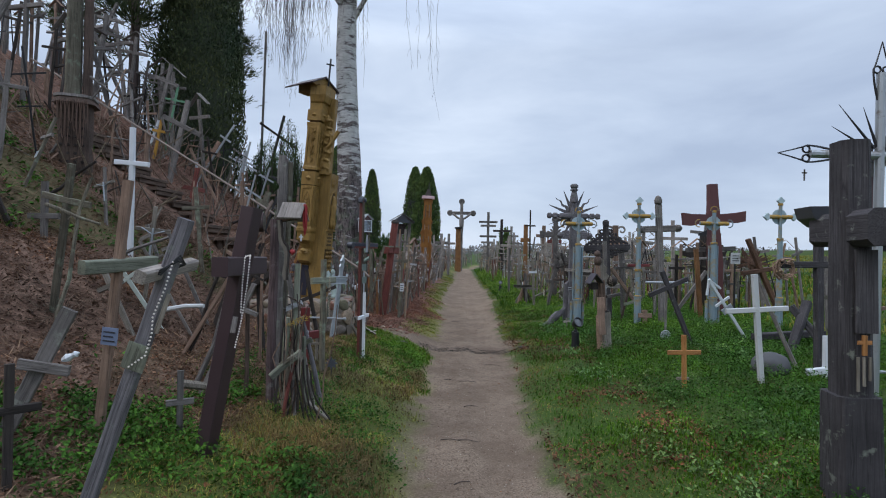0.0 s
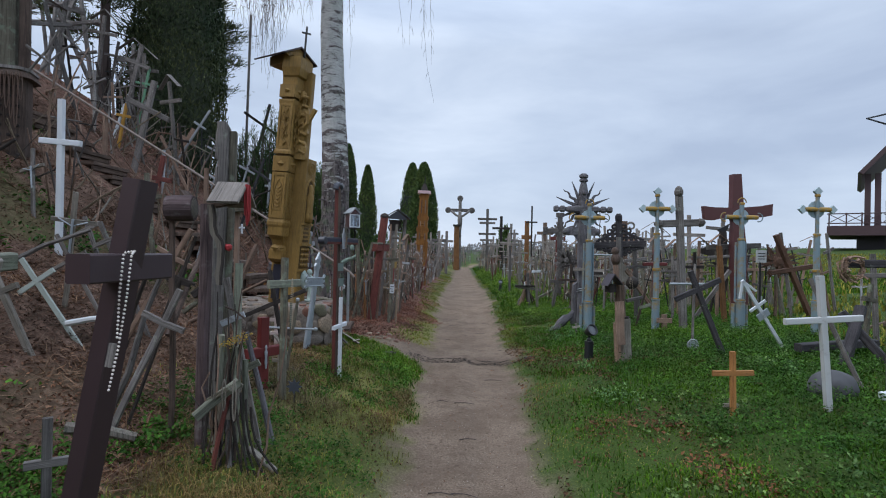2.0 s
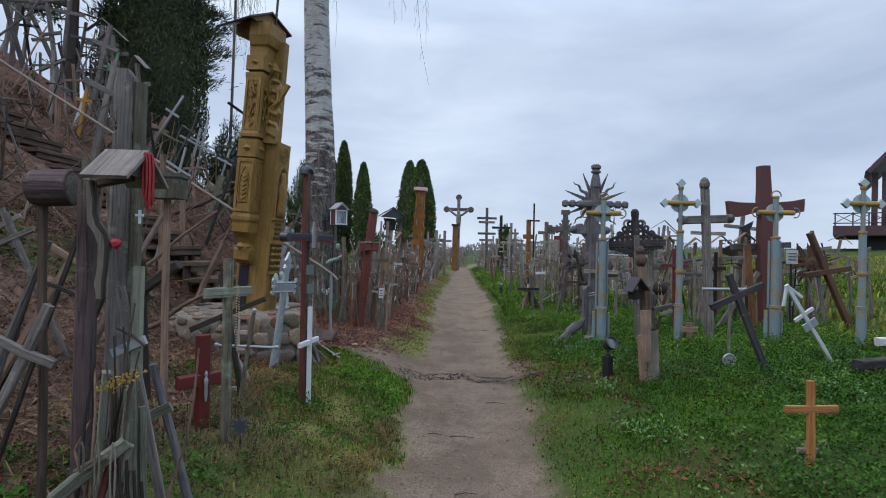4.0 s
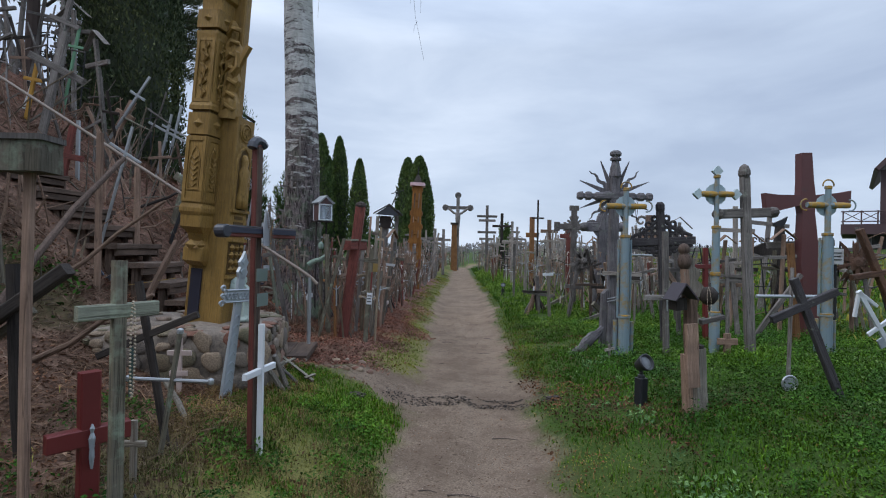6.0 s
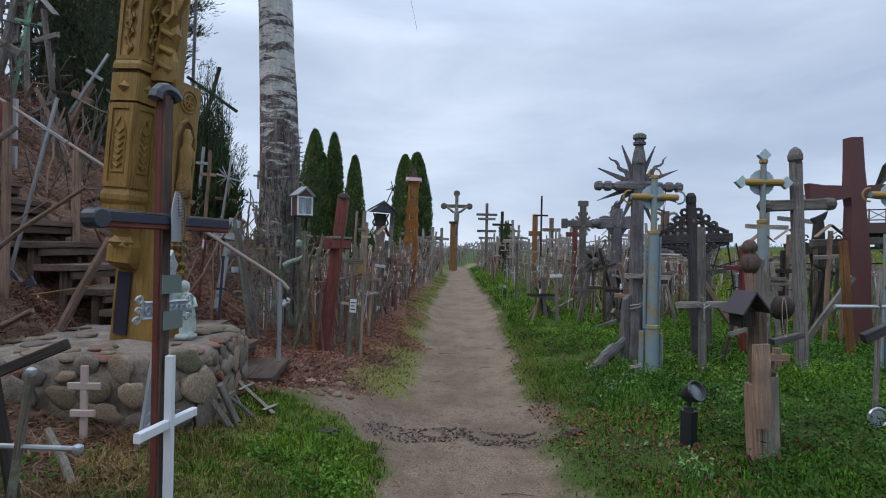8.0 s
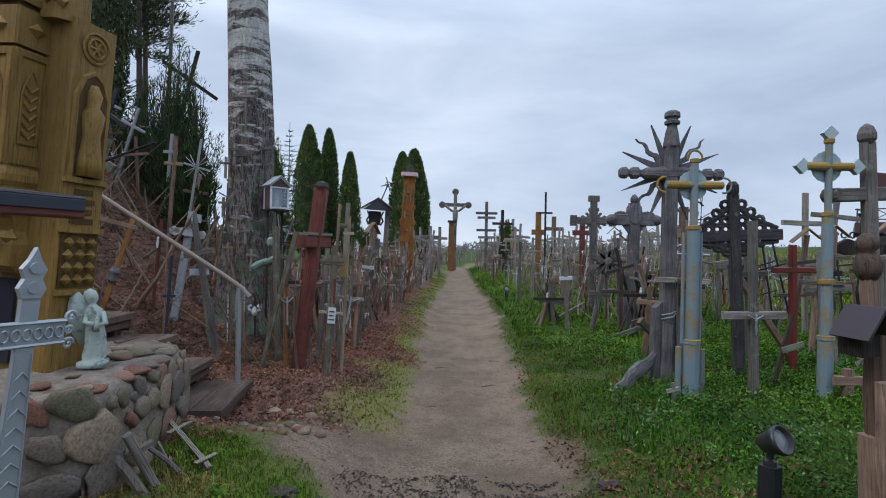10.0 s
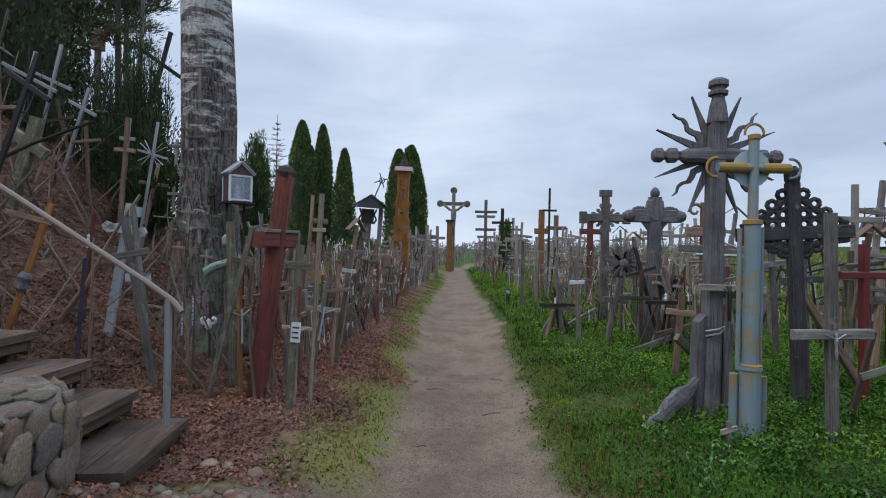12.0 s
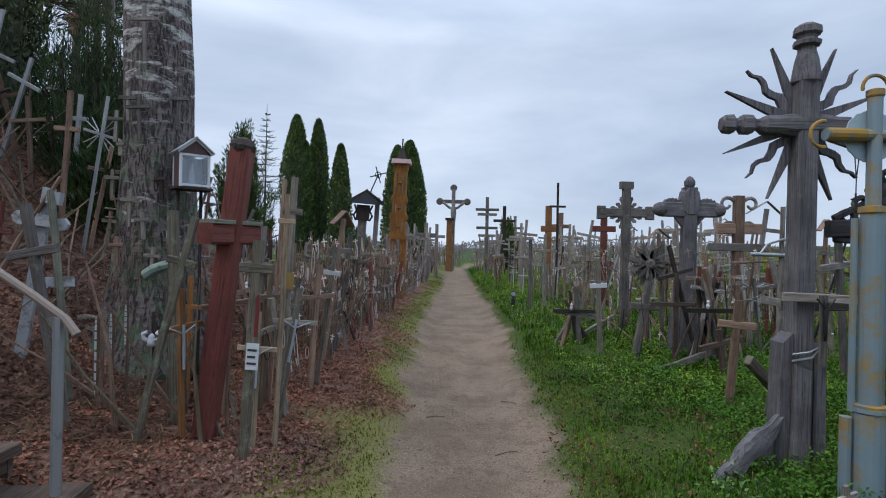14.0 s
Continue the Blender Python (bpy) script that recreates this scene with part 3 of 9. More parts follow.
def carved_cross(x, y, h, arm_z, arm, w, mat, label, kind="rosette", yaw=0.0, lean=0.0):
    """A cross of thick sawn oak with cut ends and carved corner pieces."""
    root = thing("carved_oak_cross", pose(x, y, gz(x, y), 0, lean, yaw), label, "cross", "crosses on the grass")
    d = w * 0.7
    part("post", bar(w, d, -0.2, h, 4, 0.004, 0.92), mat, root)
    part("crossbeam", bar(w, d * 0.85, -arm / 2, arm / 2, 2), mat, root, at=pose(0, 0, arm_z, 0, 90, 0))
    tips = ((0, h, 0), (-arm / 2, arm_z, 90), (arm / 2, arm_z, 90))
    if kind in ("rosette", "cut"):
        for px, pz, r in tips:
            part("end_block", bar(w * 1.55, d * 1.05, -w * 0.5, w * 0.35), mat, root, at=pose(px, 0, pz, 0, r, 0))
    elif kind == "ball":
        part("ball", lathe([(w * 0.35, h - 0.02), (w * 0.6, h + 0.03), (w * 0.6, h + 0.08), (w * 0.42, h + 0.14), (w * 0.1, h + 0.17)], 10), mat, root)
        for s in (-1, 1):
            part("end_cap", lathe([(w * 0.4, 0), (w * 0.6, 0.03), (w * 0.55, 0.09), (w * 0.15, 0.13)], 10), mat, root, at=pose(s * (arm / 2 - 0.02), 0, arm_z, 0, 90 * s, 0))
    if kind == "rosette":
        for a in (20, 45, 70, 110, 135, 160, 200, 225, 250, 290, 315, 340):
            u, v = math.cos(radians(a)), math.sin(radians(a))
            r0, r1, half = w * 0.55, w * (1.65 if a % 45 == 0 else 2.0), w * 0.24
            pts = [(u * r + side * half * k * -v, arm_z + v * r + side * half * k * u) for side, run in ((1, (0, 1, 2, 3, 4)), (-1, (3, 2, 1))) for r, k in [((r0, 0.3), (r0 + (r1 - r0) * 0.3, 1.0), (r0 + (r1 - r0) * 0.6, 0.6), (r0 + (r1 - r0) * 0.8, 0.9), (r1, 0.0))[i] for i in run]]
            part("carved_leaf", slab(pts, d * 0.45), mat, root)
    if kind == "scroll":
        for side in (-1, 1):
            for pz, r in ((h - 0.14, 0.12), (h - 0.52, 0.10)):
                part("scroll", tube([(side * (w * 0.5 + r * 0.9) + side * r * (1 - 0.06 * k) * math.cos(2.6 - 0.55 * k), 0, pz + r * (1 - 0.06 * k) * math.sin(2.6 - 0.55 * k)) for k in range(11)], 0.032, 6, r_end=0.022), GREY, root)
        part("lower_beam", bar(w * 0.75, d * 0.6, -arm * 0.7, arm * 0.7), GREY, root, at=pose(0, -0.03, arm_z - 0.30, 0, 90, 0))
    if kind == "lobed":
        part("head", loft(bmesh.new(), [ring8(w * k, d * 1.15, z, 0.3) for k, z in ((1.0, h - 0.34), (1.35, h - 0.30), (1.45, h - 0.16), (1.25, h - 0.06), (0.8, h - 0.01))]), mat, root)
        part("ball", lathe([(w * 0.2, h - 0.02), (w * 0.36, h + 0.03), (w * 0.36, h + 0.08), (w * 0.2, h + 0.13), (0.004, h + 0.15)], 10), mat, root, smooth=True)
        for side in (-1, 1):
            part("end_ball", lathe([(w * 0.2, -0.05), (w * 0.48, -0.02), (w * 0.5, 0.04), (w * 0.36, 0.10), (0.01, 0.13)], 10), mat, root, at=pose(side * arm / 2, 0, arm_z, 0, 90 * side, 0), smooth=True)
            part("carved_ridge", slab([(side * (w * 0.6 + 0.022 * k), arm_z + w * 0.5 + 0.022 * (k % 2) + 0.035 * math.sin(k * 0.31)) for k in range(11)] + [(side * (w * 0.6 + 0.22), arm_z + w * 0.4), (side * w * 0.6, arm_z + w * 0.4)], d * 0.5), mat, root)
            part("bracket_leaf", slab([(side * w * 0.5, arm_z - w * 0.45), (side * (w * 0.5 + 0.10), arm_z - w * 0.5), (side * (w * 0.5 + 0.06), arm_z - w * 0.75), (side * w * 0.5, arm_z - w * 1.2)], d * 0.4), mat, root)
        part("foot", bar(w * 2.3, d * 1.5, -0.1, 0.95, 2, 0.0, 0.62, c=0.1, y=0.05), mat, root)
    if kind == "fretwork":
        # pierced gable boards between head and arms, scalloped along the edge
        for sx in (-1, 1):
            for rise, fall in ((1, 2.5), (-1, 1.3)):
                for i in range(4):
                    for k in range(4 - i if rise > 0 else 3 - i):
                        cx, cz = sx * (w * 0.72 + 0.085 * i), arm_z + rise * (w * 0.66 + 0.085 * k * fall / 2.5)
                        part("pierced_ring", tube([(cx + 0.040 * math.cos(math.tau * q / 8), 0, cz + 0.040 * math.sin(math.tau * q / 8)) for q in range(9)], 0.021, 5), mat, root)
                edge = [(sx * w * 0.5, 0, arm_z + rise * w * fall), (sx * w * 1.6, 0, arm_z + rise * w * fall * 0.62), (sx * arm * 0.46, 0, arm_z + rise * w * 0.6)]
                part("edge_strip", tube(edge, 0.024, 6), mat, root)
        part("head_knob", lathe([(w * 0.42, h - 0.02), (w * 0.56, h + 0.03), (w * 0.56, h + 0.1), (w * 0.3, h + 0.14)], 8), mat, root)
    return root

# ---- the crosses beside the path, on the grassy side ----
sun_cross()
pipe_cross(2.60, 10.15, 2.30, 0.53, "pale blue pipe cross with yellow lichen and ring ends")
pipe_cross(3.665, 9.90, 2.38, 0.36, "slim pale blue pipe cross with pointed ends", ends="point")
pipe_cross(5.05, 9.85, 2.22, 0.54, "pale blue pipe cross before a maroon cross")
pipe_cross(6.08, 9.53, 2.33, 0.36, "pale blue pipe cross with pointed ends by a fallen beam", ends="point")
carved_cross(4.16, 9.95, 2.26, 1.80, 0.64, 0.12, GREY, "tall lichen-grey oak cross with turned ends", "ball", lean=-3.0)
carved_cross(3.42, 10.78, 1.90, 1.47, 0.92, 0.115, TARRED, "broad weathered oak cross with pierced fretwork", "fretwork", yaw=-8, lean=-3)
carved_cross(3.40, 16.0, 2.38, 1.92, 0.80, 0.14, GREY, "grey oak cross with carved leaf corners", "rosette")
carved_cross(3.50, 14.05, 2.10, 1.82, 0.68, 0.185, LILAC, "thick grey oak cross with a rounded head and ball ends", "lobed")
carved_cross(5.15, 15.8, 2.15, 1.62, 0.7, 0.17, BROWN, "brown oak cross with scrolled head", "scroll")


def maroon_cross():
    x, y = 5.90, 11.35
    root = thing("maroon_cross", pose(x, y, gz(x, y), 0, -3.0, 4), "tall maroon painted cross with flared arms", "cross", "crosses on the grass")
    half = [(0.13, -0.2), (0.135, 0.9), (0.15, 1.1), (0.125, 1.6), (0.10, 1.9), (0.125, 2.1), (0.10, 2.4), (0.085, 2.82)]
    part("post", slab([(-a, z) for a, z in half][::-1] + half, 0.14), MAROON, root)
    arm = [(-0.68, 1.96), (-0.5, 1.94), (-0.12, 2.02), (0.12, 2.02), (0.5, 1.97), (0.68, 2.0), (0.70, 2.22), (0.5, 2.19), (0.12, 2.17), (-0.12, 2.17), (-0.5, 2.19), (-0.70, 2.22)]
    part("crossbeam", slab(arm, 0.10, y=-0.025), MAROON, root)
    part("lower_plank", bar(0.10, 0.05, -0.55, 0.55), GREY, root, at=pose(0.0, 0.12, 1.42, 0, 90, 0))


maroon_cross()


def shrine_post():
    """A leaning carved stump with a small tin roof and a hewn board."""
    x, y = 2.41, 7.8
    root = thing("shrine_post", pose(x, y, gz(x, y), 0, -4, 8), "leaning carved wooden shrine post with a small tin roof", "shrine", "")
    part("stump", bar(0.155, 0.14, -0.15, 0.55, 4, 0.010, 0.86, c=0.22, x=0.035), PALE, root)
    part("stump_rim", bar(0.12, 0.12, 0.545, 0.575, 1, c=0.25, x=0.035), DARK, root)
    part("upper_stump", bar(0.12, 0.11, 0.50, 1.02, 3, 0.008, 0.8, c=0.25, x=0.0), BROWN, root)
    part("carved_flank", slab([(-0.02, 0.98), (0.10, 1.0), (0.12, 1.08), (0.06, 1.14), (0.10, 1.20), (0.04, 1.26), (0.05, 1.32), (-0.03, 1.36), (-0.06, 1.2), (-0.05, 1.05)], 0.06), PALE, root)
    part("neck", bar(0.07, 0.07, 0.98, 1.30, 2, 0.004, 0.9, c=0.25, x=-0.035), BROWN, root)
    part("head_knob", lathe([(0.035, 1.24), (0.056, 1.28), (0.060, 1.32), (0.048, 1.36), (0.030, 1.375), (0.046, 1.39), (0.050, 1.42), (0.030, 1.455), (0.006, 1.465)], 10, x=-0.035), UMBER, root, smooth=True)
    part("board", bar(0.115, 0.04, 0.24, 0.78, 3, 0.012, 0.95, x=-0.07, y=-0.10), BROWN, root)
    part("burl", lathe([(0.02, -0.08), (0.065, -0.05), (0.078, 0.0), (0.065, 0.05), (0.02, 0.08)], 12), DARK, root, at=pose(0.15, -0.04, 1.0, 20, 15, 0), smooth=True)
    tin = plain("tin_purple", (0.035, 0.025, 0.034), 0.5)
    for s2 in (-1, 1):
        part("roof_board", block(-0.006, 0.006, -0.13, 0.07, 0, 0.17), tin, root, at=pose(-0.14, -0.05, 1.13, 0, 180 - s2 * 36, 0))
    part("niche", block(-0.19, -0.09, -0.10, 0.03, 0.90, 1.00), DARK, root)
    part("lower_flank", bar(0.05, 0.10, -0.15, 0.50, 2, 0.006, x=-0.065, y=0.0), BROWN, root)
    part("bracket", bar(0.04, 0.05, 0.0, 0.22), GREY, root, at=pose(0.05, -0.06, 0.78, 0, 82, 0))
    rosary(hanging((0.09, -0.12, 1.08), 0.26, 0.018), root, plain("bead_tan", (0.40, 0.33, 0.24)), 0.004, 0.013)


shrine_post()


def spotlight(x, y, yaw, up=0.43):
    root = thing("garden_spotlight", pose(x, y, gz(x, y), 0, 0, yaw), "black metal spotlight on a square ground box", "spotlight", "garden spotlights")
    black = plain("lamp_black", (0.018, 0.019, 0.024), 0.4)
    part("ground_box", bar(0.095, 0.095, -0.08, up * 0.56, 2, c=0.15), black, root)
    part("neck", lathe([(0.035, up * 0.56), (0.032, up * 0.62), (0.018, up * 0.64), (0.018, up * 0.78)], 10), black, root)
    head = part("head", lathe([(0.03, -0.07), (0.05, -0.05), (0.066, 0.01), (0.078, 0.04), (0.080, 0.07), (0.070, 0.07), (0.060, 0.045)], 14), black, root, at=pose(0, -0.01, up * 0.86, 62, 0, 0), smooth=True)
    part("lens", lathe([(0.060, 0.046), (0.03, 0.052), (0.001, 0.054)], 14), plain("lamp_glass", (0.16, 0.175, 0.19), 0.15), head)
    return root


spotlight(2.07, 8.15, 25)
spotlight(2.26, 20.6, 0, 0.34)
cross(2.53, 5.48, 0.56, 0.38, 0.34, 0.045, ORANGE, "small bare orange pine cross in the grass", lean=-1.5, d=0.03)
cross(2.53, 5.52, 0.16, 0.10, 0.13, 0.03, PALE, "tiny pale wooden cross behind a larger one", name="tiny_cross", d=0.02)
cross(3.34, 5.50, 1.15, 0.78, 0.62, 0.054, OFFWHITE, "white painted metal cross", lean=-4.5, d=0.05, yaw=-4, arm_w=0.052)


def bent_metal_cross(x, y):
    root = thing("metal_cross", pose(x, y, gz(x, y), 0, 1, 0), "thin grey steel cross with a round wheel at its foot", "cross", "crosses on the grass")
    part("post", tube([(0, 0, -0.1), (0, 0, 1.18)], 0.018, 8), GREY, root)
    part("crossbeam", tube([(-0.33, 0, 0.90), (0.32, 0, 0.92)], 0.016, 8), STEEL, root)
    part("wheel", tube([(0.07 * math.cos(a * math.tau / 14) - 0.01, -0.04, 0.10 + 0.07 * math.sin(a * math.tau / 14)) for a in range(15)], 0.012, 6), STEEL, root)
    part("wheel_plate", lathe([(0.05, -0.005), (0.055, 0), (0.05, 0.005)], 12), SILVER, root, at=pose(-0.01, -0.04, 0.10, 90, 0, 0))


bent_metal_cross(3.45, 8.15)
cross(3.676, 7.77, 1.17, 0.92, 0.62, 0.066, TARRED, "leaning dark grey wooden cross with split beams", lean=-22.5, d=0.055, slope=-2)


def star_gable(x, y):
    """A long white slat that leans, with a small gable and cross at its head."""
    root = thing("leaning_white_cross", pose(x, y, gz(x, y), 8, -36, 0), "slender white metal cross leaning over the grass", "cross", "crosses on the grass")
    part("post", bar(0.045, 0.03, -0.1, 1.15), WHITE, root)
    part("crossbeam", bar(0.04, 0.025, -0.13, 0.13), WHITE, root, at=pose(0, 0, 0.72, 0, 90, 0))
    part("name_plate", block(-0.09, 0.09, -0.015, 0.0, 0.52, 0.62), SILVER, root)
    for s in (-1, 1):
        part("gable_slat", bar(0.03, 0.03, 0, 0.24), WHITE, root, at=pose(0, 0, 1.14, 0, s * 150 + 10, 0))


star_gable(4.80, 8.35)
cross(7.0, 10.9, 1.75, 1.05, 0.8, 0.085, CHESTNUT, "fallen-over chestnut-brown timber cross", lean=-24, d=0.1, slope=14)
cross(5.2, 10.6, 1.42, 1.1, 0.01, 0.085, RUSSET, "leaning orange-brown post with a pointed head", lean=-5)
c13 = cross(3.10, 10.0, 1.60, 0.75, 0.56, 0.07, GREY, "grey plank cross with low-set arms", lean=-1.5, d=0.06)
cross(4.06, 10.9, 1.36, 1.09, 0.44, 0.06, SCARLET, "dull red painted wooden cross", lean=-1, d=0.07)
part("figure", lathe([(0.006, 0.0), (0.012, 0.05), (0.009, 0.09), (0.014, 0.13), (0.007, 0.155), (0.011, 0.17), (0.004, 0.19)], 8), STEEL, c13, "worn metal shape", at=pose(0, -0.045, 0.58))
part("figure_arms", tube([(-0.07, -0.04, 0.755), (0, -0.05, 0.72), (0.07, -0.04, 0.755)], 0.006, 5), STEEL, c13)
cross(2.38, 10.0, 0.20, 0.135, 0.15, 0.034, ASH, "tiny pale grey cross low in the weeds", name="tiny_cross", d=0.02, lean=-6, yaw=20)
slip = thing("slat_cross", pose(3.50, 10.35, gz(3.50, 10.35), 0, 14, 0), "dark slat with a short lichened board across it", "cross", "crosses on the grass")
part("post", bar(0.040, 0.03, -0.15, 0.72), UMBER, slip)
timber("crossbeam", (-0.03, -0.03, 0.36), (0.15, -0.03, 0.47), 0.02, SAGE, d=0.055, parent=slip)
cross(3.75, 9.75, 0.30, 0.20, 0.24, 0.08, BROWN, "stubby brown cross at the foot of a pipe cross", name="stubby_cross", d=0.05)
cross(2.78, 13.9, 0.98, 0.66, 0.36, 0.08, GREY, "grey cross with a bundle of rags at its joint", lean=10, d=0.06, slope=-6)
cross(2.42, 15.1, 0.85, 0.44, 0.70, 0.07, GREY, "leaning cross hung with dead stems", lean=-4, slope=12)
cross(2.50, 14.35, 1.25, 0.90, 0.22, 0.06, PALE, "pale slat cross with a white upper half", lean=-3, arm_mat=WHITE)
cross(3.15, 13.6, 1.05, 0.68, 0.62, 0.05, UMBER, "dark brown stick cross with a small white figure", d=0.05)
cross(3.30, 12.8, 0.5, 0.35, 0.46, 0.06, UMBER, "small dark brown cross with a lettered arm", lean=-8, slope=-7)
cross(3.48, 22.3, 2.55, 1.90, 0.42, 0.17, RUSSET, "orange-stained tall wooden cross", d=0.12)
cross(3.50, 21.3, 3.08, 2.45, 0.42, 0.055, DARK, "very tall thin dark pole cross", d=0.05)
cross(4.0, 19.0, 2.05, 1.75, 0.5, 0.13, REDWOOD, "dark red cross behind a grey one", d=0.1)
cross(2.42, 19.2, 1.62, 1.60, 0.01, 0.07, GREY, "bare grey post at the path's edge", name="wooden_post")
cross(4.22, 5.9, 1.80, 1.22, 0.9, 0.08, TARRED, "rough dark trunk cross", d=0.08, arm_w=0.075, lean=-1)
cross(4.20, 5.75, 0.45, 0.08, 0.44, 0.07, WHITE, "low white cross with its arm near the ground", name="low_white_cross", d=0.06, slope=-8)


def dark_carved_post():
    """The heavy tarred post with a rounded hood on its arm."""
    x, y = 2.36, 3.02
    root = thing("tarred_oak_cross", pose(x, y, gz(x, y), 0, -1.2, -8), "heavy tarred oak cross with rounded hood and stepped foot", "cross", "crosses on the grass")
    part("foot", bar(0.25, 0.24, -0.2, 0.62, 3, 0.003, 0.93), TARRED, root)
    part("post", bar(0.175, 0.18, 0.60, 2.06, 4, 0.006, 0.90, c=0.18), TARRED, root)
    part("crossbeam", bar(0.165, 0.20, -0.30, 0.26, 3, 0.004, 1.0, c=0.2), TARRED, root, at=pose(0.02, 0.0, 1.56, 90, 0, 0))
    pts = [(-0.13, 0.11), (-0.11, 0.04), (-0.05, -0.01), (0.08, -0.04), (0.08, 0.11)]
    part("hood", slab(pts, 0.20), plain("hood_tin", (0.05, 0.055, 0.065), 0.4), root, at=pose(0.03, 0.31, 1.60))
    part("back_board", bar(0.11, 0.02, 0.98, 1.44, x=0.02, y=-0.11), TARRED, root)
    part("hanging_cross_arm", bar(0.022, 0.012, -0.035, 0.035), ORANGE, root, at=pose(0.0, -0.125, 0.93, 0, 90, 0))
    part("hanging_cross", bar(0.025, 0.014, 0.86, 0.97, y=-0.125), ORANGE, root)
    for i in range(3):
        part("wooden_tag", bar(0.014, 0.01, 0.66 + 0.03 * i, 0.85, x=-0.03 + 0.03 * i, y=-0.12), PALE, root)


dark_carved_post()


def wrought_cross(x, y):
    """A tall pipe cross with strap-iron scrolls and rays."""
    root = thing("wrought_steel_cross", pose(x, y, gz(x, y), 0, 0.5, 0), "tall steel pipe cross with strap-iron scrolls and rays", "cross", "crosses on the grass")
    part("post", tube([(0, 0, -0.1), (0, 0, 2.95)], 0.038, 10), STEEL, root)
    part("crossbeam", tube([(-0.62, 0, 2.22), (0.62, 0, 2.22)], 0.036, 10), STEEL, root)
    for a, r in ((30, 0.5), (50, 0.58), (70, 0.45), (110, 0.45), (130, 0.58), (150, 0.5), (215, 0.4), (325, 0.4)):
        u, v = math.cos(radians(a)), math.sin(radians(a))
        part("ray", tube([(0.08 * u, 0, 2.22 + 0.08 * v), (r * u, 0, 2.22 + r * v)], 0.016, 5, r_end=0.002), IRON, root)
    for px, pz, a in ((0, 2.95, 90), (-0.62, 2.22, 180), (0.62, 2.22, 0)):
        for s in (-1, 1):
            pts = []
            for i in range(19):
                f = i / 18
                along, side = -0.24 + 0.52 * f, s * (0.030 * (1 - f) + 0.062 * math.sin(min(1.0, f / 0.62) * math.pi * 0.5) * (1.0 if f < 0.5 else max(0.0, 1 - ((f - 0.5) / 0.5) ** 0.8)))
                ca, sa = math.cos(radians(a)), math.sin(radians(a))
                pts.append((px + along * ca - side * sa, 0, pz + along * sa + side * ca))
            part("scroll", tube(pts, 0.011, 5, r_end=0.005), IRON, root)
            ca, sa = math.cos(radians(a)), math.sin(radians(a))
            part("curl", tube([(px + 0.03 * ca - s * 0.04 * sa + 0.032 * math.cos(t / 8 * math.tau), 0, pz + 0.03 * sa + s * 0.04 * ca + 0.032 * math.sin(t / 8 * math.tau)) for t in range(9)], 0.009, 5), IRON, root)
    part("low_arm", tube([(-0.1, 0, 0.32), (0.35, 0, 0.30)], 0.014, 6), STEEL, root)
    part("hanging_cross_arm", bar(0.012, 0.008, -0.022, 0.022), GREY, root, at=pose(-0.66, 0, 2.05, 0, 90, 0))
    part("hanging_cross", bar(0.012, 0.008, 1.98, 2.08, x=-0.66), GREY, root)


wrought_cross(3.82, 4.66)


def boulder(x, y, r, mat, label):
    bm = bmesh.new()
    bmesh.ops.create_icosphere(bm, subdivisions=3, radius=1)
    for v in bm.verts:
        k = 1 + 0.25 * noise.noise(v.co * 1.6 + Vector((x, y, 0)))
        v.co = Vector((v.co.x * r * k, v.co.y * r * 0.8 * k, v.co.z * r * 0.75 * k))
    ob = part("boulder", bm, mat, None, at=pose(x, y, gz(x, y) + r * 0.3), smooth=True)
    tagged(ob, label, "boulder")


def stone_material(name, dark, light, tinted=True):
    m, t, b = material(name)
    v = mapped(t, (1, 1, 1))
    n = noise_tex(t, v, 7.0, 6.0, 0.65)
    f = noise_tex(t, v, 70.0, 4.0, 0.7)
    col = ramp(t, n, [(0.3, dark), (0.7, light)])
    col = mix(t, ramp(t, f, [(0.45, (0, 0, 0)), (0.7, (0.5, 0.5, 0.5))]), col, tuple(v2 * 0.5 for v2 in dark))
    info = t.nodes.new("ShaderNodeObjectInfo")
    tint = ramp(t, info.outputs["Random"], [(0.0, (0.52, 0.55, 0.60)), (0.22, (0.85, 0.82, 0.78)), (0.36, (0.95, 0.52, 0.43)), (0.48, (0.74, 0.42, 0.34)), (0.60, (0.60, 0.66, 0.50)), (0.8, (0.86, 0.78, 0.66)), (1.0, (1.25, 1.14, 0.98))])
    t.links.new(mix(t, 1.0, col, tint, "MULTIPLY") if tinted else col, b.inputs["Base Color"])
    b.inputs["Roughness"].default_value = 0.85
    bump(t, b, mix(t, 0.5, n, f), 0.6, 0.012)
    return m


STONE = stone_material("field_stone", (0.105, 0.085, 0.070), (0.36, 0.295, 0.24))
MORTAR = stone_material("earthy_mortar", (0.072, 0.054, 0.043), (0.30, 0.25, 0.205), False)
boulder(3.74, 6.0, 0.215, plain("boulder_dark", (0.07, 0.07, 0.075), 0.8), "dark rounded boulder in the grass")


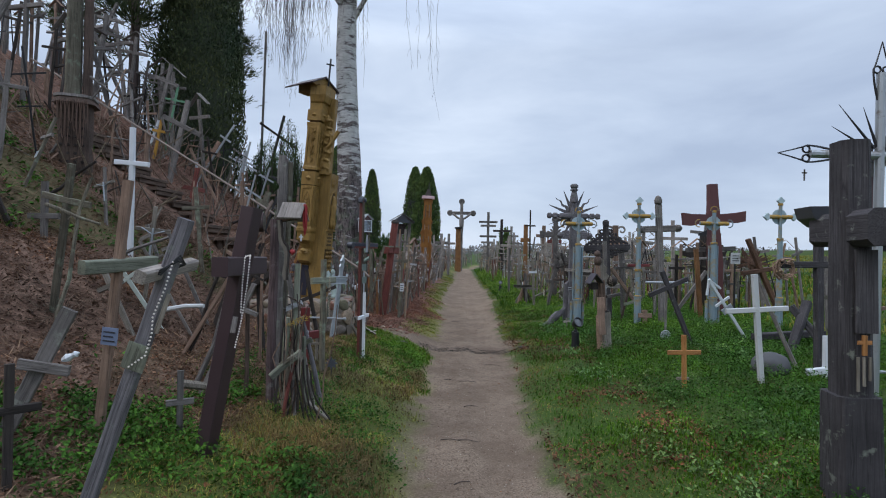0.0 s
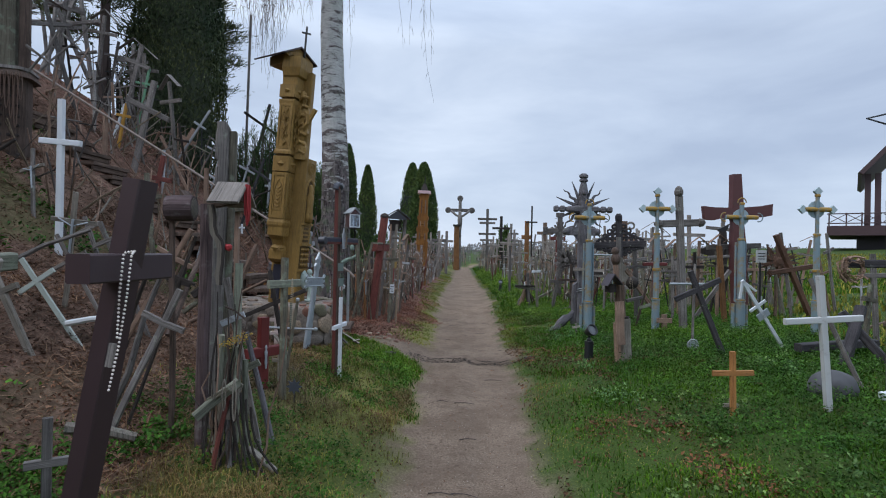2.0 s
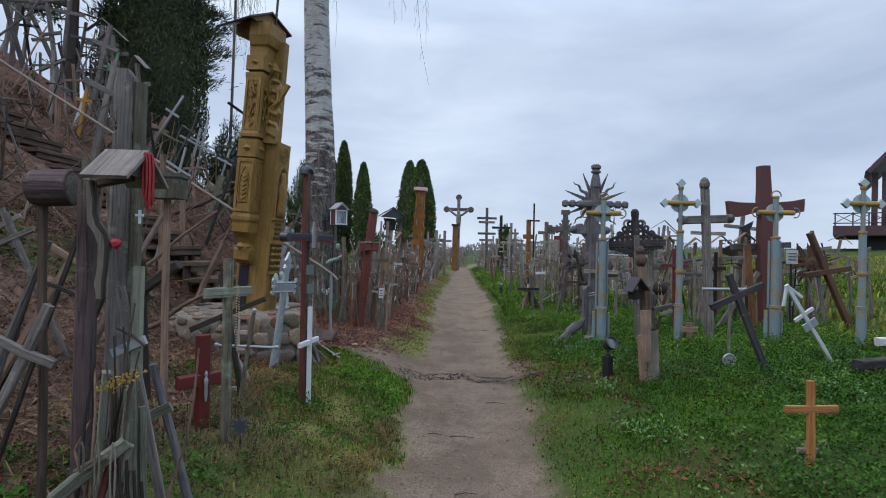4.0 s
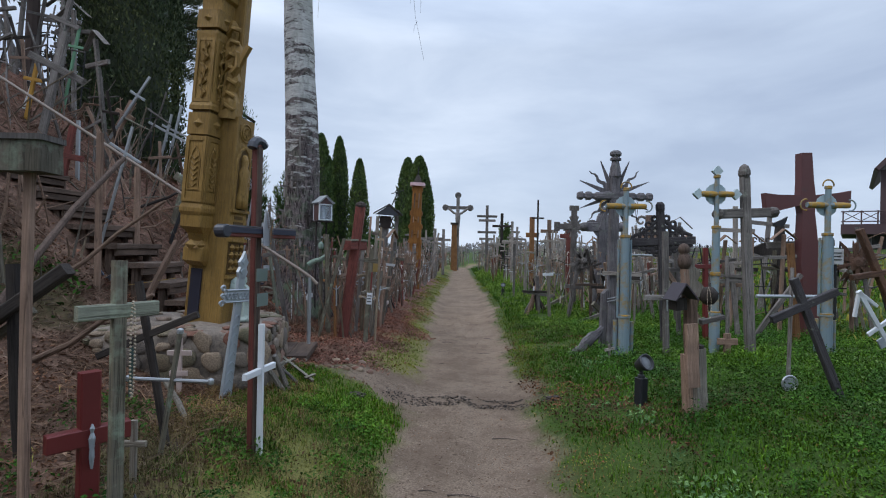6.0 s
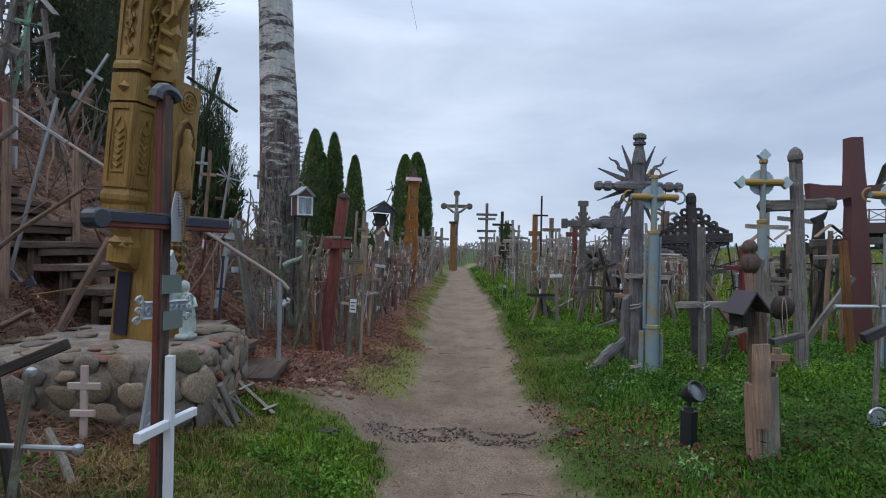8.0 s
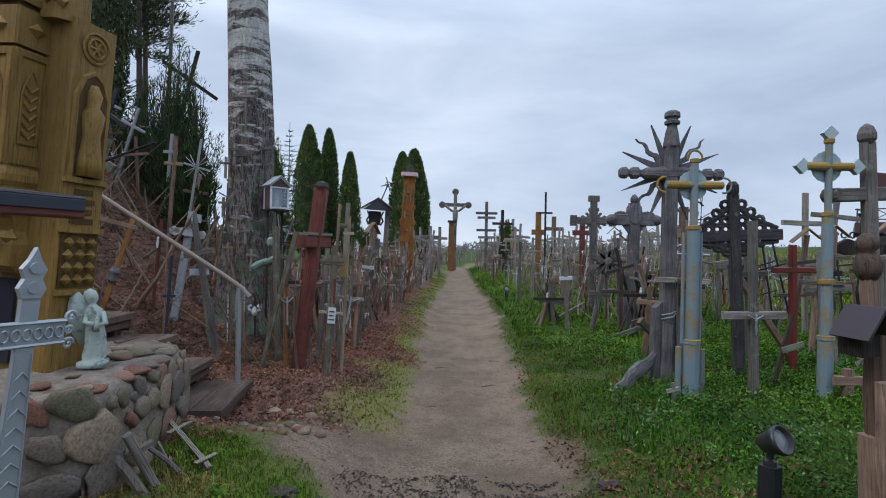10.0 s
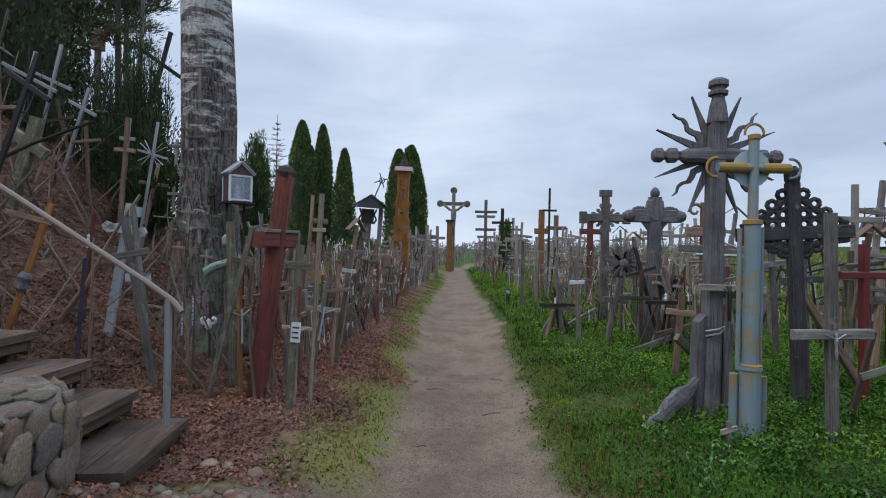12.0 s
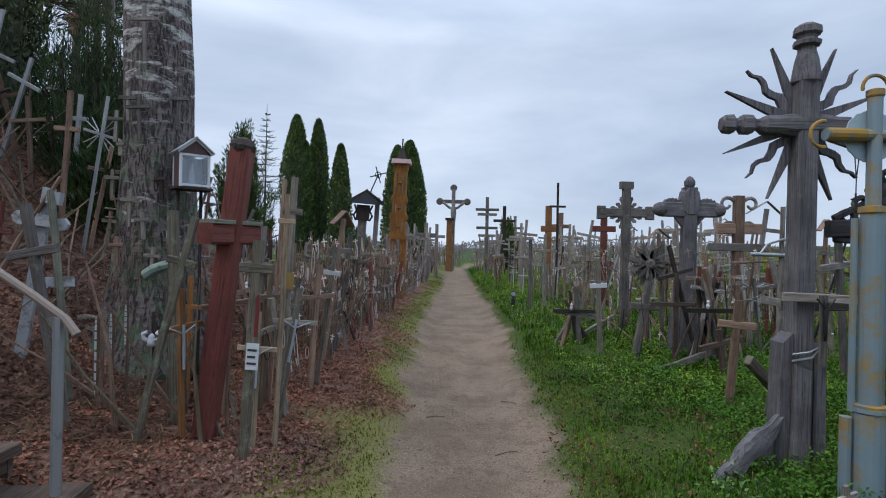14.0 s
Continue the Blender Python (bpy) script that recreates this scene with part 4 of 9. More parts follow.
def thorn_wheel(x, y, z, r, mat, label, count=22):
    """A ragged sun of sharp slips round a hub, on a stake."""
    root = thing("thorn_sun", pose(x, y, gz(x, y), 0, 0, 0), label, "ornament", "")
    part("stake", bar(0.05, 0.05, -0.1, z), BROWN, root)
    part("hub", lathe([(0.34 * r, -0.03), (0.40 * r, 0.0), (0.30 * r, 0.04), (0.12 * r, 0.07)], 12), mat, root, at=pose(0, -0.05, z, 90, 0, 0))
    for i in range(count):
        a = math.tau * i / count + random.uniform(-0.2, 0.2)
        l = r * random.uniform(0.6, 1.1)
        w = r * random.uniform(0.05, 0.10)
        pts = [(0.0, w * 0.6), (0.6 * l, w), (0.85 * l, w * 0.4), (l, -0.2 * w), (0.7 * l, -w), (0.0, -0.6 * w)]
        u, v = math.cos(a), math.sin(a)
        part("thorn", slab([(p * u - q * v, z + p * v + q * u) for p, q in pts], 0.012, y=-0.04 - 0.028 * (i % 3)), mat, root)


thorn_wheel(6.75, 11.6, 1.12, 0.42, CHESTNUT, "rust-brown ragged sun ornament behind a fallen cross", 26)
thorn_wheel(3.33, 14.9, 1.12, 0.33, GREY, "grey spiky wreath before a grey cross", 64)


def arch_cross(x, y):
    root = thing("arched_steel_cross", pose(x, y, gz(x, y), 0, 1, 0), "steel tube cross with an arched arm", "cross", "crosses on the grass")
    part("post", tube([(0, 0, -0.1), (0, 0, 1.72)], 0.022, 8), GREY, root)
    part("crossbeam", tube([(-0.31, -0.02, 1.26), (0.31, -0.02, 1.26)], 0.018, 8), STEEL, root)
    part("arch", tube([(-0.22, -0.02, 1.26), (-0.15, -0.02, 1.36), (0, -0.02, 1.41), (0.15, -0.02, 1.36), (0.24, -0.02, 1.26)], 0.012, 6), STEEL, root)


arch_cross(3.55, 12.35)


def bird_cross():
    """A tarred board cross with a ragged outline and a small carved bird."""
    x, y = 6.15, 12.5
    root = thing("bird_cross", pose(x, y, gz(x, y), 0, 0, 0), "tarred black board cross with a carved bird on top", "cross", "crosses on the grass")
    half = [(0.10, -0.1), (0.075, 0.4), (0.12, 0.7), (0.075, 1.0), (0.12, 1.3), (0.08, 1.5), (0.06, 1.75)]
    part("post", slab([(-a, z) for a, z in half][::-1] + half, 0.08), DARK, root)
    part("crossbeam", slab([(-0.5, 1.28), (-0.3, 1.22), (0, 1.26), (0.3, 1.22), (0.5, 1.28), (0.55, 1.40), (0.45, 1.37), (0.3, 1.45), (0.15, 1.40), (-0.15, 1.40), (-0.3, 1.45), (-0.45, 1.37), (-0.55, 1.40)], 0.07, y=-0.02), DARK, root)
    part("bird", slab([(-0.10, 1.75), (0.05, 1.74), (0.10, 1.82), (0.13, 1.92), (0.06, 1.88), (-0.02, 1.84), (-0.12, 1.80)], 0.05), IRON, root)
    for s2 in (-1, 1):
        for k in range(3):
            part("curl", tube([(s2 * (0.2 + 0.12 * k) + 0.04 * math.cos(t / 8 * math.tau), 0, 1.5 + 0.04 * math.sin(t / 8 * math.tau)) for t in range(8)], 0.012, 5), DARK, root)


bird_cross()


def sign_board(x, y, z, w, h, label):
    root = thing("white_sign", pose(x, y, gz(x, y)), label, "sign", "")
    part("stake", bar(0.03, 0.03, -0.1, z), IRON, root)
    part("panel", block(-w / 2, w / 2, -0.03, -0.015, z - h, z, c=0.02), OFFWHITE, root)
    for k in range(3):
        part("word_bar", block(-w * 0.35, w * (0.35 - 0.1 * (k % 2)), -0.036, -0.0325, z - h * (0.3 + 0.22 * k), z - h * (0.24 + 0.22 * k), c=0.02), IRON, root)


sign_board(6.25, 11.3, 1.35, 0.2, 0.24, "small white sign on a thin stake")
for i, (px, py, ph, pl, pm) in enumerate(((4.6, 11.0, 1.15, 0.45, GREY), (4.9, 11.8, 1.0, 0.4, BROWN), (5.4, 12.2, 1.3, 0.5, DARK), (3.0, 11.6, 1.2, 0.42, GREY), (3.9, 11.4, 1.35, 0.5, GREY), (4.4, 12.6, 1.5, 0.6, GREY), (2.9, 12.0, 0.9, 0.3, BROWN), (6.9, 12.6, 1.2, 0.5, BROWN), (5.8, 8.2, 0.9, 0.3, MOSSY), (6.3, 8.6, 1.3, 0.4, GREY))):
    cross(px, py, ph, ph * 0.76, pl, 0.065, pm, "weathered cross among taller ones", lean=(-6, 4, 0, 8, -3)[i % 5], yaw=(-15, 10, 22)[i % 3])
for i, (px, py, a, l) in enumerate(((2.75, 13.2, 70, 0.75), (4.3, 11.2, -38, 1.3), (3.05, 11.2, -50, 0.9), (4.75, 10.9, 35, 1.2), (7.2, 9.9, 78, 1.4), (2.55, 15.6, 66, 0.8))):
    beam = part("leaning_beam", bar(0.07, 0.05, 0, l, 3, 0.008), (GREY, BROWN, MOSSY)[i % 3], None, at=pose(px, py, gz(px, py), 0, a, 12 * (i % 3)))
    tagged(beam, "weathered beam leaning in the grass", "beam", "leaning beams")

# ---- the mound side ----


def recessed(w, h, depth, rim, bm, x=0.0, y=0.0, z=0.0):
    """A raised frame of four flat slips round a sunk panel, on the face at y."""
    for x0, x1, z0, z1 in ((-w / 2, -w / 2 + rim, 0, h), (w / 2 - rim, w / 2, 0, h), (-w / 2 + rim, w / 2 - rim, 0, rim), (-w / 2 + rim, w / 2 - rim, h - rim, h)):
        block(x + x0, x + x1, y - depth, y + 0.004, z + z0, z + z1, bm, c=0.004)
    return bm


def carved_pillar():
    """The golden carved pillar under a small roof, on its stone plinth: a plain slab with a carved square column before it."""
    x, y, z = -2.13, 8.22, 0.93
    root = thing("carved_oak_pillar", pose(x, y, z, 0, 4.2, 0) @ pose(0, 0, 0, 0, 0, -14), "golden carved oak pillar with relief panels and a gabled roof", "pillar", "")
    part("slab", bar(0.40, 0.27, -0.10, 1.93, 3, 0.0, 0.99, c=0.03, x=0.035, y=0.165), OAK, root)
    fx, fy, fw, fd = -0.055, -0.045, 0.225, 0.20
    # the carved column: corbel, cornice, arch block, diamond block, waisted block, diamond block, capital
    bm = bmesh.new()
    loft(bm, [ring8(fw * k, fd * k2, h, 0.05, fx, fy + 0.09 * (1 - k2)) for k, k2, h in ((0.80, 0.30, 0.50), (0.92, 0.62, 0.545), (0.92, 0.62, 0.66), (0.70, 0.40, 0.73), (0.80, 0.55, 0.80), (1.02, 0.95, 0.86), (1.02, 0.98, 0.97))])
    part("corbel", bm, OAK, root)
    bm = bmesh.new()
    loft(bm, [ring8(fw * k, fd * k, h, 0.05, fx, fy) for k, h in ((1.0, 0.97), (1.12, 1.0), (1.12, 1.035), (1.0, 1.075))])
    part("cornice", bm, OAK, root)
    part("panel_block", bar(fw, fd, 1.075, 1.70, 1, c=0.04, x=fx, y=fy), OAK, root)
    part("diamond_block", bar(fw * 1.07, fd * 1.07, 1.715, 1.915, 1, c=0.05, x=fx, y=fy), OAK, root)
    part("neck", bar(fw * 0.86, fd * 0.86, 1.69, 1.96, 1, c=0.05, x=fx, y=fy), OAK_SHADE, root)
    bm = bmesh.new()
    loft(bm, [ring8(fw * k, fd * k, h, 0.05, fx, fy) for k, h in ((1.08, 1.945), (1.08, 1.98), (0.95, 2.02), (0.88, 2.28), (0.86, 2.40), (0.98, 2.60), (1.04, 2.65), (1.04, 2.675))])
    part("waisted_block", bm, OAK, root)
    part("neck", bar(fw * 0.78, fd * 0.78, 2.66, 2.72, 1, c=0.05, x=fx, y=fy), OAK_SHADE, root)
    part("diamond_block", bar(fw * 1.06, fd * 1.06, 2.705, 2.87, 1, c=0.05, x=fx, y=fy), OAK, root)
    bm = bmesh.new()
    loft(bm, [ring8(fw * k, fd * k2, h, 0.04, fx + dx, fy + 0.05) for k, k2, h, dx in ((0.98, 1.1, 2.87, 0.0), (0.98, 1.2, 2.98, 0.0), (1.1, 1.4, 3.0, 0.02), (1.2, 1.7, 3.10, 0.03), (1.2, 1.7, 3.24, 0.03))])
    part("capital", bm, OAK, root)
    front, flank = pose(fx, fy - fd / 2, 0), pose(fx + fw / 2, fy, 0, 0, 0, 90)
    for face, w in ((front, fw), (flank, fd)):
        bm = bmesh.new()
        recessed(w * 0.94, 0.60, 0.012, w * 0.15, bm, z=1.09)
        # pointed arch with leaf ribs in the sunk panel
        h0, h1, a = 1.20, 1.60, w * 0.25
        pts = [(-a, h0), (a, h0), (a, h1 - 0.13), (a * 0.62, h1 - 0.06), (0, h1), (-a * 0.62, h1 - 0.06), (-a, h1 - 0.13)]
        tube([(px, -0.002, pz) for px, pz in pts + pts[:1]], 0.008, 5, bm)
        for k in range(6):
            for s in (-1, 1):
                tube([(0, -0.003, h0 + 0.03 + 0.05 * k), (s * a * 0.7, -0.005, h0 + 0.065 + 0.05 * k)], 0.008, 4, bm)
        part("arch_relief", bm, OAK, root, at=face)
        bm = bmesh.new()
        recessed(w * 0.86, 0.60, 0.014, w * 0.13, bm, y=0.012, z=2.015)
        for k in range(9):
            s = (-1) ** k
            tube([(0, 0.002, 2.07 + 0.055 * k), (s * w * 0.16, -0.004, 2.10 + 0.055 * k), (s * w * 0.10, -0.003, 2.125 + 0.055 * k)], 0.011, 5, bm)
        tube([(0.014 * math.sin(i * 1.1), 0.0, 2.05 + 0.53 * i / 16) for i in range(17)], 0.009, 5, bm)
        part("vine_relief", bm, OAK, root, at=face)
        for c, r, out in ((1.815, 0.045, -0.012), (2.79, 0.035, -0.010), (0.695, 0.05, 0.035)):
            bm = bmesh.new()
            vs = [bm.verts.new(p) for p in ((r * 1.3, out + 0.006, c), (0, out + 0.006, c + r), (-r * 1.3, out + 0.006, c), (0, out + 0.006, c - r))]
            top = bm.verts.new((0, out - 0.03, c))
            for p, q in zip(vs, vs[1:] + vs[:1]):
                bm.faces.new((p, q, top))
            part("diamond", bm, OAK, root, at=face)
    # the slab's broad flank: a rosette, an arched niche with a plain carved shape, worn lettering
    side = pose(0.235, 0.165, 0, 0, 0, 90)
    bm = bmesh.new()
    for r in (0.085, 0.055):
        tube([(r * math.cos(t / 16 * math.tau), 0, 1.80 + r * math.sin(t / 16 * math.tau)) for t in range(17)], 0.010, 5, bm)
    for k in range(6):
        a = k * math.tau / 6
        tube([(0, 0, 1.80), (0.05 * math.cos(a), 0, 1.80 + 0.05 * math.sin(a))], 0.009, 5, bm)
    part("rosette", bm, OAK, root, at=side)
    arch = [(-0.10, 1.06), (-0.10, 1.52), (-0.06, 1.62), (0.0, 1.66), (0.06, 1.62), (0.10, 1.52), (0.10, 1.06)]
    part("niche_frame", tube([(px, 0, pz) for px, pz in arch], 0.018, 6), OAK, root, at=side)
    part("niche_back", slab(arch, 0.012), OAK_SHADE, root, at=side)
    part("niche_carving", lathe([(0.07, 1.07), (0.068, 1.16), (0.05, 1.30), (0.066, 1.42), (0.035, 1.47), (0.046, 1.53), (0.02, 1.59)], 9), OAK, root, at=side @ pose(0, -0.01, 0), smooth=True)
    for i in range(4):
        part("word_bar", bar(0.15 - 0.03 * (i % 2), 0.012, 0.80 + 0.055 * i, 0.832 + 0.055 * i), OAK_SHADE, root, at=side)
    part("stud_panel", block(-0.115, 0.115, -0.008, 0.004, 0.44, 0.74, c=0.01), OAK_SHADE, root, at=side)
    for i in range(4):
        for k in range(3):
            part("stud", lathe([(0.034, 0), (0.024, 0.02), (0.001, 0.03)], 4), OAK, root, at=side @ pose(-0.072 + 0.072 * k, -0.007, 0.485 + 0.07 * i, 90, 0, 0))
    for h in (0.40, 0.75, 1.03):
        part("moulding", block(-0.13, 0.13, -0.03, 0.01, h, h + 0.03, c=0.01), OAK, root, at=side)
    part("plaque", block(-0.115, 0.0, 0.008, 0.026, 0.0, 0.47, c=0.01), plain("plaque_slate", (0.026, 0.026, 0.040), 0.35), root, "dark slate plaque")
    # a free-standing carved shape with a beam across it, beside the column's upper half
    bm = bmesh.new()
    loft(bm, [ring8(w * 1.15, d, h, 0.3, 0.105 + dx, 0.04) for w, d, h, dx in ((0.17, 0.15, 1.90, 0.0), (0.15, 0.14, 2.06, 0.01), (0.12, 0.12, 2.16, -0.01), (0.14, 0.13, 2.26, 0.02), (0.11, 0.11, 2.36, 0.0), (0.17, 0.13, 2.50, 0.01), (0.15, 0.12, 2.60, -0.01), (0.07, 0.07, 2.66, -0.02), (0.10, 0.10, 2.72, -0.03), (0.08, 0.08, 2.80, -0.03), (0.03, 0.03, 2.84, -0.03))])
    part("carved_shape", bm, OAK, root)
    part("back_board", bar(0.23, 0.10, 1.9, 3.1, 2, 0.004, 0.9, x=0.065, y=0.12), OAK, root)
    for i in range(7):
        part("carved_fold", tube([(0.06 + 0.02 * (i % 3), 0.0, 1.97 + 0.12 * i), (0.13, -0.04, 2.02 + 0.12 * i), (0.19, 0.0, 1.98 + 0.125 * i)], 0.024 - 0.003 * (i % 2), 6), OAK, root)
    part("carved_fold", tube([(0.16, 0.03, 1.93), (0.12, 0.03, 2.1), (0.17, 0.03, 2.28), (0.12, 0.02, 2.44), (0.16, 0.03, 2.56)], 0.028, 6), OAK, root)
    part("carved_fold", tube([(0.08, 0.03, 2.0), (0.13, 0.02, 2.18), (0.08, 0.03, 2.36)], 0.022, 6), OAK, root)
    part("crossing_beam", bar(0.05, 0.05, -0.10, 0.32), OAK, root, at=pose(0.15, 0.0, 2.30, 0, 28, 0))
    part("arm_carving", tube([(0.10, 0.02, 2.56), (0.2, -0.02, 2.50), (0.21, -0.03, 2.38), (0.15, -0.03, 2.32)], 0.026, 6), OAK, root)
    # low-pitched roof, its gable to the path
    turn = pose(0.0, 0.07, 0.10, 0, -4.5, 0) @ pose(0, 0, 0, 0, 0, 74)
    part("gable", slab([(-0.27, 3.16), (-0.19, 3.13), (-0.12, 3.17), (-0.06, 3.15), (0.0, 3.2), (0.06, 3.15), (0.12, 3.17), (0.19, 3.13), (0.27, 3.16), (0.0, 3.285)], 0.03, y=-0.24), OAK, root, at=turn)
    part("rafter_block", bar(0.22, 0.40, 3.10, 3.22, 1, c=0.03), OAK, root, at=turn)
    tin = plain("roof_brown_tin", (0.040, 0.022, 0.022), 0.45)
    for s in (-1, 1):
        part("roof_sheet", block(-0.010, 0.010, -0.29, 0.29, -0.01, 0.34), tin, root, at=turn @ pose(0, 0, 3.30, 0, 180 - s * 62, 0))
    part("roof_cross", bar(0.022, 0.022, 3.28, 3.72, x=0.03, y=0.05), IRON, root)
    part("roof_cross_arm", bar(0.02, 0.02, -0.06, 0.06), IRON, root, at=pose(0.03, 0.05, 3.63, 0, 90, 38))


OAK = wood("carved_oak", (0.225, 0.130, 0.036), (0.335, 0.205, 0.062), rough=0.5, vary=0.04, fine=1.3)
# Darker copy of the oak: shade of necks, niche and panel as colour.
OAK_SHADE = wood("shaded_oak", (0.075, 0.042, 0.014), (0.14, 0.08, 0.026), rough=0.6, vary=0.04)
carved_pillar()


def stone_plinth():
    """A squarish plinth with rounded corners: field stones laid almost flush in mortar."""
    x, y, r, top = -2.2, 8.38, 0.79, 0.89
    root = thing("stone_plinth", pose(x, y, 0, 0, 0, 8), "squarish plinth of mortared field stones", "plinth", "")

    def edge(a, k=1.0):
        c, s = math.cos(a), math.sin(a)
        q = r * k / (abs(c) ** 5 + abs(s) ** 5) ** 0.2
        return Vector((q * c, q * s, 0))

    core = bmesh.new()
    rings = []
    for h, k in ((-0.2, 1.03), (0.15, 1.02), (0.3, 1.01), (0.45, 1.0), (0.6, 0.99), (0.75, 0.985), (0.88, 0.975), (0.96, 0.955), (0.995, 0.90), (1.0, 0.78), (0.99, 0.62), (1.0, 0.45), (1.0, 0.28), (1.0, 0.05)):
        ring = []
        for j in range(72):
            a = math.tau * j / 72
            p = edge(a, k)
            p.z = h * top + 0.022 * noise.noise(Vector((p.x * 6, p.y * 6, h * 3)))
            ring.append(p * 1.0 + p.normalized() * 0.02 * noise.noise(Vector((p.x * 5, p.y * 5, h * 5))))
        rings.append(ring)
    part("core", loft(core, rings), MORTAR, root, smooth=True)
    rng = random.Random(5)
    shapes = []
    for i in range(10):
        bm = bmesh.new()
        bmesh.ops.create_icosphere(bm, subdivisions=2, radius=1)
        for v in bm.verts:
            v.co *= 1 + 0.45 * noise.noise(v.co * 1.2 + Vector((i * 7.1, 0, 0))) + 0.09 * noise.noise(v.co * 3.1 + Vector((0, i * 5.3, 0)))
            v.co.x = max(-0.6, min(0.55 + 0.12 * noise.noise(v.co * 2.3), v.co.x))
        me = bpy.data.meshes.new("stone")
        bm.to_mesh(me)
        bm.free()
        for p in me.polygons:
            p.use_smooth = True
        me.materials.append(STONE)
        shapes.append(me)
    for h, s in ((0.12, 0.15), (0.32, 0.145), (0.51, 0.135), (0.68, 0.115), (0.81, 0.075)):
        a = rng.uniform(0, 1)
        stop = a + math.tau - 0.08
        while a < stop:
            k = s * rng.uniform(0.45, 1.3)
            p = edge(a, 1.0 - 0.03 * (h > 0.75))
            n = Vector((abs(p.x) ** 4 * (1 if p.x > 0 else -1), abs(p.y) ** 4 * (1 if p.y > 0 else -1), 0))
            yaw = math.degrees(math.atan2(n.y, n.x))
            ob = new("stone", rng.choice(shapes))
            ob.parent = root
            ob.matrix_basis = pose(p.x, p.y, h + rng.uniform(-0.04, 0.04), 0, 0, yaw) @ pose(0, 0, 0, rng.uniform(-60, 60), 0, 0) @ Matrix.Diagonal((rng.uniform(0.025, 0.050), k * rng.uniform(0.85, 1.2), k * rng.uniform(0.6, 0.95), 1))
            a += k * 2.05 / p.length
    a = 0.0
    while a < math.tau - 0.1:
        k = rng.uniform(0.06, 0.14)
        p = edge(a, 0.85)
        ob = new("stone", rng.choice(shapes))
        ob.parent = root
        ob.matrix_basis = pose(p.x, p.y, top - 0.02, 0, 0, rng.uniform(0, 360)) @ pose(0, 0, 0, 0, -90, 0) @ Matrix.Diagonal((0.035, k, k * 0.8, 1))
        a += k * 2.1 / r
    for i in range(46):
        a, q = rng.uniform(0, math.tau), rng.uniform(0.35, 0.92)
        p = edge(a, q)
        if abs(p.x - 0.1) < 0.26 and abs(p.y + 0.05) < 0.3:
            continue
        k = rng.uniform(0.03, 0.105)
        ob = new("stone", rng.choice(shapes))
        ob.parent = root
        ob.matrix_basis = pose(p.x, p.y, top + 0.004, 0, 0, rng.uniform(0, 360)) @ pose(0, 0, 0, 0, -90, 0) @ Matrix.Diagonal((0.012 + k * 0.22, k, k * 0.8, 1))


stone_plinth()


def beaded_cross():
    """Two crossed sticks set with rows of pale beads, lying against the plinth's foot."""
    o = Vector((-1.03, 8.29, 0.34))
    root = thing("beaded_cross", Matrix.Translation(o), "small cross set with rows of pale beads, lying down", "cross", MOUND)
    for name, a, b in (("post", (-1.44, 8.63, 0.50), (-1.03, 8.29, 0.34)), ("crossbeam", (-1.365, 8.49, 0.46), (-1.315, 8.66, 0.47)), ("foot_piece", (-1.10, 8.27, 0.37), (-1.045, 8.42, 0.37))):
        a, b = Vector(a) - o, Vector(b) - o
        timber(name, a, b, 0.026, UMBER, d=0.012, parent=root)
        side = (b - a).cross(Vector((0, 0, 1))).normalized()
        for k in (-1, 0, 1):
            rosary([a + side * 0.011 * k + Vector((0, 0, 0.010)), b + side * 0.011 * k + Vector((0, 0, 0.010))], root, PEARL, 0.0052, 0.0125, "bead_row")


PEARL = paint("old_bead_cream", (0.40, 0.37, 0.29), (0.22, 0.19, 0.14), 0.35, 0.5)
beaded_cross()
block_cross = thing("timber_cross", pose(-1.23, 8.06, 0.40), "small grey squared cross with a pale rag, slumped over", "cross", MOUND)
timber("post", (0.03, 0.03, -0.12), (-0.07, -0.12, 0.25), 0.042, ASH, d=0.040, parent=block_cross)
timber("crossbeam", (-0.075, -0.11, 0.135), (-0.02, 0.03, 0.155), 0.030, PALE, d=0.034, parent=block_cross)
timber("stick", (-1.21, 8.24, 0.34), (-1.33, 8.31, 0.48), 0.012, PALE, "pale stick leaning at the plinth's foot", "stick")


def stairs():
    """Worn plank steps that climb the mound, on stub posts and a stringer."""
    root = thing("wooden_steps", pose(-1.36, 9.56, 0.41, 0, 0, -2), "worn grey plank steps climbing the mound", "stairs", "")
    x, z, n = 0.0, 0.0, 17
    for i in range(n):
        turn = 7 * max(0.0, 1 - i / 2)
        at = pose(x, 0, z, 0, 0, turn)
        run, rise = (0.37, 0.195) if i < 4 else (0.31, 0.215)
        for k in range(2):
            part("tread", bar(run / 2 + 0.04, 0.058, -0.45 + 0.02 * ((i + k) % 2), 0.45 - 0.015 * ((i * 3 + k) % 3), 4, 0.006, c=0.08), PLANK, root, at=at @ pose(-0.10 - (run / 2 + 0.046) * k, 0, -0.03, 90, 0, 0))
        part("side_board", bar(0.10, 0.03, -run + 0.02, -0.02, 2, 0.003), PLANK, root, at=at @ pose(0, 0.40, -0.11, 0, 90, 0))
        part("riser", bar(0.03, 0.07, -0.42, 0.42), PLANK, root, at=at @ pose(-0.04, 0, -0.10, 90, 0, 0))
        for side in (-0.36, 0.36):
            part("stub_post", bar(0.08, 0.08, -0.6, -0.06, 1, x=-0.14, y=side), PLANK, root, at=at)
        x, z = x - run, z + rise


PLANK = wood("step_planks", (0.050, 0.034, 0.027), (0.205, 0.146, 0.114), vary=0.25)
stairs()


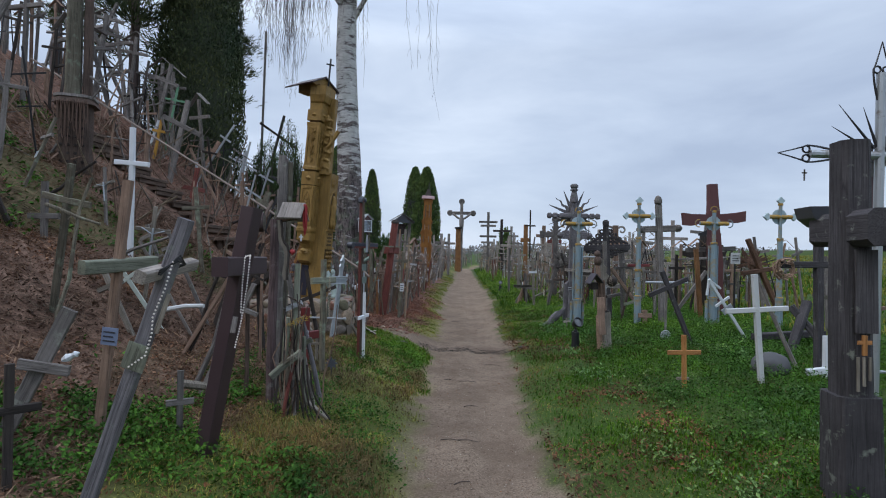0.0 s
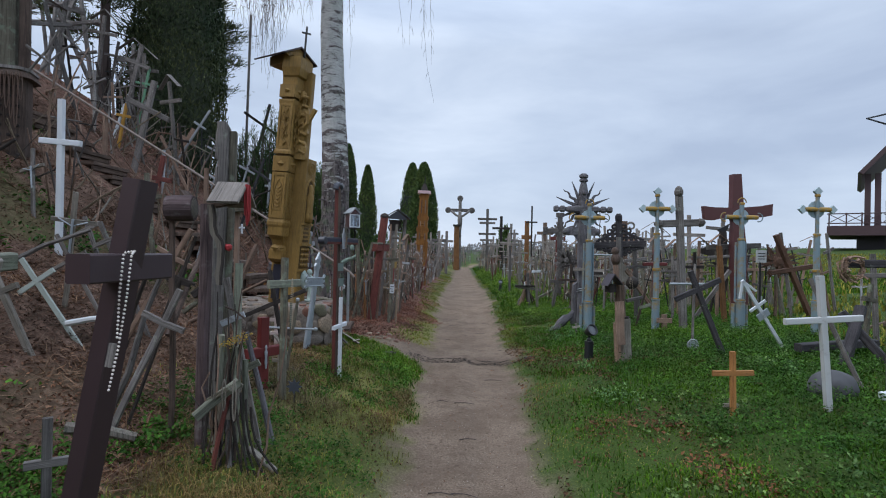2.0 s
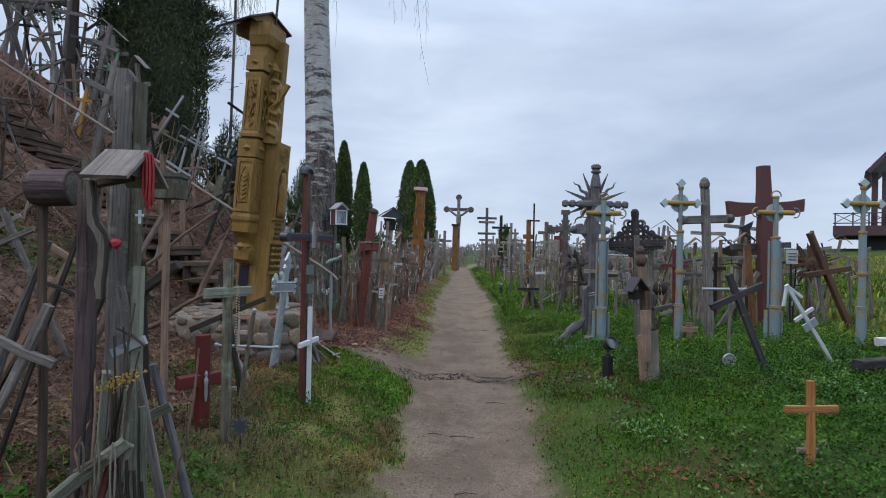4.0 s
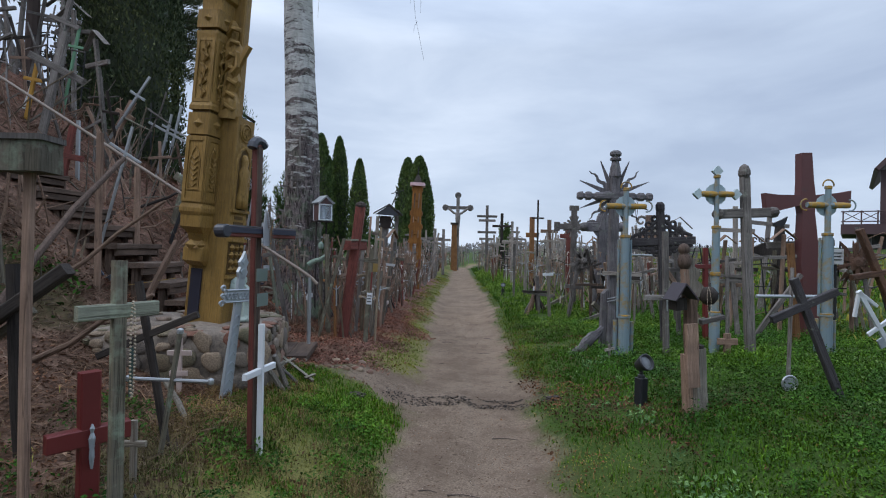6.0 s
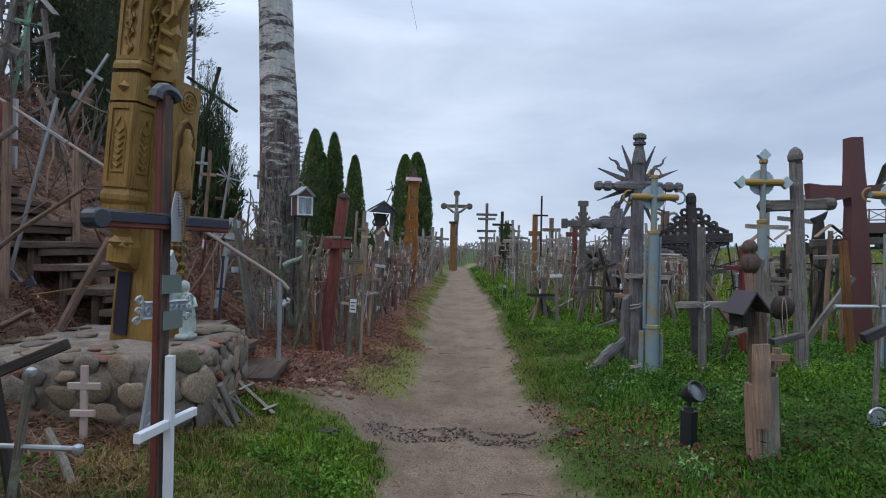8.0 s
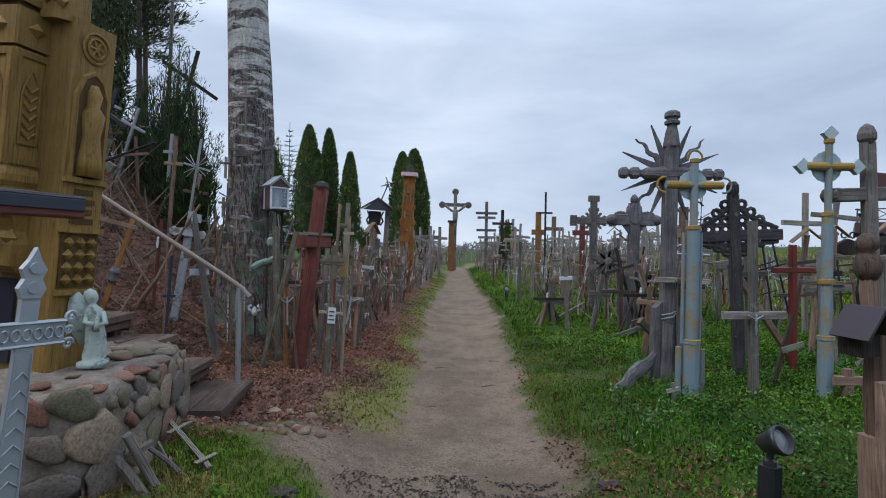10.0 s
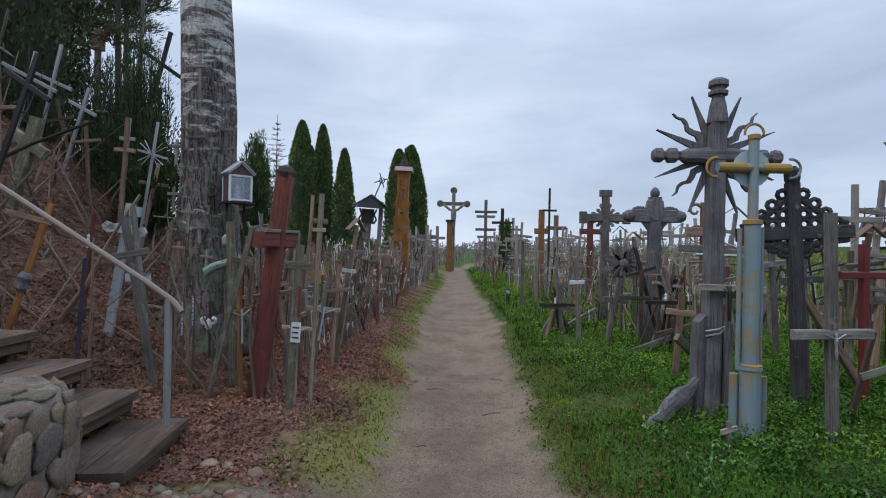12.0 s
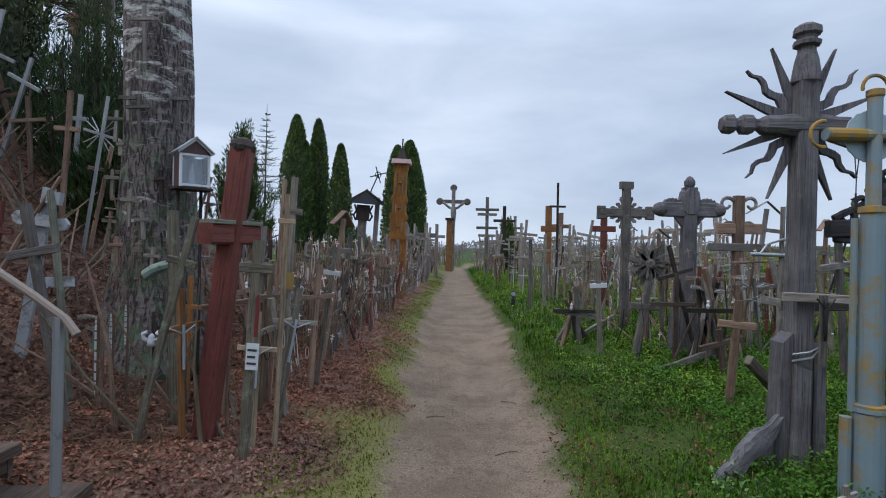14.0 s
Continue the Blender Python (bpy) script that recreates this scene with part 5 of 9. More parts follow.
def handrail():
    root = thing("handrail", pose(0, 0, 0), "bent steel pipe handrail beside the steps", "handrail", "")
    a, b = Vector((-1.47, 9.87, 1.26)), Vector((-8.2, 10.4, 5.30))
    pts = [a + Vector((0.10, -0.02, -0.10)), a + Vector((0.03, 0, -0.03))] + [a.lerp(b, f) for f in (0.02, 0.3, 0.6, 1.0)]
    part("rail", tube(pts, 0.020, 8), plain("rail_tan", (0.235, 0.185, 0.155), 0.6), root)
    for f, mat in ((0.0, STEEL), (0.34, BROWN), (0.64, BROWN), (0.95, BROWN)):
        p = a.lerp(b, f)
        part("rail_post", tube([(p.x, p.y, 0.25 if f == 0 else gz(p.x, p.y) - 0.3), (p.x, p.y, p.z - 0.02)], 0.024 if f == 0 else 0.04, 8), mat, root)


handrail()


def plum_cross():
    x, y = -1.462, 3.30
    root = thing("brown_cross", pose(x, y, gz(x, y), 0, 9.3, 6), "dark brown painted timber cross hung with a bead rosary", "cross", "crosses on the mound")
    part("post", bar(0.100, 0.095, -0.2, 1.585, 2, c=0.06), PLUM, root, at=pose(0, 0, 0, 0, 0, 68))
    part("crossbeam", bar(0.115, 0.105, -0.24, 0.24, 2, c=0.06), PLUM, root, at=pose(0, 0, 1.21, 0, -9.3, 0) @ pose(0, 0, 0, 0, 0, 76) @ pose(0, 0, 0, 0, 90, 0))
    rosary([(0.06, -0.07, 1.29), (0.075, -0.125, 1.28), (0.09, -0.13, 1.1), (0.095, -0.13, 0.9), (0.085, -0.12, 0.72)], root, BEAD, 0.0058, 0.0165)
    rosary([(0.06, -0.07, 1.29), (0.045, -0.125, 1.28), (0.06, -0.13, 1.12), (0.085, -0.13, 0.93)], root, BEAD, 0.0058, 0.0165)
    part("name_plate", block(0.02, 0.055, -0.060, -0.052, 0.80, 0.90), GREY, root)


plum_cross()


def ribbon_plate(parent, x, z, w, h, mat, y=-0.07, bars=3):
    p = part("name_plate", block(x - w / 2, x + w / 2, y - 0.006, y, z, z + h), mat, parent)
    for i in range(bars):
        part("word_bar", block(x - w * 0.38, x + w * (0.36 - 0.1 * (i % 2)), y - 0.009, y - 0.0065, z + h * (0.2 + 0.25 * i), z + h * (0.28 + 0.25 * i), c=0.02), plain("ink", (0.03, 0.03, 0.04)), p)


def facing_arm(root, a, b, w, d, mat):
    """A level crossbeam between two places, on a cross that faces the path."""
    m = root.matrix_basis.inverted()
    return timber("crossbeam", m @ Vector(a), m @ Vector(b), w, mat, d=d, parent=root, wob=0.003)


c1 = cross(-1.61, 2.36, 1.49, 1.25, 0.01, 0.062, LILAC, "dark weathered cross with a grey arm and bead string", lean=18, group=MOUND)
facing_arm(c1, (-1.262, 2.20, 1.527), (-1.252, 2.65, 1.572), 0.052, 0.056, ASH)
for f in (0.0, 0.012, 0.026):
    part("wire_binding", tube([(-0.045, -0.05, 1.20 + f), (0.01, -0.075, 1.26 - f), (0.05, -0.05, 1.31 + f), (0.04, 0.05, 1.29), (-0.04, 0.05, 1.22 + f), (-0.045, -0.05, 1.20 + f)], 0.005, 5), IRON, c1)
ribbon_plate(c1, 0.01, 0.79, 0.10, 0.12, SAGE, -0.04, 0)
rosary([(0.035, -0.06, 1.30), (0.045, -0.07, 1.18), (0.035, -0.07, 1.05), (0.055, -0.07, 0.98), (0.06, -0.07, 0.88), (0.0, -0.07, 0.80)], c1, BEAD, 0.0052, 0.017)
part("wooden_slip", bar(0.020, 0.008, 0.98, 1.16, x=0.062, y=-0.05), PALE, c1)
c2 = cross(-2.16, 3.35, 1.62, 1.12, 0.01, 0.056, BROWN, "brown split-plank cross with a small blue plate", lean=5.5, group=MOUND)
facing_arm(c2, (-2.12, 3.10, 1.521), (-1.96, 3.60, 1.546), 0.060, 0.082, SAGE)
ribbon_plate(c2, 0.03, 0.58, 0.10, 0.11, plain("plate_blue", (0.16, 0.20, 0.30)), -0.05)
broken = thing("broken_cross", pose(-2.50, 3.05, gz(-2.50, 3.05), 0, 24, 10), "broken grey board cross with a white figure beside it", "cross", MOUND)
part("post", bar(0.085, 0.03, -0.1, 0.78, 3, 0.006), GREY, broken)
part("crossbeam", bar(0.06, 0.03, -0.10, 0.17), GREY, broken, at=pose(0, -0.03, 0.42, 0, 76, 0))
part("figure", lathe([(0.012, 0), (0.025, 0.03), (0.014, 0.06), (0.02, 0.08), (0.004, 0.10)], 8), WHITE, broken, "small white shape", at=pose(0.10, -0.02, 0.50, 0, 40, 0))
cross(-1.74, 3.54, 0.44, 0.23, 0.17, 0.04, GREY, "small grey slat cross among weeds", group=MOUND, name="small_cross", yaw=30)
cross(-2.12, 2.6, 0.62, 0.39, 0.26, 0.040, DARK, "thin black cross low in the weeds", group=MOUND, yaw=47)
c3 = cross(-1.25, 5.55, 1.22, 1.0, 0.34, 0.055, MOSSY, "slim mossy cross with a lichened arm and beads", group=MOUND, yaw=58, arm_mat=SAGE, arm_w=0.065)
rosary(hanging((0.03, -0.05, 1.04), 0.42, 0.010), c3, plain("bead_tan", (0.40, 0.33, 0.24)), 0.006, 0.017)
part("ribbon", bar(0.016, 0.006, 0.62, 0.84, 4, 0.008, x=0.035, y=-0.045), plain("ribbon_green", (0.05, 0.085, 0.075)), c3)
c4 = cross(-1.47, 5.70, 0.66, 0.36, 0.34, 0.085, SCARLET, "short dark red cross with a grey metal figure", group=MOUND, yaw=50)
part("figure", lathe([(0.006, 0.22), (0.012, 0.27), (0.010, 0.31), (0.015, 0.36), (0.007, 0.385), (0.011, 0.405), (0.004, 0.425)], 8, y=-0.05), SILVER, c4, "plain grey metal shape")
cross(-1.40, 5.95, 0.36, 0.24, 0.13, 0.03, PALE, "tiny pale cross beside a post", group=MOUND, name="tiny_cross")


def hooded_cross():
    """The tall thin red and black cross with rounded tin caps."""
    x, y = -1.03, 6.62
    root = thing("hooded_cross", pose(x, y, gz(x, y), 0, 0, 72), "tall thin red-brown cross with rounded black tin caps", "cross", MOUND)
    part("post", bar(0.050, 0.040, -0.15, 1.98), REDWOOD, root)
    part("face_strip", bar(0.044, 0.012, -0.15, 1.96, y=-0.026), UMBER, root)
    part("crossbeam", bar(0.062, 0.045, -0.35, 0.35), REDWOOD, root, at=pose(0, -0.045, 1.41, 0, 90, 0))
    part("beam_top", bar(0.010, 0.050, -0.35, 0.35), LILAC, root, at=pose(0, -0.045, 1.444, 0, 90, 0))
    part("beam_face", bar(0.034, 0.008, -0.345, 0.345), NAVY, root, at=pose(0, -0.071, 1.420, 0, 90, 0))
    tin = plain("cap_tin", (0.035, 0.037, 0.048), 0.35)
    part("cap", tube([(-0.045 + 0.062 * (1 - math.cos(a)), -0.0, 1.95 + 0.055 * math.sin(a)) for a in (0, 0.5, 1.0, 1.5, 2.1, 2.7)], 0.032, 8), tin, root)
    part("cap", lathe([(0.034, -0.036), (0.040, -0.030), (0.040, 0.030), (0.034, 0.036)], 14), tin, root, at=pose(-0.352, -0.045, 1.412, 90, 0, 0))
    for i in range(2):
        rosary(hanging((0.0 + 0.02 * i, -0.09 - 0.005 * i, 1.60 - 0.03 * i), 0.16 + 0.06 * i, 0.012 + 0.006 * (i % 2)), root, PALE if i % 2 else plain("bead_brown", (0.12, 0.07, 0.05)), 0.0045, 0.013)
    for i, (dx, dz) in enumerate(((0.0, 1.10), (0.01, 0.94))):
        part("name_plate", block(dx - 0.03, dx + 0.075, -0.045, -0.037, dz, dz + 0.082), plain("plate_green", (0.12, 0.155, 0.14)), root)
    part("plate", slab([(-0.028, 1.33), (0.030, 1.33), (0.034, 1.46), (0.012, 1.545), (-0.012, 1.55), (-0.032, 1.46)], 0.006, y=-0.085), plain("faded_plate", (0.30, 0.31, 0.34)), root)
    rosary(hanging((0.01, -0.10, 1.50), 0.26, 0.008), root, PALE, 0.0042, 0.012)
    part("ribbon", bar(0.012, 0.006, 1.34, 1.46, 4, 0.010, x=0.03, y=-0.10), ORANGE, root)


hooded_cross()
c11 = cross(-0.97, 6.60, 0.84, 0.55, 0.01, 0.036, WHITE, "white painted slat cross on the verge", group=MOUND, d=0.03)
facing_arm(c11, (-1.005, 6.41, 0.828), (-0.945, 6.79, 0.826), 0.030, 0.040, WHITE)


def filigree_cross():
    """A cast cross: a tapered post with relief, a panelled arm with curled openwork ends, a lobed head."""
    x, y = -1.545, 7.47
    root = thing("cast_cross", pose(x, y, gz(x, y), 0, 6.5, 0) @ pose(0, 0, 0, 0, 0, 70), "silver-grey cast iron grave cross with scalloped ends", "cross", MOUND)
    part("post", slab([(-0.062, -0.1), (0.062, -0.1), (0.036, 0.74), (0.036, 1.0), (-0.036, 1.0), (-0.036, 0.74)], 0.024), SILVER, root)
    bm = bmesh.new()
    for side in (-1, 1):
        tube([(side * 0.050, -0.014, 0.0), (side * 0.029, -0.014, 0.77)], 0.005, 4, bm)
    for i in range(9):
        h = 0.06 + 0.075 * i
        w = 0.045 - 0.02 * h
        tube([(-w, -0.014, h), (0, -0.016, h + 0.035), (w, -0.014, h)], 0.004, 4, bm)
    part("post_relief", bm, SILVER, root)
    part("crossbeam", bar(0.105, 0.020, -0.155, 0.155), SILVER, root, at=pose(0, 0, 0.85, 0, 90, 0))
    bm = bmesh.new()
    for z in (0.803, 0.897):
        tube([(-0.155, -0.014, z), (0.155, -0.014, z)], 0.007, 4, bm)
    for k in range(-3, 4):
        tube([(k * 0.043 + 0.017 * math.cos(j * math.tau / 8), -0.014, 0.85 + 0.024 * math.sin(j * math.tau / 8)) for j in range(9)], 0.004, 4, bm)
    part("beam_relief", bm, SILVER, root)
    for side in (-1, 1):
        for pz, r in ((0.79, 0.026), (0.85, 0.020), (0.91, 0.026)):
            part("scroll", tube([(side * (0.170 + r * 0.4 + (1 - 0.045 * k) * r * math.cos(k * 0.5)), 0, pz + (1 - 0.045 * k) * r * math.sin(k * 0.5)) for k in range(15)], 0.008, 6), SILVER, root)
    part("finial", slab([(-0.034, 0.99), (0.034, 0.99), (0.055, 1.04), (0.034, 1.08), (0.05, 1.12), (0.022, 1.16), (0.0, 1.21), (-0.022, 1.16), (-0.05, 1.12), (-0.034, 1.08), (-0.055, 1.04)], 0.024), SILVER, root)
    for pz in (1.045, 1.125):
        part("finial_boss", lathe([(0.024, -0.02), (0.028, 0), (0.024, 0.02)], 10), SILVER, root, at=pose(0, 0, pz, 90, 0, 0))


filigree_cross()


def pipe_rod_cross():
    x, y = -1.44, 6.28
    root = thing("pipe_rod_cross", pose(x, y, gz(x, y), 0, 8, 0), "thin grey water-pipe cross with ball ends", "cross", MOUND)
    part("post", tube([(0, 0, -0.1), (0, 0, 0.76)], 0.016, 8), MOSSY, root)
    part("crossbeam", tube([(-0.25, 0, 0.455), (0.22, 0, 0.51)], 0.011, 8), STEEL, root)
    for p in ((0, 0, 0.77), (-0.25, 0, 0.455), (0.22, 0, 0.51)):
        part("ball", lathe([(0.004, -0.02), (0.018, -0.012), (0.02, 0.0), (0.018, 0.012), (0.004, 0.02)], 8), STEEL, root, at=pose(*p))


pipe_rod_cross()
cross(-1.47, 6.42, 1.05, 0.72, 0.66, 0.042, DARK, "black tarred branch cross leaning back over the weeds", group=MOUND, lean=-10, slope=-14, wob=0.01)
c5 = cross(-1.90, 7.44, 0.42, 0.30, 0.19, 0.04, plain("faded_pink", (0.42, 0.33, 0.30), 0.7), "faded pink slat cross against the stones", group=MOUND, name="small_cross", d=0.02, z=0.46)
part("lower_slat", bar(0.04, 0.02, -0.07, 0.07), plain("faded_pink", (0.42, 0.33, 0.30), 0.7), c5, at=pose(0, -0.01, 0.14, 0, 90, 0))


def shrine_box():
    """A purple-brown post under a board roof with a scrolled board and red beads, and the heap that leans on it."""
    x, y = -1.41, 4.40
    z = gz(x, y)
    root = thing("roofed_post", pose(x, y, z), "purple-brown post with a grey board roof and red beads", "shrine", MOUND)
    part("post", bar(0.066, 0.066, -0.2, 1.90 - z, 8, 0.012, c=0.24), PURPLE, root)
    for side in (-1, 1):
        part("roof_board", block(-0.095, 0.092, -0.008, 0.008, 0, 0.235), ASH, root, at=pose(0.15, 0.045, 2.04 - z, 0, 0, 4) @ pose(0, 0, 0, 180 + side * 54, 0, 0))
    part("gable_board", slab([(-0.13, 1.92 - z), (0.13, 1.92 - z), (0.0, 2.01 - z)], 0.016), UMBER, root, at=pose(0.215, 0.045, 0, 0, 0, 94))
    part("bracket", bar(0.035, 0.04, 0.0, 0.20), UMBER, root, at=pose(0.0, 0.0, 1.88 - z, 0, 78, 0))
    scroll = ((0.066, 1.89, 0.026), (0.078, 1.82, 0.030), (0.080, 1.76, 0.026), (0.092, 1.71, 0.032), (0.122, 1.67, 0.034), (0.135, 1.62, 0.028), (0.133, 1.54, 0.026), (0.122, 1.46, 0.030), (0.128, 1.40, 0.020))
    part("scroll_board", slab([(px - w * 0.7, pz - z) for px, pz, w in scroll] + [(px + w * 0.7, pz - z) for px, pz, w in reversed(scroll)], 0.030, y=-0.08), PALE, root)
    part("scroll_edge", tube([(px + w * 0.6, -0.092, pz - z) for px, pz, w in scroll], 0.010, 5), DARK, root)
    for i in range(5):
        part("bead_string", tube(hanging((0.245 + 0.004 * (i % 2), 0.02 + 0.014 * i, 2.03 - z), 0.20 + 0.03 * (i % 3), 0.008), 0.0052, 5), plain("bead_red", (0.34, 0.022, 0.025)), root)
    part("hung_cross", bar(0.012, 0.006, 1.72 - z, 1.78 - z, x=0.22, y=0.02), WHITE, root)
    part("hung_cross_arm", bar(0.011, 0.006, -0.018, 0.018), WHITE, root, at=pose(0.22, 0.018, 1.757 - z, 0, 90, 0))
    part("red_bow", lathe([(0.006, -0.02), (0.026, 0.0), (0.018, 0.02), (0.004, 0.03)], 7), plain("bead_red", (0.34, 0.022, 0.025)), root, at=pose(0.168, -0.07, 1.63 - z, 0, 70, 0))
    log = part("sawn_log", lathe([(0.078, -0.085), (0.084, -0.04), (0.082, 0.075), (0.078, 0.08)], 14), PURPLE, None, at=pose(-1.60, 4.47, 1.875, 0, 88, 8))
    part("sawn_face", lathe([(0.074, 0.078), (0.04, 0.087), (0.002, 0.088)], 14), PALE, log, "pale sawn end")
    tagged(log, "short sawn log resting on a post", "log")
    cross(-1.655, 4.49, 1.80 - gz(-1.655, 4.49), 1.0, 0.01, 0.032, UMBER, "brown post that bears a sawn log", group="posts in the heap", name="weathered_post", wob=0.012)
    plank = thing("carved_plank", pose(-1.475, 4.72, gz(-1.475, 4.72), 0, 0.8, 14), "weathered notched plank, grey with a mossy green side", "post", "posts in the heap")
    top = 2.49 - gz(-1.475, 4.72)
    rings = [ring8(0.085 * k, 0.075, hh, 0.16, dx) for hh, k, dx in ((-0.2, 1, 0), (0.7, 1, 0), (top - 0.55, 1.05, 0), (top - 0.50, 0.98, 0.004), (top - 0.32, 1.0, 0), (top - 0.30, 0.84, 0.012), (top - 0.27, 0.86, 0.010), (top - 0.25, 1.04, 0), (top - 0.10, 1.06, 0), (top - 0.04, 0.98, 0.004), (top, 0.70, -0.008))]
    part("board", loft(bmesh.new(), rings), GREY, plank)
    part("mossy_side", bar(0.042, 0.085, -0.2, top - 0.06, 7, 0.006, 1.0, c=0.2, x=0.062, y=0.012), MOSSY, plank)
    for px, py, top, w, mat in ((-1.25, 4.5, 1.53, 0.052, SAGE),):
        ob = thing("weathered_post", pose(px, py, gz(px, py), 0, 1.0, 12), "thick weathered post in a heap of crosses", "post", "posts in the heap")
        h = top - gz(px, py)
        part("shaft", bar(w, w * 0.7, -0.2, h, 6, 0.010, 0.9, c=0.2), mat, ob)
    bundle = thing("stick_bundle", pose(-1.20, 4.36, gz(-1.20, 4.36)), "heap of mossy boards, slats and dry stems against posts", "sticks", "")
    z = gz(-1.20, 4.36)
    q = random.Random(11)
    for a, b, w, d, mat in (((-0.09, -0.06, -0.1), (-0.06, -0.04, 0.78), 0.075, 0.03, SAGE), ((0.02, -0.08, 0.25), (0.04, -0.06, 0.72), 0.08, 0.03, SAGE), ((-0.12, -0.25, 0.34), (0.08, -0.12, 0.52), 0.05, 0.05, SAGE), ((0.02, -0.14, 0.30), (0.08, -0.10, 0.50), 0.04, 0.03, PALE),
                            ((-0.04, -0.22, -0.05), (0.03, -0.14, 0.47), 0.022, 0.022, REDWOOD), ((-0.05, -0.14, -0.05), (-0.02, -0.10, 0.40), 0.06, 0.03, PALE), ((0.05, -0.16, -0.05), (0.0, -0.10, 0.42), 0.03, 0.02, GREY), ((0.09, 0.0, -0.05), (0.06, 0.02, 0.62), 0.03, 0.025, SAGE),
                            ((-0.07, -0.18, 0.42), (0.06, -0.2, 0.50), 0.045, 0.03, MOSSY), ((0.12, -0.06, 0.10), (0.30, -0.1, -0.02), 0.045, 0.02, PALE)):
        timber("slat", a, b, w, mat, d=d, parent=bundle)
    for i in range(22):
        x0, l = q.gauss(-0.02, 0.07), q.uniform(0.35, 1.15)
        lean = q.gauss(0.02, 0.10)
        y0 = q.gauss(-0.13, 0.04)
        pts = [(x0 + lean * f + q.gauss(0, 0.014), y0 + 0.06 * f + q.gauss(0, 0.006), -0.04 + l * f) for f in (0, 0.2, 0.4, 0.6, 0.8, 1.0)]
        part("dry_branch", tube(pts, q.uniform(0.005, 0.011), 5, r_end=0.004), q.choice((BROWN, DARK, UMBER, BROWN)), bundle)
    for i in range(5):
        r, cx = 0.20 + 0.05 * i, 0.10 + 0.03 * i
        part("bent_vine", tube([(cx - 0.05 + r * 0.45 * (1 - math.cos(f * 1.5)), -0.17, 0.42 - 0.46 * f + 0.05 * math.sin(f * 3 + i)) for f in (0, 0.2, 0.4, 0.6, 0.8, 1.0)], 0.007, 5), DARK, bundle)
    for i in range(3):
        part("bead_string", tube(hanging((-0.02 + 0.06 * i, -0.23, 0.56), 0.12 + 0.06 * i, 0.010), 0.004, 5), PALE, bundle)
    bunch = bmesh.new()
    for i in range(110):
        f = q.random()
        bmesh.ops.create_icosphere(bunch, subdivisions=1, radius=q.uniform(0.0025, 0.0055), matrix=Matrix.Translation((0.17 * f + q.gauss(0, 0.012), q.gauss(0, 0.014), 0.075 * f + q.gauss(0, 0.013))))
    tagged(part("flower_bunch", bunch, plain("flower_yellow", (0.33, 0.215, 0.025)), None, at=pose(-1.24, 4.24, 1.04)), "bunch of faded yellow flowers tied to the heap", "flowers", kind="stuff")
    pole = thing("leaning_cross", pose(-1.06, 4.70, gz(-1.06, 4.70), 8, -11, 0), "pale lilac pole cross leaning on the heap", "cross", MOUND)
    part("post", tube([(0, 0, -0.1), (0.006, 0, 0.35), (0, 0, 0.80)], 0.024, 8, r_end=0.018), LILAC, pole)
    part("crossbeam", bar(0.045, 0.014, -0.055, 0.055), SAGE, pole, at=pose(0, -0.03, 0.58, 0, 76, 0))
    upper = thing("leaning_cross", pose(-1.17, 4.50, 0.75, 0, -12, 0), "grey slat cross tied with a chain in the heap", "cross", MOUND)
    part("post", bar(0.04, 0.02, -0.45, 0.70), GREY, upper)
    part("crossbeam", bar(0.04, 0.02, -0.08, 0.08), PEELED, upper, at=pose(0, -0.02, 0.43, 0, 78, 0))
    part("chain", tube([(-0.03, -0.03, 0.52), (0.03, -0.035, 0.48), (0.08, -0.035, 0.42)], 0.006, 5), UMBER, upper)


shrine_box()
cross(-3.85, 6.5, 1.59, 1.15, 0.42, 0.06, WHITE, "white pipe cross on the slope", group=MOUND, d=0.05, slope=4)
cross(-2.62, 5.6, 1.20, 0.95, 0.3, 0.03, ASH, "grey stick cross slumped on the slope", group=MOUND, lean=-30)
cross(-3.76, 7.0, 0.50, 0.36, 0.29, 0.045, GREY, "small grey slat cross slumped on the slope", group=MOUND, lean=-20, slope=-8, d=0.025, arm_mat=ASH)

# the posts and crosses at the foot of the mound past the steps
c6 = cross(-1.21, 10.87, 1.88, 1.32, 0.01, 0.135, REDWOOD, "thick red-stained post cross with a mossy arm, leaning to the path", group=MOUND, lean=6.5, d=0.13)
for name, w, d, up, mat in (("crossbeam", 0.135, 0.135, 1.315, REDWOOD), ("mossy_top", 0.028, 0.14, 1.392, SAGE)):
    part(name, bar(w, d, -0.22, 0.20, 3, 0.004), mat, c6, at=pose(0, 0, up, 0, -6.5, 0) @ pose(0, 0, 0, 0, 0, 66) @ pose(0, 0, 0, 0, 90, 0))
part("cap", lathe([(0.08, 1.87), (0.085, 1.9), (0.06, 1.94), (0.01, 1.96)], 10), DARK, c6)
c7 = cross(-0.86, 10.6, 1.33, 1.16, 0.20, 0.06, MOSSY, "mossy cross with a white paper notice", group=MOUND, lean=3)
ribbon_plate(c7, 0.02, 0.55, 0.075, 0.16, WHITE, -0.03, 3)
part("red_strip", bar(0.02, 0.012, 0.75, 1.0, x=0.03, y=-0.03), SCARLET, c7)
c8 = cross(-0.90, 11.5, 1.82, 1.55, 0.15, 0.05, PALE, "tall slim pale cross with an ochre plate", group=MOUND, lean=2.5)
ribbon_plate(c8, 0.0, 0.95, 0.10, 0.13, plain("plate_ochre", (0.30, 0.20, 0.06)), -0.03, 0)
cross(-0.76, 10.9, 1.66, 1.48, 0.11, 0.032, TAN, "thin grey cross against a taller post", group=MOUND, lean=2)
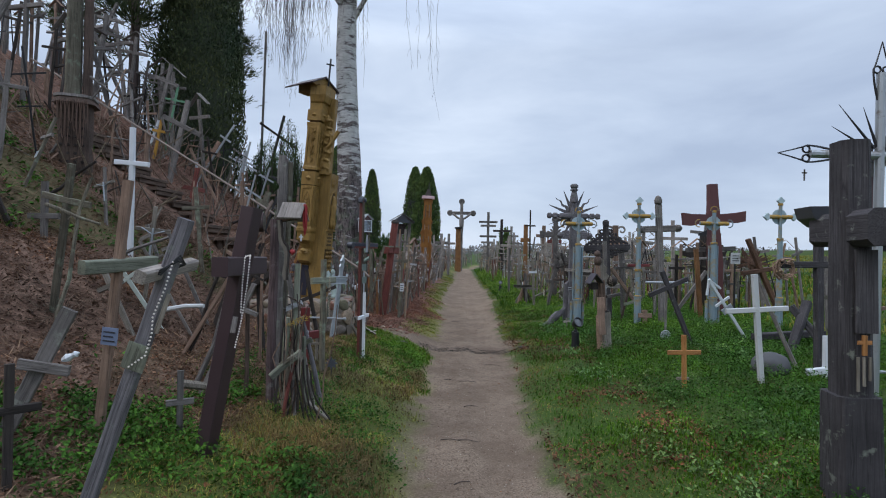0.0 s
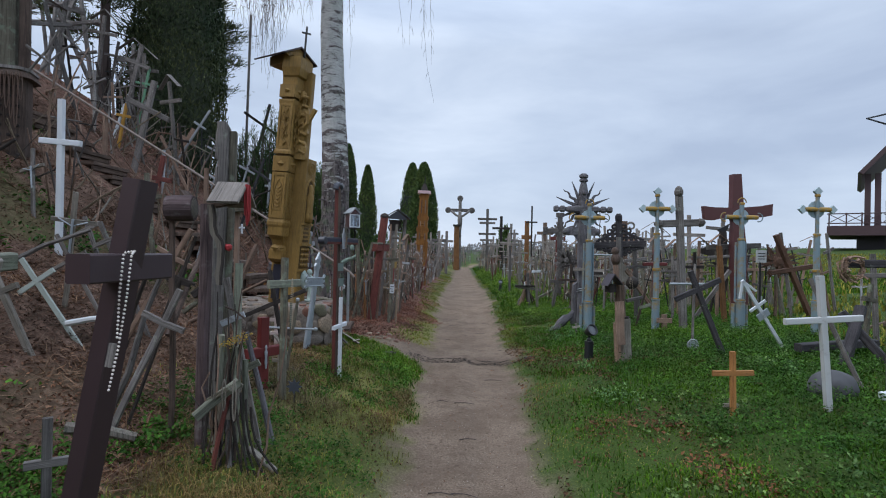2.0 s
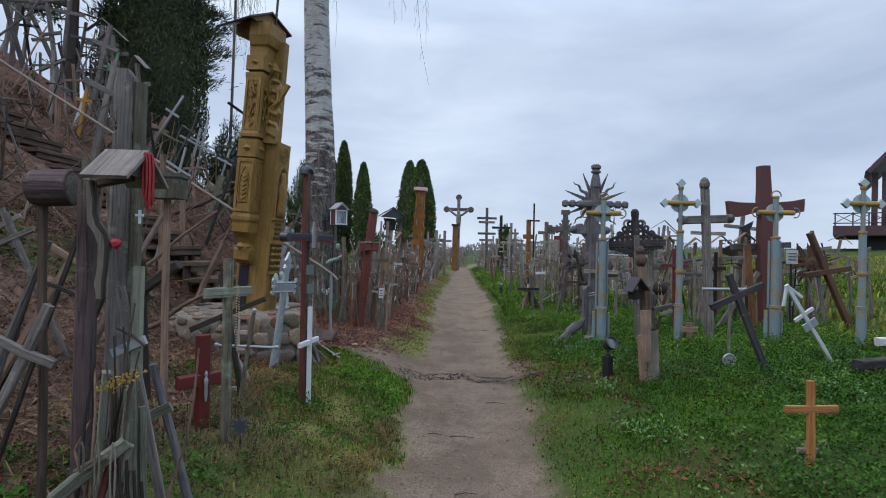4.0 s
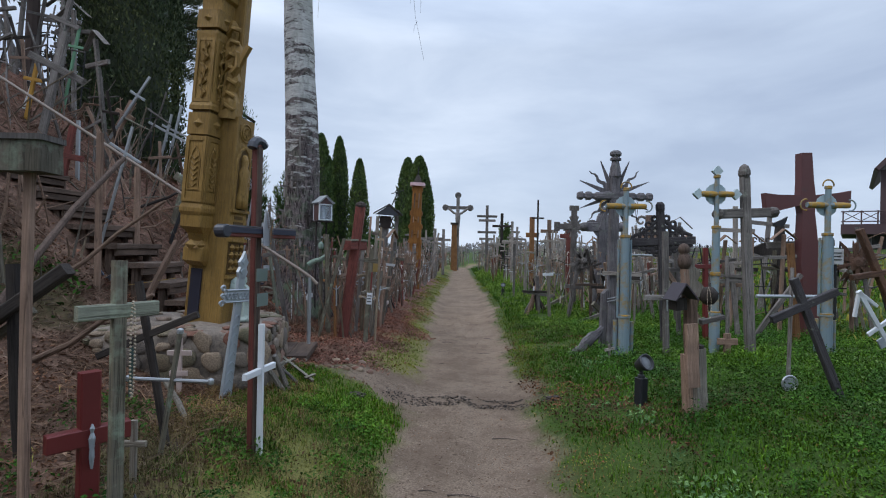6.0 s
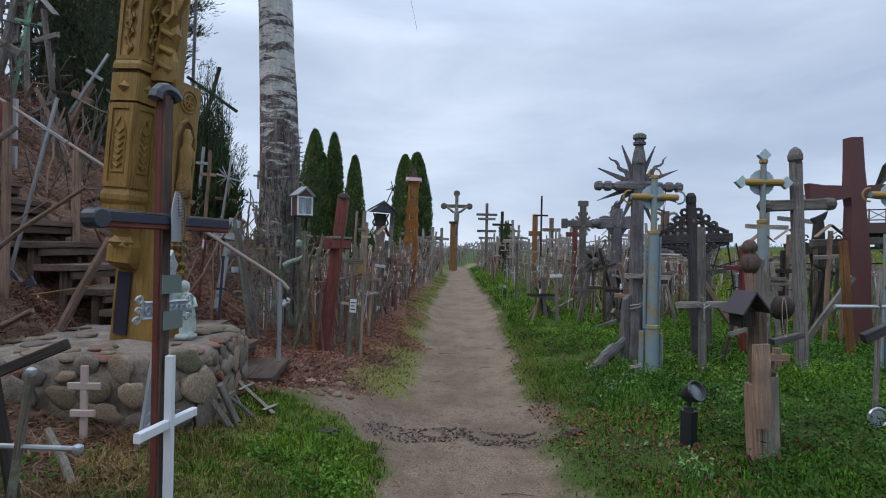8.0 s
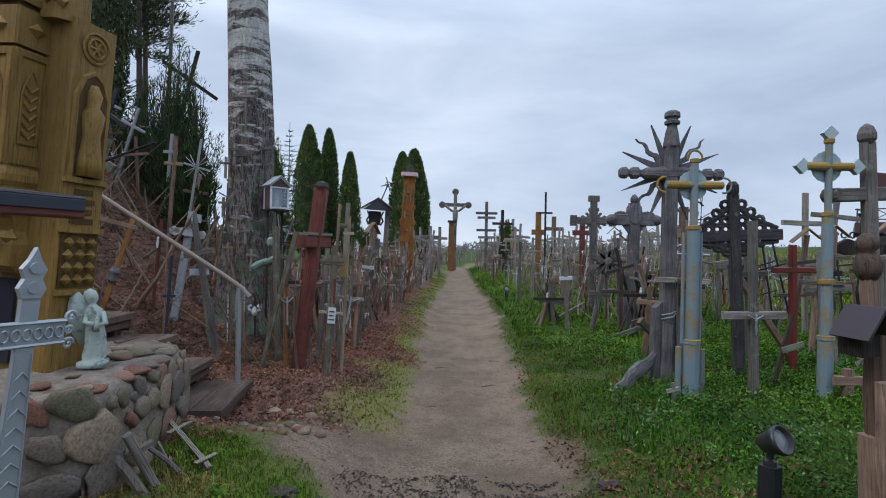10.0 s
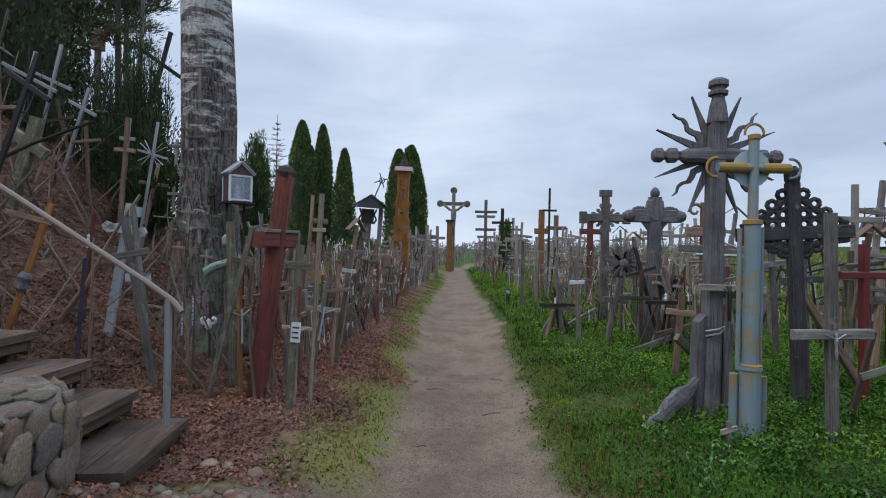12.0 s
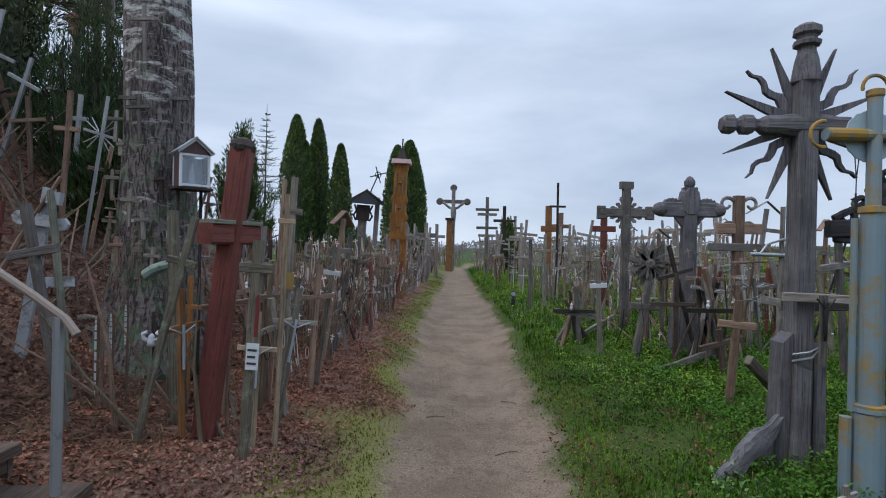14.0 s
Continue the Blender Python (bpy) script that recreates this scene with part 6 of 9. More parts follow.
cross(-1.50, 10.6, 1.40, 1.12, 0.18, 0.042, MOSSY, "leaning lichen-covered branch cross", group=MOUND, lean=13, wob=0.02)
cross(-1.12, 11.4, 1.40, 1.1, 0.22, 0.05, GREY, "grey stick cross in the thicket", group=MOUND, lean=4)
cross(-0.82, 12.4, 1.30, 1.05, 0.16, 0.045, PALE, "peeling white-green lath cross", group=MOUND, lean=7, arm_mat=OFFWHITE)
cross(-0.87, 13.3, 1.2, 0.95, 0.16, 0.045, PALE, "pale lath cross with a white figure", group=MOUND, lean=1)
cross(-1.6, 11.45, 0.94, 0.70, 0.17, 0.034, ORANGE, "small varnished orange cross", group=MOUND, lean=1)
cross(-1.46, 11, 1.43, 1.31, 0.01, 0.065, MOSSY, "mossy post under the birch", group=MOUND, lean=-2, name="wooden_post")
cross(-2.13, 11.66, 0.27, 0.18, 0.11, 0.03, GOLDEN, "tiny yellow wooden cross in the leaves", group=MOUND, name="tiny_cross", d=0.02)
cross(-3.66, 13.0, 1.62, 1.22, 0.26, 0.05, BROWN, "thin brown branch cross before the juniper", group=MOUND, lean=2, wob=0.02)
cross(-1.05, 11.7, 1.80, 1.6, 0.01, 0.032, BROWN, "thin red-brown pole behind the fence of crosses", group=MOUND, lean=3, name="wooden_post")
cross(-1.95, 10.62, 1.38, 1.08, 0.30, 0.055, GREY, "grey grave cross with a worn metal figure", group=MOUND, lean=-11)
c12 = cross(-3.15, 10.62, 1.97 - gz(-3.15, 10.62), 1.0, 0.01, 0.048, ORANGE, "orange slat cross with a grey rag, leaning over the slope", group=MOUND, lean=18, d=0.02)
facing_arm(c12, (-3.10, 10.545, 1.845), (-2.74, 10.545, 1.755), 0.018, 0.040, BROWN)
part("rag", loft(bmesh.new(), [ringn(r, h, 9, 0.0, -0.01, r * 0.7) for r, h in ((0.030, 0.40), (0.052, 0.43), (0.044, 0.48), (0.058, 0.52), (0.034, 0.56))]), LILAC, c12)
star = cross(-3.53, 13.15, 1.72, 1.30, 0.40, 0.030, STEEL, "steel tube cross with thin rays", group=MOUND, lean=8, slope=8, d=0.03)
for a in (35, 55, 125, 145, 215, 235, 305, 325):
    part("ray", tube([(0.03 * math.cos(radians(a)), -0.03, 1.30 + 0.03 * math.sin(radians(a))), (0.2 * math.cos(radians(a)), -0.03, 1.30 + 0.2 * math.sin(radians(a)))], 0.006, 5), STEEL, star)
cross(-3.62, 9, 1.65, 1.35, 0.4, 0.028, STEEL, "slender steel cross tilted on the slope", group=MOUND, lean=14, slope=18)
cross(-3.9, 11.2, 1.75, 1.45, 0.5, 0.045, IRON, "black iron cross above the steps", group=MOUND, lean=18, slope=16)
cross(-6.3, 18, 6.50, 3.50, 0.01, 0.07, GREY, "very tall thin grey pole with a carved tip", group=MOUND, name="tall_pole", lean=1)
cross(-6.2, 17.5, 3.50, 2.80, 1.5, 0.08, DARK, "dark pole cross against the sky", group=MOUND, lean=14, slope=20)


def ornate_post():
    """The stout pierced shrine post with a moulded band."""
    x, y = -5.6, 8.0
    root = thing("pierced_shrine_post", pose(x, y, gz(x, y) - 0.1, 0, 0, 20), "stout brown shrine post pierced with rows of holes", "shrine", MOUND)
    part("base", bar(0.40, 0.38, -0.3, 1.05, 2, c=0.2), UMBER, root)
    part("band", bar(0.56, 0.54, 1.00, 1.09, 1, 0.0, 0.86, c=0.2), UMBER, root)
    part("cornice", bar(0.52, 0.50, 1.09, 1.13, 1, c=0.2), GREY, root)
    part("shaft", bar(0.20, 0.19, 1.12, 3.9, 4, 0.012, 0.85, c=0.2, x=-0.05), MOSSY, root)
    part("side_shaft", bar(0.12, 0.12, 1.12, 3.6, 4, 0.012, 0.85, c=0.2, x=0.14), UMBER, root)
    for i in range(9):
        for k in range(4):
            part("hole", lathe([(0.024, -0.01), (0.021, 0.012)], 8), DARK, root, at=pose(-0.14 + 0.093 * k, -0.192, -0.12 + 0.125 * i, 90, 0, 0))
    for i in range(9):
        part("bead_string", tube(hanging((-0.19 + 0.048 * i, -0.27, 1.04), 0.35 + 0.12 * (i % 4), 0.02), 0.006, 4), plain("bead_brown", (0.12, 0.07, 0.05)), root)
    part("crossbeam", bar(0.14, 0.12, -0.5, 0.5), DARK, root, at=pose(0, 0, 3.1, 0, 90, 0))


ornate_post()


def lantern_box():
    """The glazed white box shrine fixed by the birch."""
    root = thing("lantern_shrine", pose(-1.75, 11.78, 0.86, 0, 0, 40) @ Matrix.Scale(0.74, 4), "small glazed white box shrine with brown sides, by the birch", "shrine", "")
    brown = plain("gable_brown", (0.085, 0.045, 0.045))
    for dx in (-0.12, 0.12):
        part("leg", bar(0.03, 0.03, -0.5, 1.6, x=dx, y=0.05), DARK, root)
    part("floor_board", block(-0.20, 0.20, -0.15, 0.15, 1.585, 1.61), DARK, root)
    for dx in (-0.145, 0.145):
        for dy in (-0.13, 0.13):
            part("corner_post", bar(0.028, 0.028, 1.61, 1.97, x=dx, y=dy), WHITE, root)
    for pz in (1.63, 1.96):
        part("frame_rail", bar(0.026, 0.026, -0.145, 0.145), WHITE, root, at=pose(0, -0.13, pz, 0, 90, 0))
    glass, t, b = material("shrine_glass")
    b.inputs["Base Color"].default_value = (0.75, 0.82, 0.88, 1)
    b.inputs["Roughness"].default_value = 0.08
    b.inputs["Transmission Weight"].default_value = 0.9
    pane = part("pane", block(-0.13, 0.13, -0.002, 0.002, 1.64, 1.95, c=0.3), glass, root, at=pose(0, -0.13, 0))
    pane.visible_shadow = False
    for dx in (-0.145, 0.145):
        part("side_board", block(dx - 0.006, dx + 0.006, -0.115, 0.115, 1.62, 1.96, c=0.02), brown, root)
    part("back_board", block(-0.13, 0.13, 0.115, 0.125, 1.62, 1.96, c=0.02), plain("pale_blue_board", (0.45, 0.52, 0.60)), root)
    part("small_statue", lathe([(0.05, 1.62), (0.045, 1.68), (0.035, 1.76), (0.04, 1.80), (0.02, 1.83), (0.025, 1.86), (0.008, 1.89)], 10), WHITE, root, smooth=True)
    part("gable", slab([(-0.15, 1.97), (0.15, 1.97), (0.0, 2.12)], 0.02, y=-0.13), brown, root)
    part("gable_cross", bar(0.012, 0.01, 2.0, 2.08, y=-0.148), plain("gable_mark", (0.16, 0.05, 0.05)), root)
    for side in (-1, 1):
        part("roof_sheet", block(-0.008, 0.008, -0.19, 0.16, -0.01, 0.25), plain("roof_grey", (0.30, 0.32, 0.34)), root, at=pose(0, 0, 2.15, 0, 180 - side * 50, 0))
        part("barge_board", block(-0.014, 0.014, -0.165, -0.145, -0.005, 0.235), WHITE, root, at=pose(0, 0, 2.135, 0, 180 - side * 50, 0))


lantern_box()


def angel():
    """A small plaster statue with robe folds and wings, one plain mesh."""
    bm = bmesh.new()
    prof = [(0.075, 0.0), (0.078, 0.03), (0.05, 0.04), (0.052, 0.07), (0.046, 0.12), (0.043, 0.18), (0.040, 0.24), (0.046, 0.29), (0.044, 0.325), (0.022, 0.35), (0.018, 0.36), (0.032, 0.38), (0.036, 0.405), (0.028, 0.43), (0.004, 0.445)]
    rings = []
    for r, h in prof:
        ring = []
        for k in range(28):
            a = math.tau * k / 28
            q = r * (1 + (0.20 * math.sin(6 * a + 10 * h) + 0.08 * math.sin(3 * a + 20 * h)) * (0.05 < h < 0.33))
            ring.append(Vector((q * math.cos(a) + 0.018 * math.sin(h * 9), 0.8 * q * math.sin(a), h)))
        rings.append(ring)
    loft(bm, rings)
    slab([(-0.01, 0.16), (-0.06, 0.12), (-0.105, 0.20), (-0.125, 0.30), (-0.115, 0.39), (-0.07, 0.425), (-0.02, 0.36)], 0.022, bm, 0.045)
    slab([(-0.02, 0.20), (-0.06, 0.21), (-0.08, 0.29), (-0.06, 0.36), (-0.02, 0.33)], 0.018, bm, 0.028)
    tube([(0.05, -0.005, 0.31), (0.068, -0.045, 0.25), (0.03, -0.065, 0.245)], 0.014, 7, bm)
    tube([(-0.025, -0.005, 0.31), (-0.03, -0.05, 0.26), (0.015, -0.065, 0.25)], 0.014, 7, bm)
    tube([(0.025, -0.06, 0.21), (0.025, -0.07, 0.25), (0.028, -0.066, 0.29)], 0.017, 7, bm, r_end=0.006)
    plaster = paint("mossy_plaster", (0.37, 0.44, 0.40), (0.12, 0.15, 0.12), 0.5, 0.8, scale=16.0)
    root = part("angel_statue", bm, plaster, None, at=pose(-1.715, 8.305, 0.90, 0, 0, 28), smooth=True)
    tagged(root, "small pale green plaster statue standing on the plinth", "statue")


angel()


def orange_pillar():
    """A tall amber pillar: two legs, a carved body between mouldings, a thin pale roof and a dark spire."""
    x, y = -0.74, 20.9
    root = thing("orange_carved_pillar", pose(x, y, gz(x, y), 0, 2, 0), "tall amber carved twin-leg pillar under a thin pink roof", "pillar", "")
    for s in (-1, 1):
        part("leg", bar(0.17, 0.24, -0.1, 1.55, 3, 0.006, x=s * 0.145), AMBER, root)
        part("leg_block", bar(0.20, 0.27, 0.62, 0.74, 1, x=s * 0.145), AMBER, root)
    bm = bmesh.new()
    loft(bm, [ring8(s, 0.3, h, 0.08) for s, h in ((0.46, 1.5), (0.46, 1.62), (0.40, 1.66), (0.40, 1.98), (0.47, 2.02), (0.47, 2.12), (0.36, 2.18), (0.35, 2.42), (0.42, 2.46), (0.42, 2.56), (0.33, 2.62), (0.31, 3.24), (0.36, 3.28), (0.36, 3.36), (0.28, 3.42))])
    part("shaft", bm, AMBER, root)
    for h0, h1, w2 in ((1.70, 1.95, 0.10), (2.20, 2.40, 0.08), (2.68, 3.18, 0.07)):
        for dx in (-w2, w2):
            part("groove", bar(0.035, 0.03, h0, h1, x=dx, y=-0.15), BROWN, root)
        part("relief", lathe([(0.055, 0), (0.03, 0.03), (0.001, 0.04)], 4), AMBER, root, at=pose(0, -0.15, (h0 + h1) / 2, 90, 0, 0))
    part("roof", bar(0.50, 0.5, 3.42, 3.53, 1, taper=0.96), plain("roof_pink", (0.62, 0.42, 0.44)), root)
    part("roof_cap", bar(0.28, 0.28, 3.53, 3.80, 2, taper=0.35), DARK, root)
    part("spike", bar(0.035, 0.035, 3.75, 4.08), IRON, root)


AMBER = wood("amber_oak", (0.18, 0.070, 0.014), (0.40, 0.175, 0.042), rough=0.6, vary=0.05)
orange_pillar()


def hipped_shrine():
    """A post shrine with a tilted black tin gable, a pierced box and an iron cross with a ring."""
    x, y = -2.06, 23.5
    root = thing("bell_roof_shrine", pose(x, y, gz(x, y), 0, 3, 10), "post shrine with a tilted black tin gable and iron cross", "shrine", "")
    part("post", bar(0.26, 0.24, -0.1, 2.05), GREY, root)
    part("post", bar(0.14, 0.14, 1.2, 2.75, x=0.42), GREY, root)
    tin = plain("gable_black", (0.045, 0.05, 0.062), 0.4)
    part("box", bar(0.40, 0.34, 2.02, 2.48, c=0.05), DARK, root)
    for s in (-1, 1):
        part("scroll", tube([(s * 0.20, -0.18, 2.0), (s * 0.28, -0.18, 2.15), (s * 0.20, -0.18, 2.3), (s * 0.27, -0.18, 2.48)], 0.03, 6), DARK, root)
        part("roof_sheet", block(-0.015, 0.015, -0.42, 0.36, -0.02, 0.66), tin, root, at=pose(0.06, 0, 2.92, 0, 180 - s * 56, 0))
    part("gable", slab([(-0.44, 2.5), (0.50, 2.5), (0.06, 2.88)], 0.04, y=-0.34), tin, root)
    part("spike", tube([(0.15, 0, 2.8), (0.38, 0, 3.45)], 0.02, 6), IRON, root)
    for a in (20, 110):
        u, v = math.cos(radians(a)) * 0.26, math.sin(radians(a)) * 0.26
        part("iron_arm", tube([(0.38 - u, 0, 3.45 - v), (0.38 + u, 0, 3.45 + v)], 0.018, 5), IRON, root)
    part("iron_ring", tube([(0.38 + 0.09 * math.cos(t / 10 * math.tau), 0, 3.45 + 0.09 * math.sin(t / 10 * math.tau)) for t in range(11)], 0.016, 5), IRON, root)


hipped_shrine()


def far_crucifix():
    x, y = 1.55, 45.7
    root = thing("tall_crucifix", pose(x, y, gz(x, y)), "very tall grey timber crucifix with rounded trefoil ends", "cross", "")
    part("post", bar(0.26, 0.24, -0.2, 5.9), GREY, root)
    part("crossbeam", bar(0.26, 0.22, -0.95, 0.95), GREY, root, at=pose(0, 0, 5.0, 0, 90, 0))
    for px, pz in ((-1.0, 5.0), (1.0, 5.0), (0, 6.0)):
        part("end_knob", lathe([(0.2, -0.1), (0.26, 0), (0.2, 0.1)], 12), GREY, root, at=pose(px, 0, pz, 90, 0, 0))
    bm = bmesh.new()
    tube([(-0.8, -0.2, 4.95), (-0.3, -0.22, 4.55), (0, -0.25, 4.45), (0.3, -0.22, 4.55), (0.8, -0.2, 4.95)], 0.09, 6, bm)
    lathe([(0.08, 2.7), (0.14, 3.4), (0.2, 4.1), (0.2, 4.5), (0.1, 4.6), (0.14, 4.75), (0.06, 4.9)], 10, bm, 0, -0.25)
    part("figure", bm, GREY, root, "plain carved grey shape", smooth=True)
    x, y = 1.25, 44.0
    root = thing("orange_carved_pillar", pose(x, y, gz(x, y)), "slim orange carved pillar before a tall crucifix", "pillar", "")
    part("shaft", bar(0.5, 0.4, -0.1, 3.6, 4, 0.02, 0.75), RUSSET, root)
    part("roof", bar(0.6, 0.5, 3.55, 3.7), DARK, root)


far_crucifix()


def viewing_house():
    """The dark timber house with a railed deck, beyond the field of crosses."""
    x, y = 36.3, 48.6
    z = 1.45
    root = thing("timber_house", pose(x, y, z, 0, 0, -38) @ Matrix.Scale(1.55, 4), "dark red-brown timber house with a railed deck under a steep roof", "house", "")
    trim = plain("house_maroon", (0.055, 0.028, 0.032), 0.6)
    wall = plain("house_dark", (0.03, 0.025, 0.028), 0.7)
    part("base_wall", block(0.6, 9, 0.5, 8, -0.3, 1.4, c=0.01), wall, root)
    part("deck_edge", block(-0.8, 9.4, -0.6, 8.2, 1.4, 1.95, c=0.01), trim, root)
    part("upper_wall", block(2.8, 9, 1.2, 8, 1.95, 4.6, c=0.01), wall, root)
    for px in (0.9, 1.35):
        part("porch_post", block(px, px + 0.28, -0.2, 0.1, 1.95, 4.9), trim, root)
    for px in (-0.7, 0.1, 0.8, 1.6):
        part("rail_post", bar(0.07, 0.07, 1.95, 2.7, x=px, y=-0.5), trim, root)
    for pz in (2.1, 2.65):
        part("rail", bar(0.06, 0.06, -0.8, 6), trim, root, at=pose(0, -0.5, pz, 0, 90, 0))
    for k in range(4):
        for s in (-1, 1):
            part("rail_brace", bar(0.04, 0.04, -0.42, 0.42), trim, root, at=pose(-0.3 + 0.8 * k, -0.5, 2.38, 0, s * 58, 0))
    part("roof_slope", block(-0.5, 7.0, -1.0, 9, -0.12, 0.12, c=0.01), trim, root, at=pose(1.0, 0, 5.2, 0, -50, 0))
    part("window", block(3.2, 4.2, 1.14, 1.2, 2.6, 3.8, c=0.02), plain("window_dark", (0.05, 0.06, 0.08), 0.1), root)


viewing_house()


def many_armed_cross(x, y, h, arms, mat, label, w=0.16):
    """A tall far cross with several bars."""
    root = thing("many_armed_cross", pose(x, y, gz(x, y)), label, "cross", "tall far crosses")
    part("post", bar(w, w * 0.8, -0.2, h), mat, root)
    for z, l in arms:
        part("crossbeam", bar(w * 0.85, w * 0.7, -l / 2, l / 2), mat, root, at=pose(0, -0.03, z, 0, 90, 0))
    return root


many_armed_cross(2.95, 34.8, 4.1, ((3.45, 1.2), (3.2, 1.0), (2.5, 1.1), (2.1, 0.9)), GREY, "tall pale grey cross with several arms")
many_armed_cross(3.75, 34.0, 3.5, ((2.75, 1.1),), DARK, "tall dark grey cross beyond the path's bend")
many_armed_cross(4.9, 38.0, 3.2, ((2.5, 1.0), (2.0, 0.8)), GREY, "tall double-armed grey cross in the far field")
many_armed_cross(5.9, 31.0, 2.9, ((2.3, 0.9),), BROWN, "brown timber cross in the far field", 0.2)
many_armed_cross(0.35, 33.0, 2.6, ((2.0, 0.8),), GREY, "grey timber cross on the mound side of the path")
many_armed_cross(-0.1, 29.0, 2.4, ((1.9, 0.8),), GREY, "grey timber cross beyond the orange pillar")
# single crosses on the steep part of the mound
cross(-5.68, 10.9, 1.72, 1.18, 0.88, 0.10, GREY, "large grey timber cross leaning on the mound", group=MOUND, lean=12, slope=14)
cross(-6.7, 11.9, 0.75, 0.50, 0.25, 0.05, WHITE, "white lath cross high on the mound", group=MOUND, lean=18)
cross(-6.35, 11.5, 0.91, 0.66, 0.3, 0.055, plain("yellow_stain", (0.42, 0.22, 0.03), 0.6), "yellow stained cross high on the mound", group=MOUND, lean=10)
cross(-6.05, 13, 1.05, 0.75, 0.36, 0.11, BROWN, "leaning brown log cross before the thuja", group=MOUND, lean=28)
cross(-5.9, 12.6, 1.63, 1.23, 0.3, 0.045, STEEL, "thin steel cross leaning before the thuja", group=MOUND, lean=32)
cross(-5.15, 10.95, 0.81, 0.76, 0.01, 0.05, STEEL, "short steel stake on the mound", group=MOUND, name="steel_stake")
cross(-5.04, 10.5, 0.73, 0.31, 0.45, 0.08, REDWOOD, "dark red cross beside the upper steps", group=MOUND, lean=10)
cross(-5.54, 14.1, 1.6, 1.05, 0.6, 0.045, STEEL, "steel tube cross beside the thuja", group=MOUND, lean=12, slope=12)
cross(-5.35, 13.4, 1.35, 1.0, 0.80, 0.045, STEEL, "broad steel tube cross on the mound", group=MOUND, lean=13, slope=14)
cross(-4.9, 13.7, 1.33, 1.03, 0.42, 0.045, STEEL, "steel tube cross before the juniper", group=MOUND, lean=16, slope=12)
cross(-4.3, 12.1, 0.99, 0.69, 0.44, 0.12, MOSSY, "squat mossy board cross on the mound", group=MOUND, lean=16, slope=18)
cross(-4.25, 14, 1.43, 1.13, 0.22, 0.05, STEEL, "steel cross with a yellow figure", group=MOUND, lean=4)
cross(-3.25, 8.5, 1.58, 1.51, 0.01, 0.055, BROWN, "brown rail post below the steps", group=MOUND, name="wooden_post")
cross(-4.13, 5.46, 0.61, 0.25, 0.32, 0.06, GREY, "low grey cross half-way up the slope", group=MOUND, name="small_cross")
cross(-2.79, 4.84, 0.73, 0.59, 0.24, 0.045, PALE, "pale cross lying back on the slope", group=MOUND, lean=-25, name="small_cross")
green = cross(-7, 13.2, 1.64, 1.29, 0.55, 0.05, plain("green_paint", (0.10, 0.24, 0.14), 0.5), "pale green metal cross beside the thuja", group=MOUND, lean=10)
cross(-7.3, 13.2, 1.99, 1.54, 0.6, 0.09, GREY, "tall grey cross before the thuja", group=MOUND, lean=12, slope=10)
for i, (sx, sy, sl, sa, st) in enumerate(((-3.4, 8.0, 1.25, 48, 14), (-4.8, 6.3, 0.75, 52, 5), (-3.7, 5.3, 0.95, 66, 10), (-3.05, 11.1, 1.3, 28, 6), (-2.5, 5.2, 1.0, 24, -10), (-2.1, 4.5, 1.25, 18, 4), (-2.75, 7.0, 1.0, 60, 0), (-4.6, 11.6, 1.5, 64, 8))):
    stick = part("leaning_pole", tube([(0, 0, -0.05), (0.03, 0.01, sl * 0.3), (-0.01, 0.02, sl * 0.6), (0.01, 0, sl)], 0.026, 7, r_end=0.014), (BROWN, DARK, GREY)[i % 3], None, at=pose(sx, sy, gz(sx, sy), -st, sa, 0))
    tagged(stick, "weathered pole leaning across the slope", "pole", "leaning poles")


# leaning dark sticks and fallen boards on the lower slope
cross(-1.99, 4.41, 1.02, 0.79, 0.28, 0.038, GREY, "split grey cross leaning hard over the leaves", group=MOUND, lean=24, wob=0.012)
cross(-1.99, 4.59, 1.34, 1.04, 0.20, 0.020, DARK, "thin dark branch cross leaning over the leaves", group=MOUND, lean=19, wob=0.02)
cross(-2.67, 6.23, 0.83, 0.61, 0.24, 0.05, DARK, "dark broken cross on the slope", group=MOUND, lean=18, wob=0.015)
cross(-2.5, 5.1, 1.34, 1.09, 0.30, 0.035, BROWN, "brown stick cross leaning on the slope", group=MOUND, lean=30, wob=0.015)
cross(-2.75, 6.2, 1.20, 1.00, 0.30, 0.04, GREY, "grey stick cross leaning on the slope", group=MOUND, lean=-24, wob=0.015)
for label, a, b, r, mat in (("pale weathered board lying in the weeds", (-1.98, 4.0, 0.62), (-1.66, 4.12, 0.53), 0.035, PALE),
                            ("white pipe end sticking out of the slope", (-2.42, 4.62, 1.10), (-2.05, 4.55, 1.15), 0.022, OFFWHITE),
                            ("pale peeled branch leaning in the weeds", (-1.54, 6.86, 0.36), (-1.78, 6.98, 0.66), 0.022, PALE),
                            ("pale broken branch leaning on the stone plinth", (-1.20, 8.0, 0.26), (-1.44, 7.94, 0.62), 0.028, PALE),
                            ("thin pale branch leaning on the stone plinth", (-1.08, 8.25, 0.24), (-1.42, 8.2, 0.55), 0.016, GREY)):
    mid = (Vector(a) + Vector(b)) / 2 + Vector((0.01, 0, 0.015))
    tagged(part("broken_branch", tube([a, mid, b], r, 7, r_end=r * 0.8), mat), label, "branch", "broken branches")


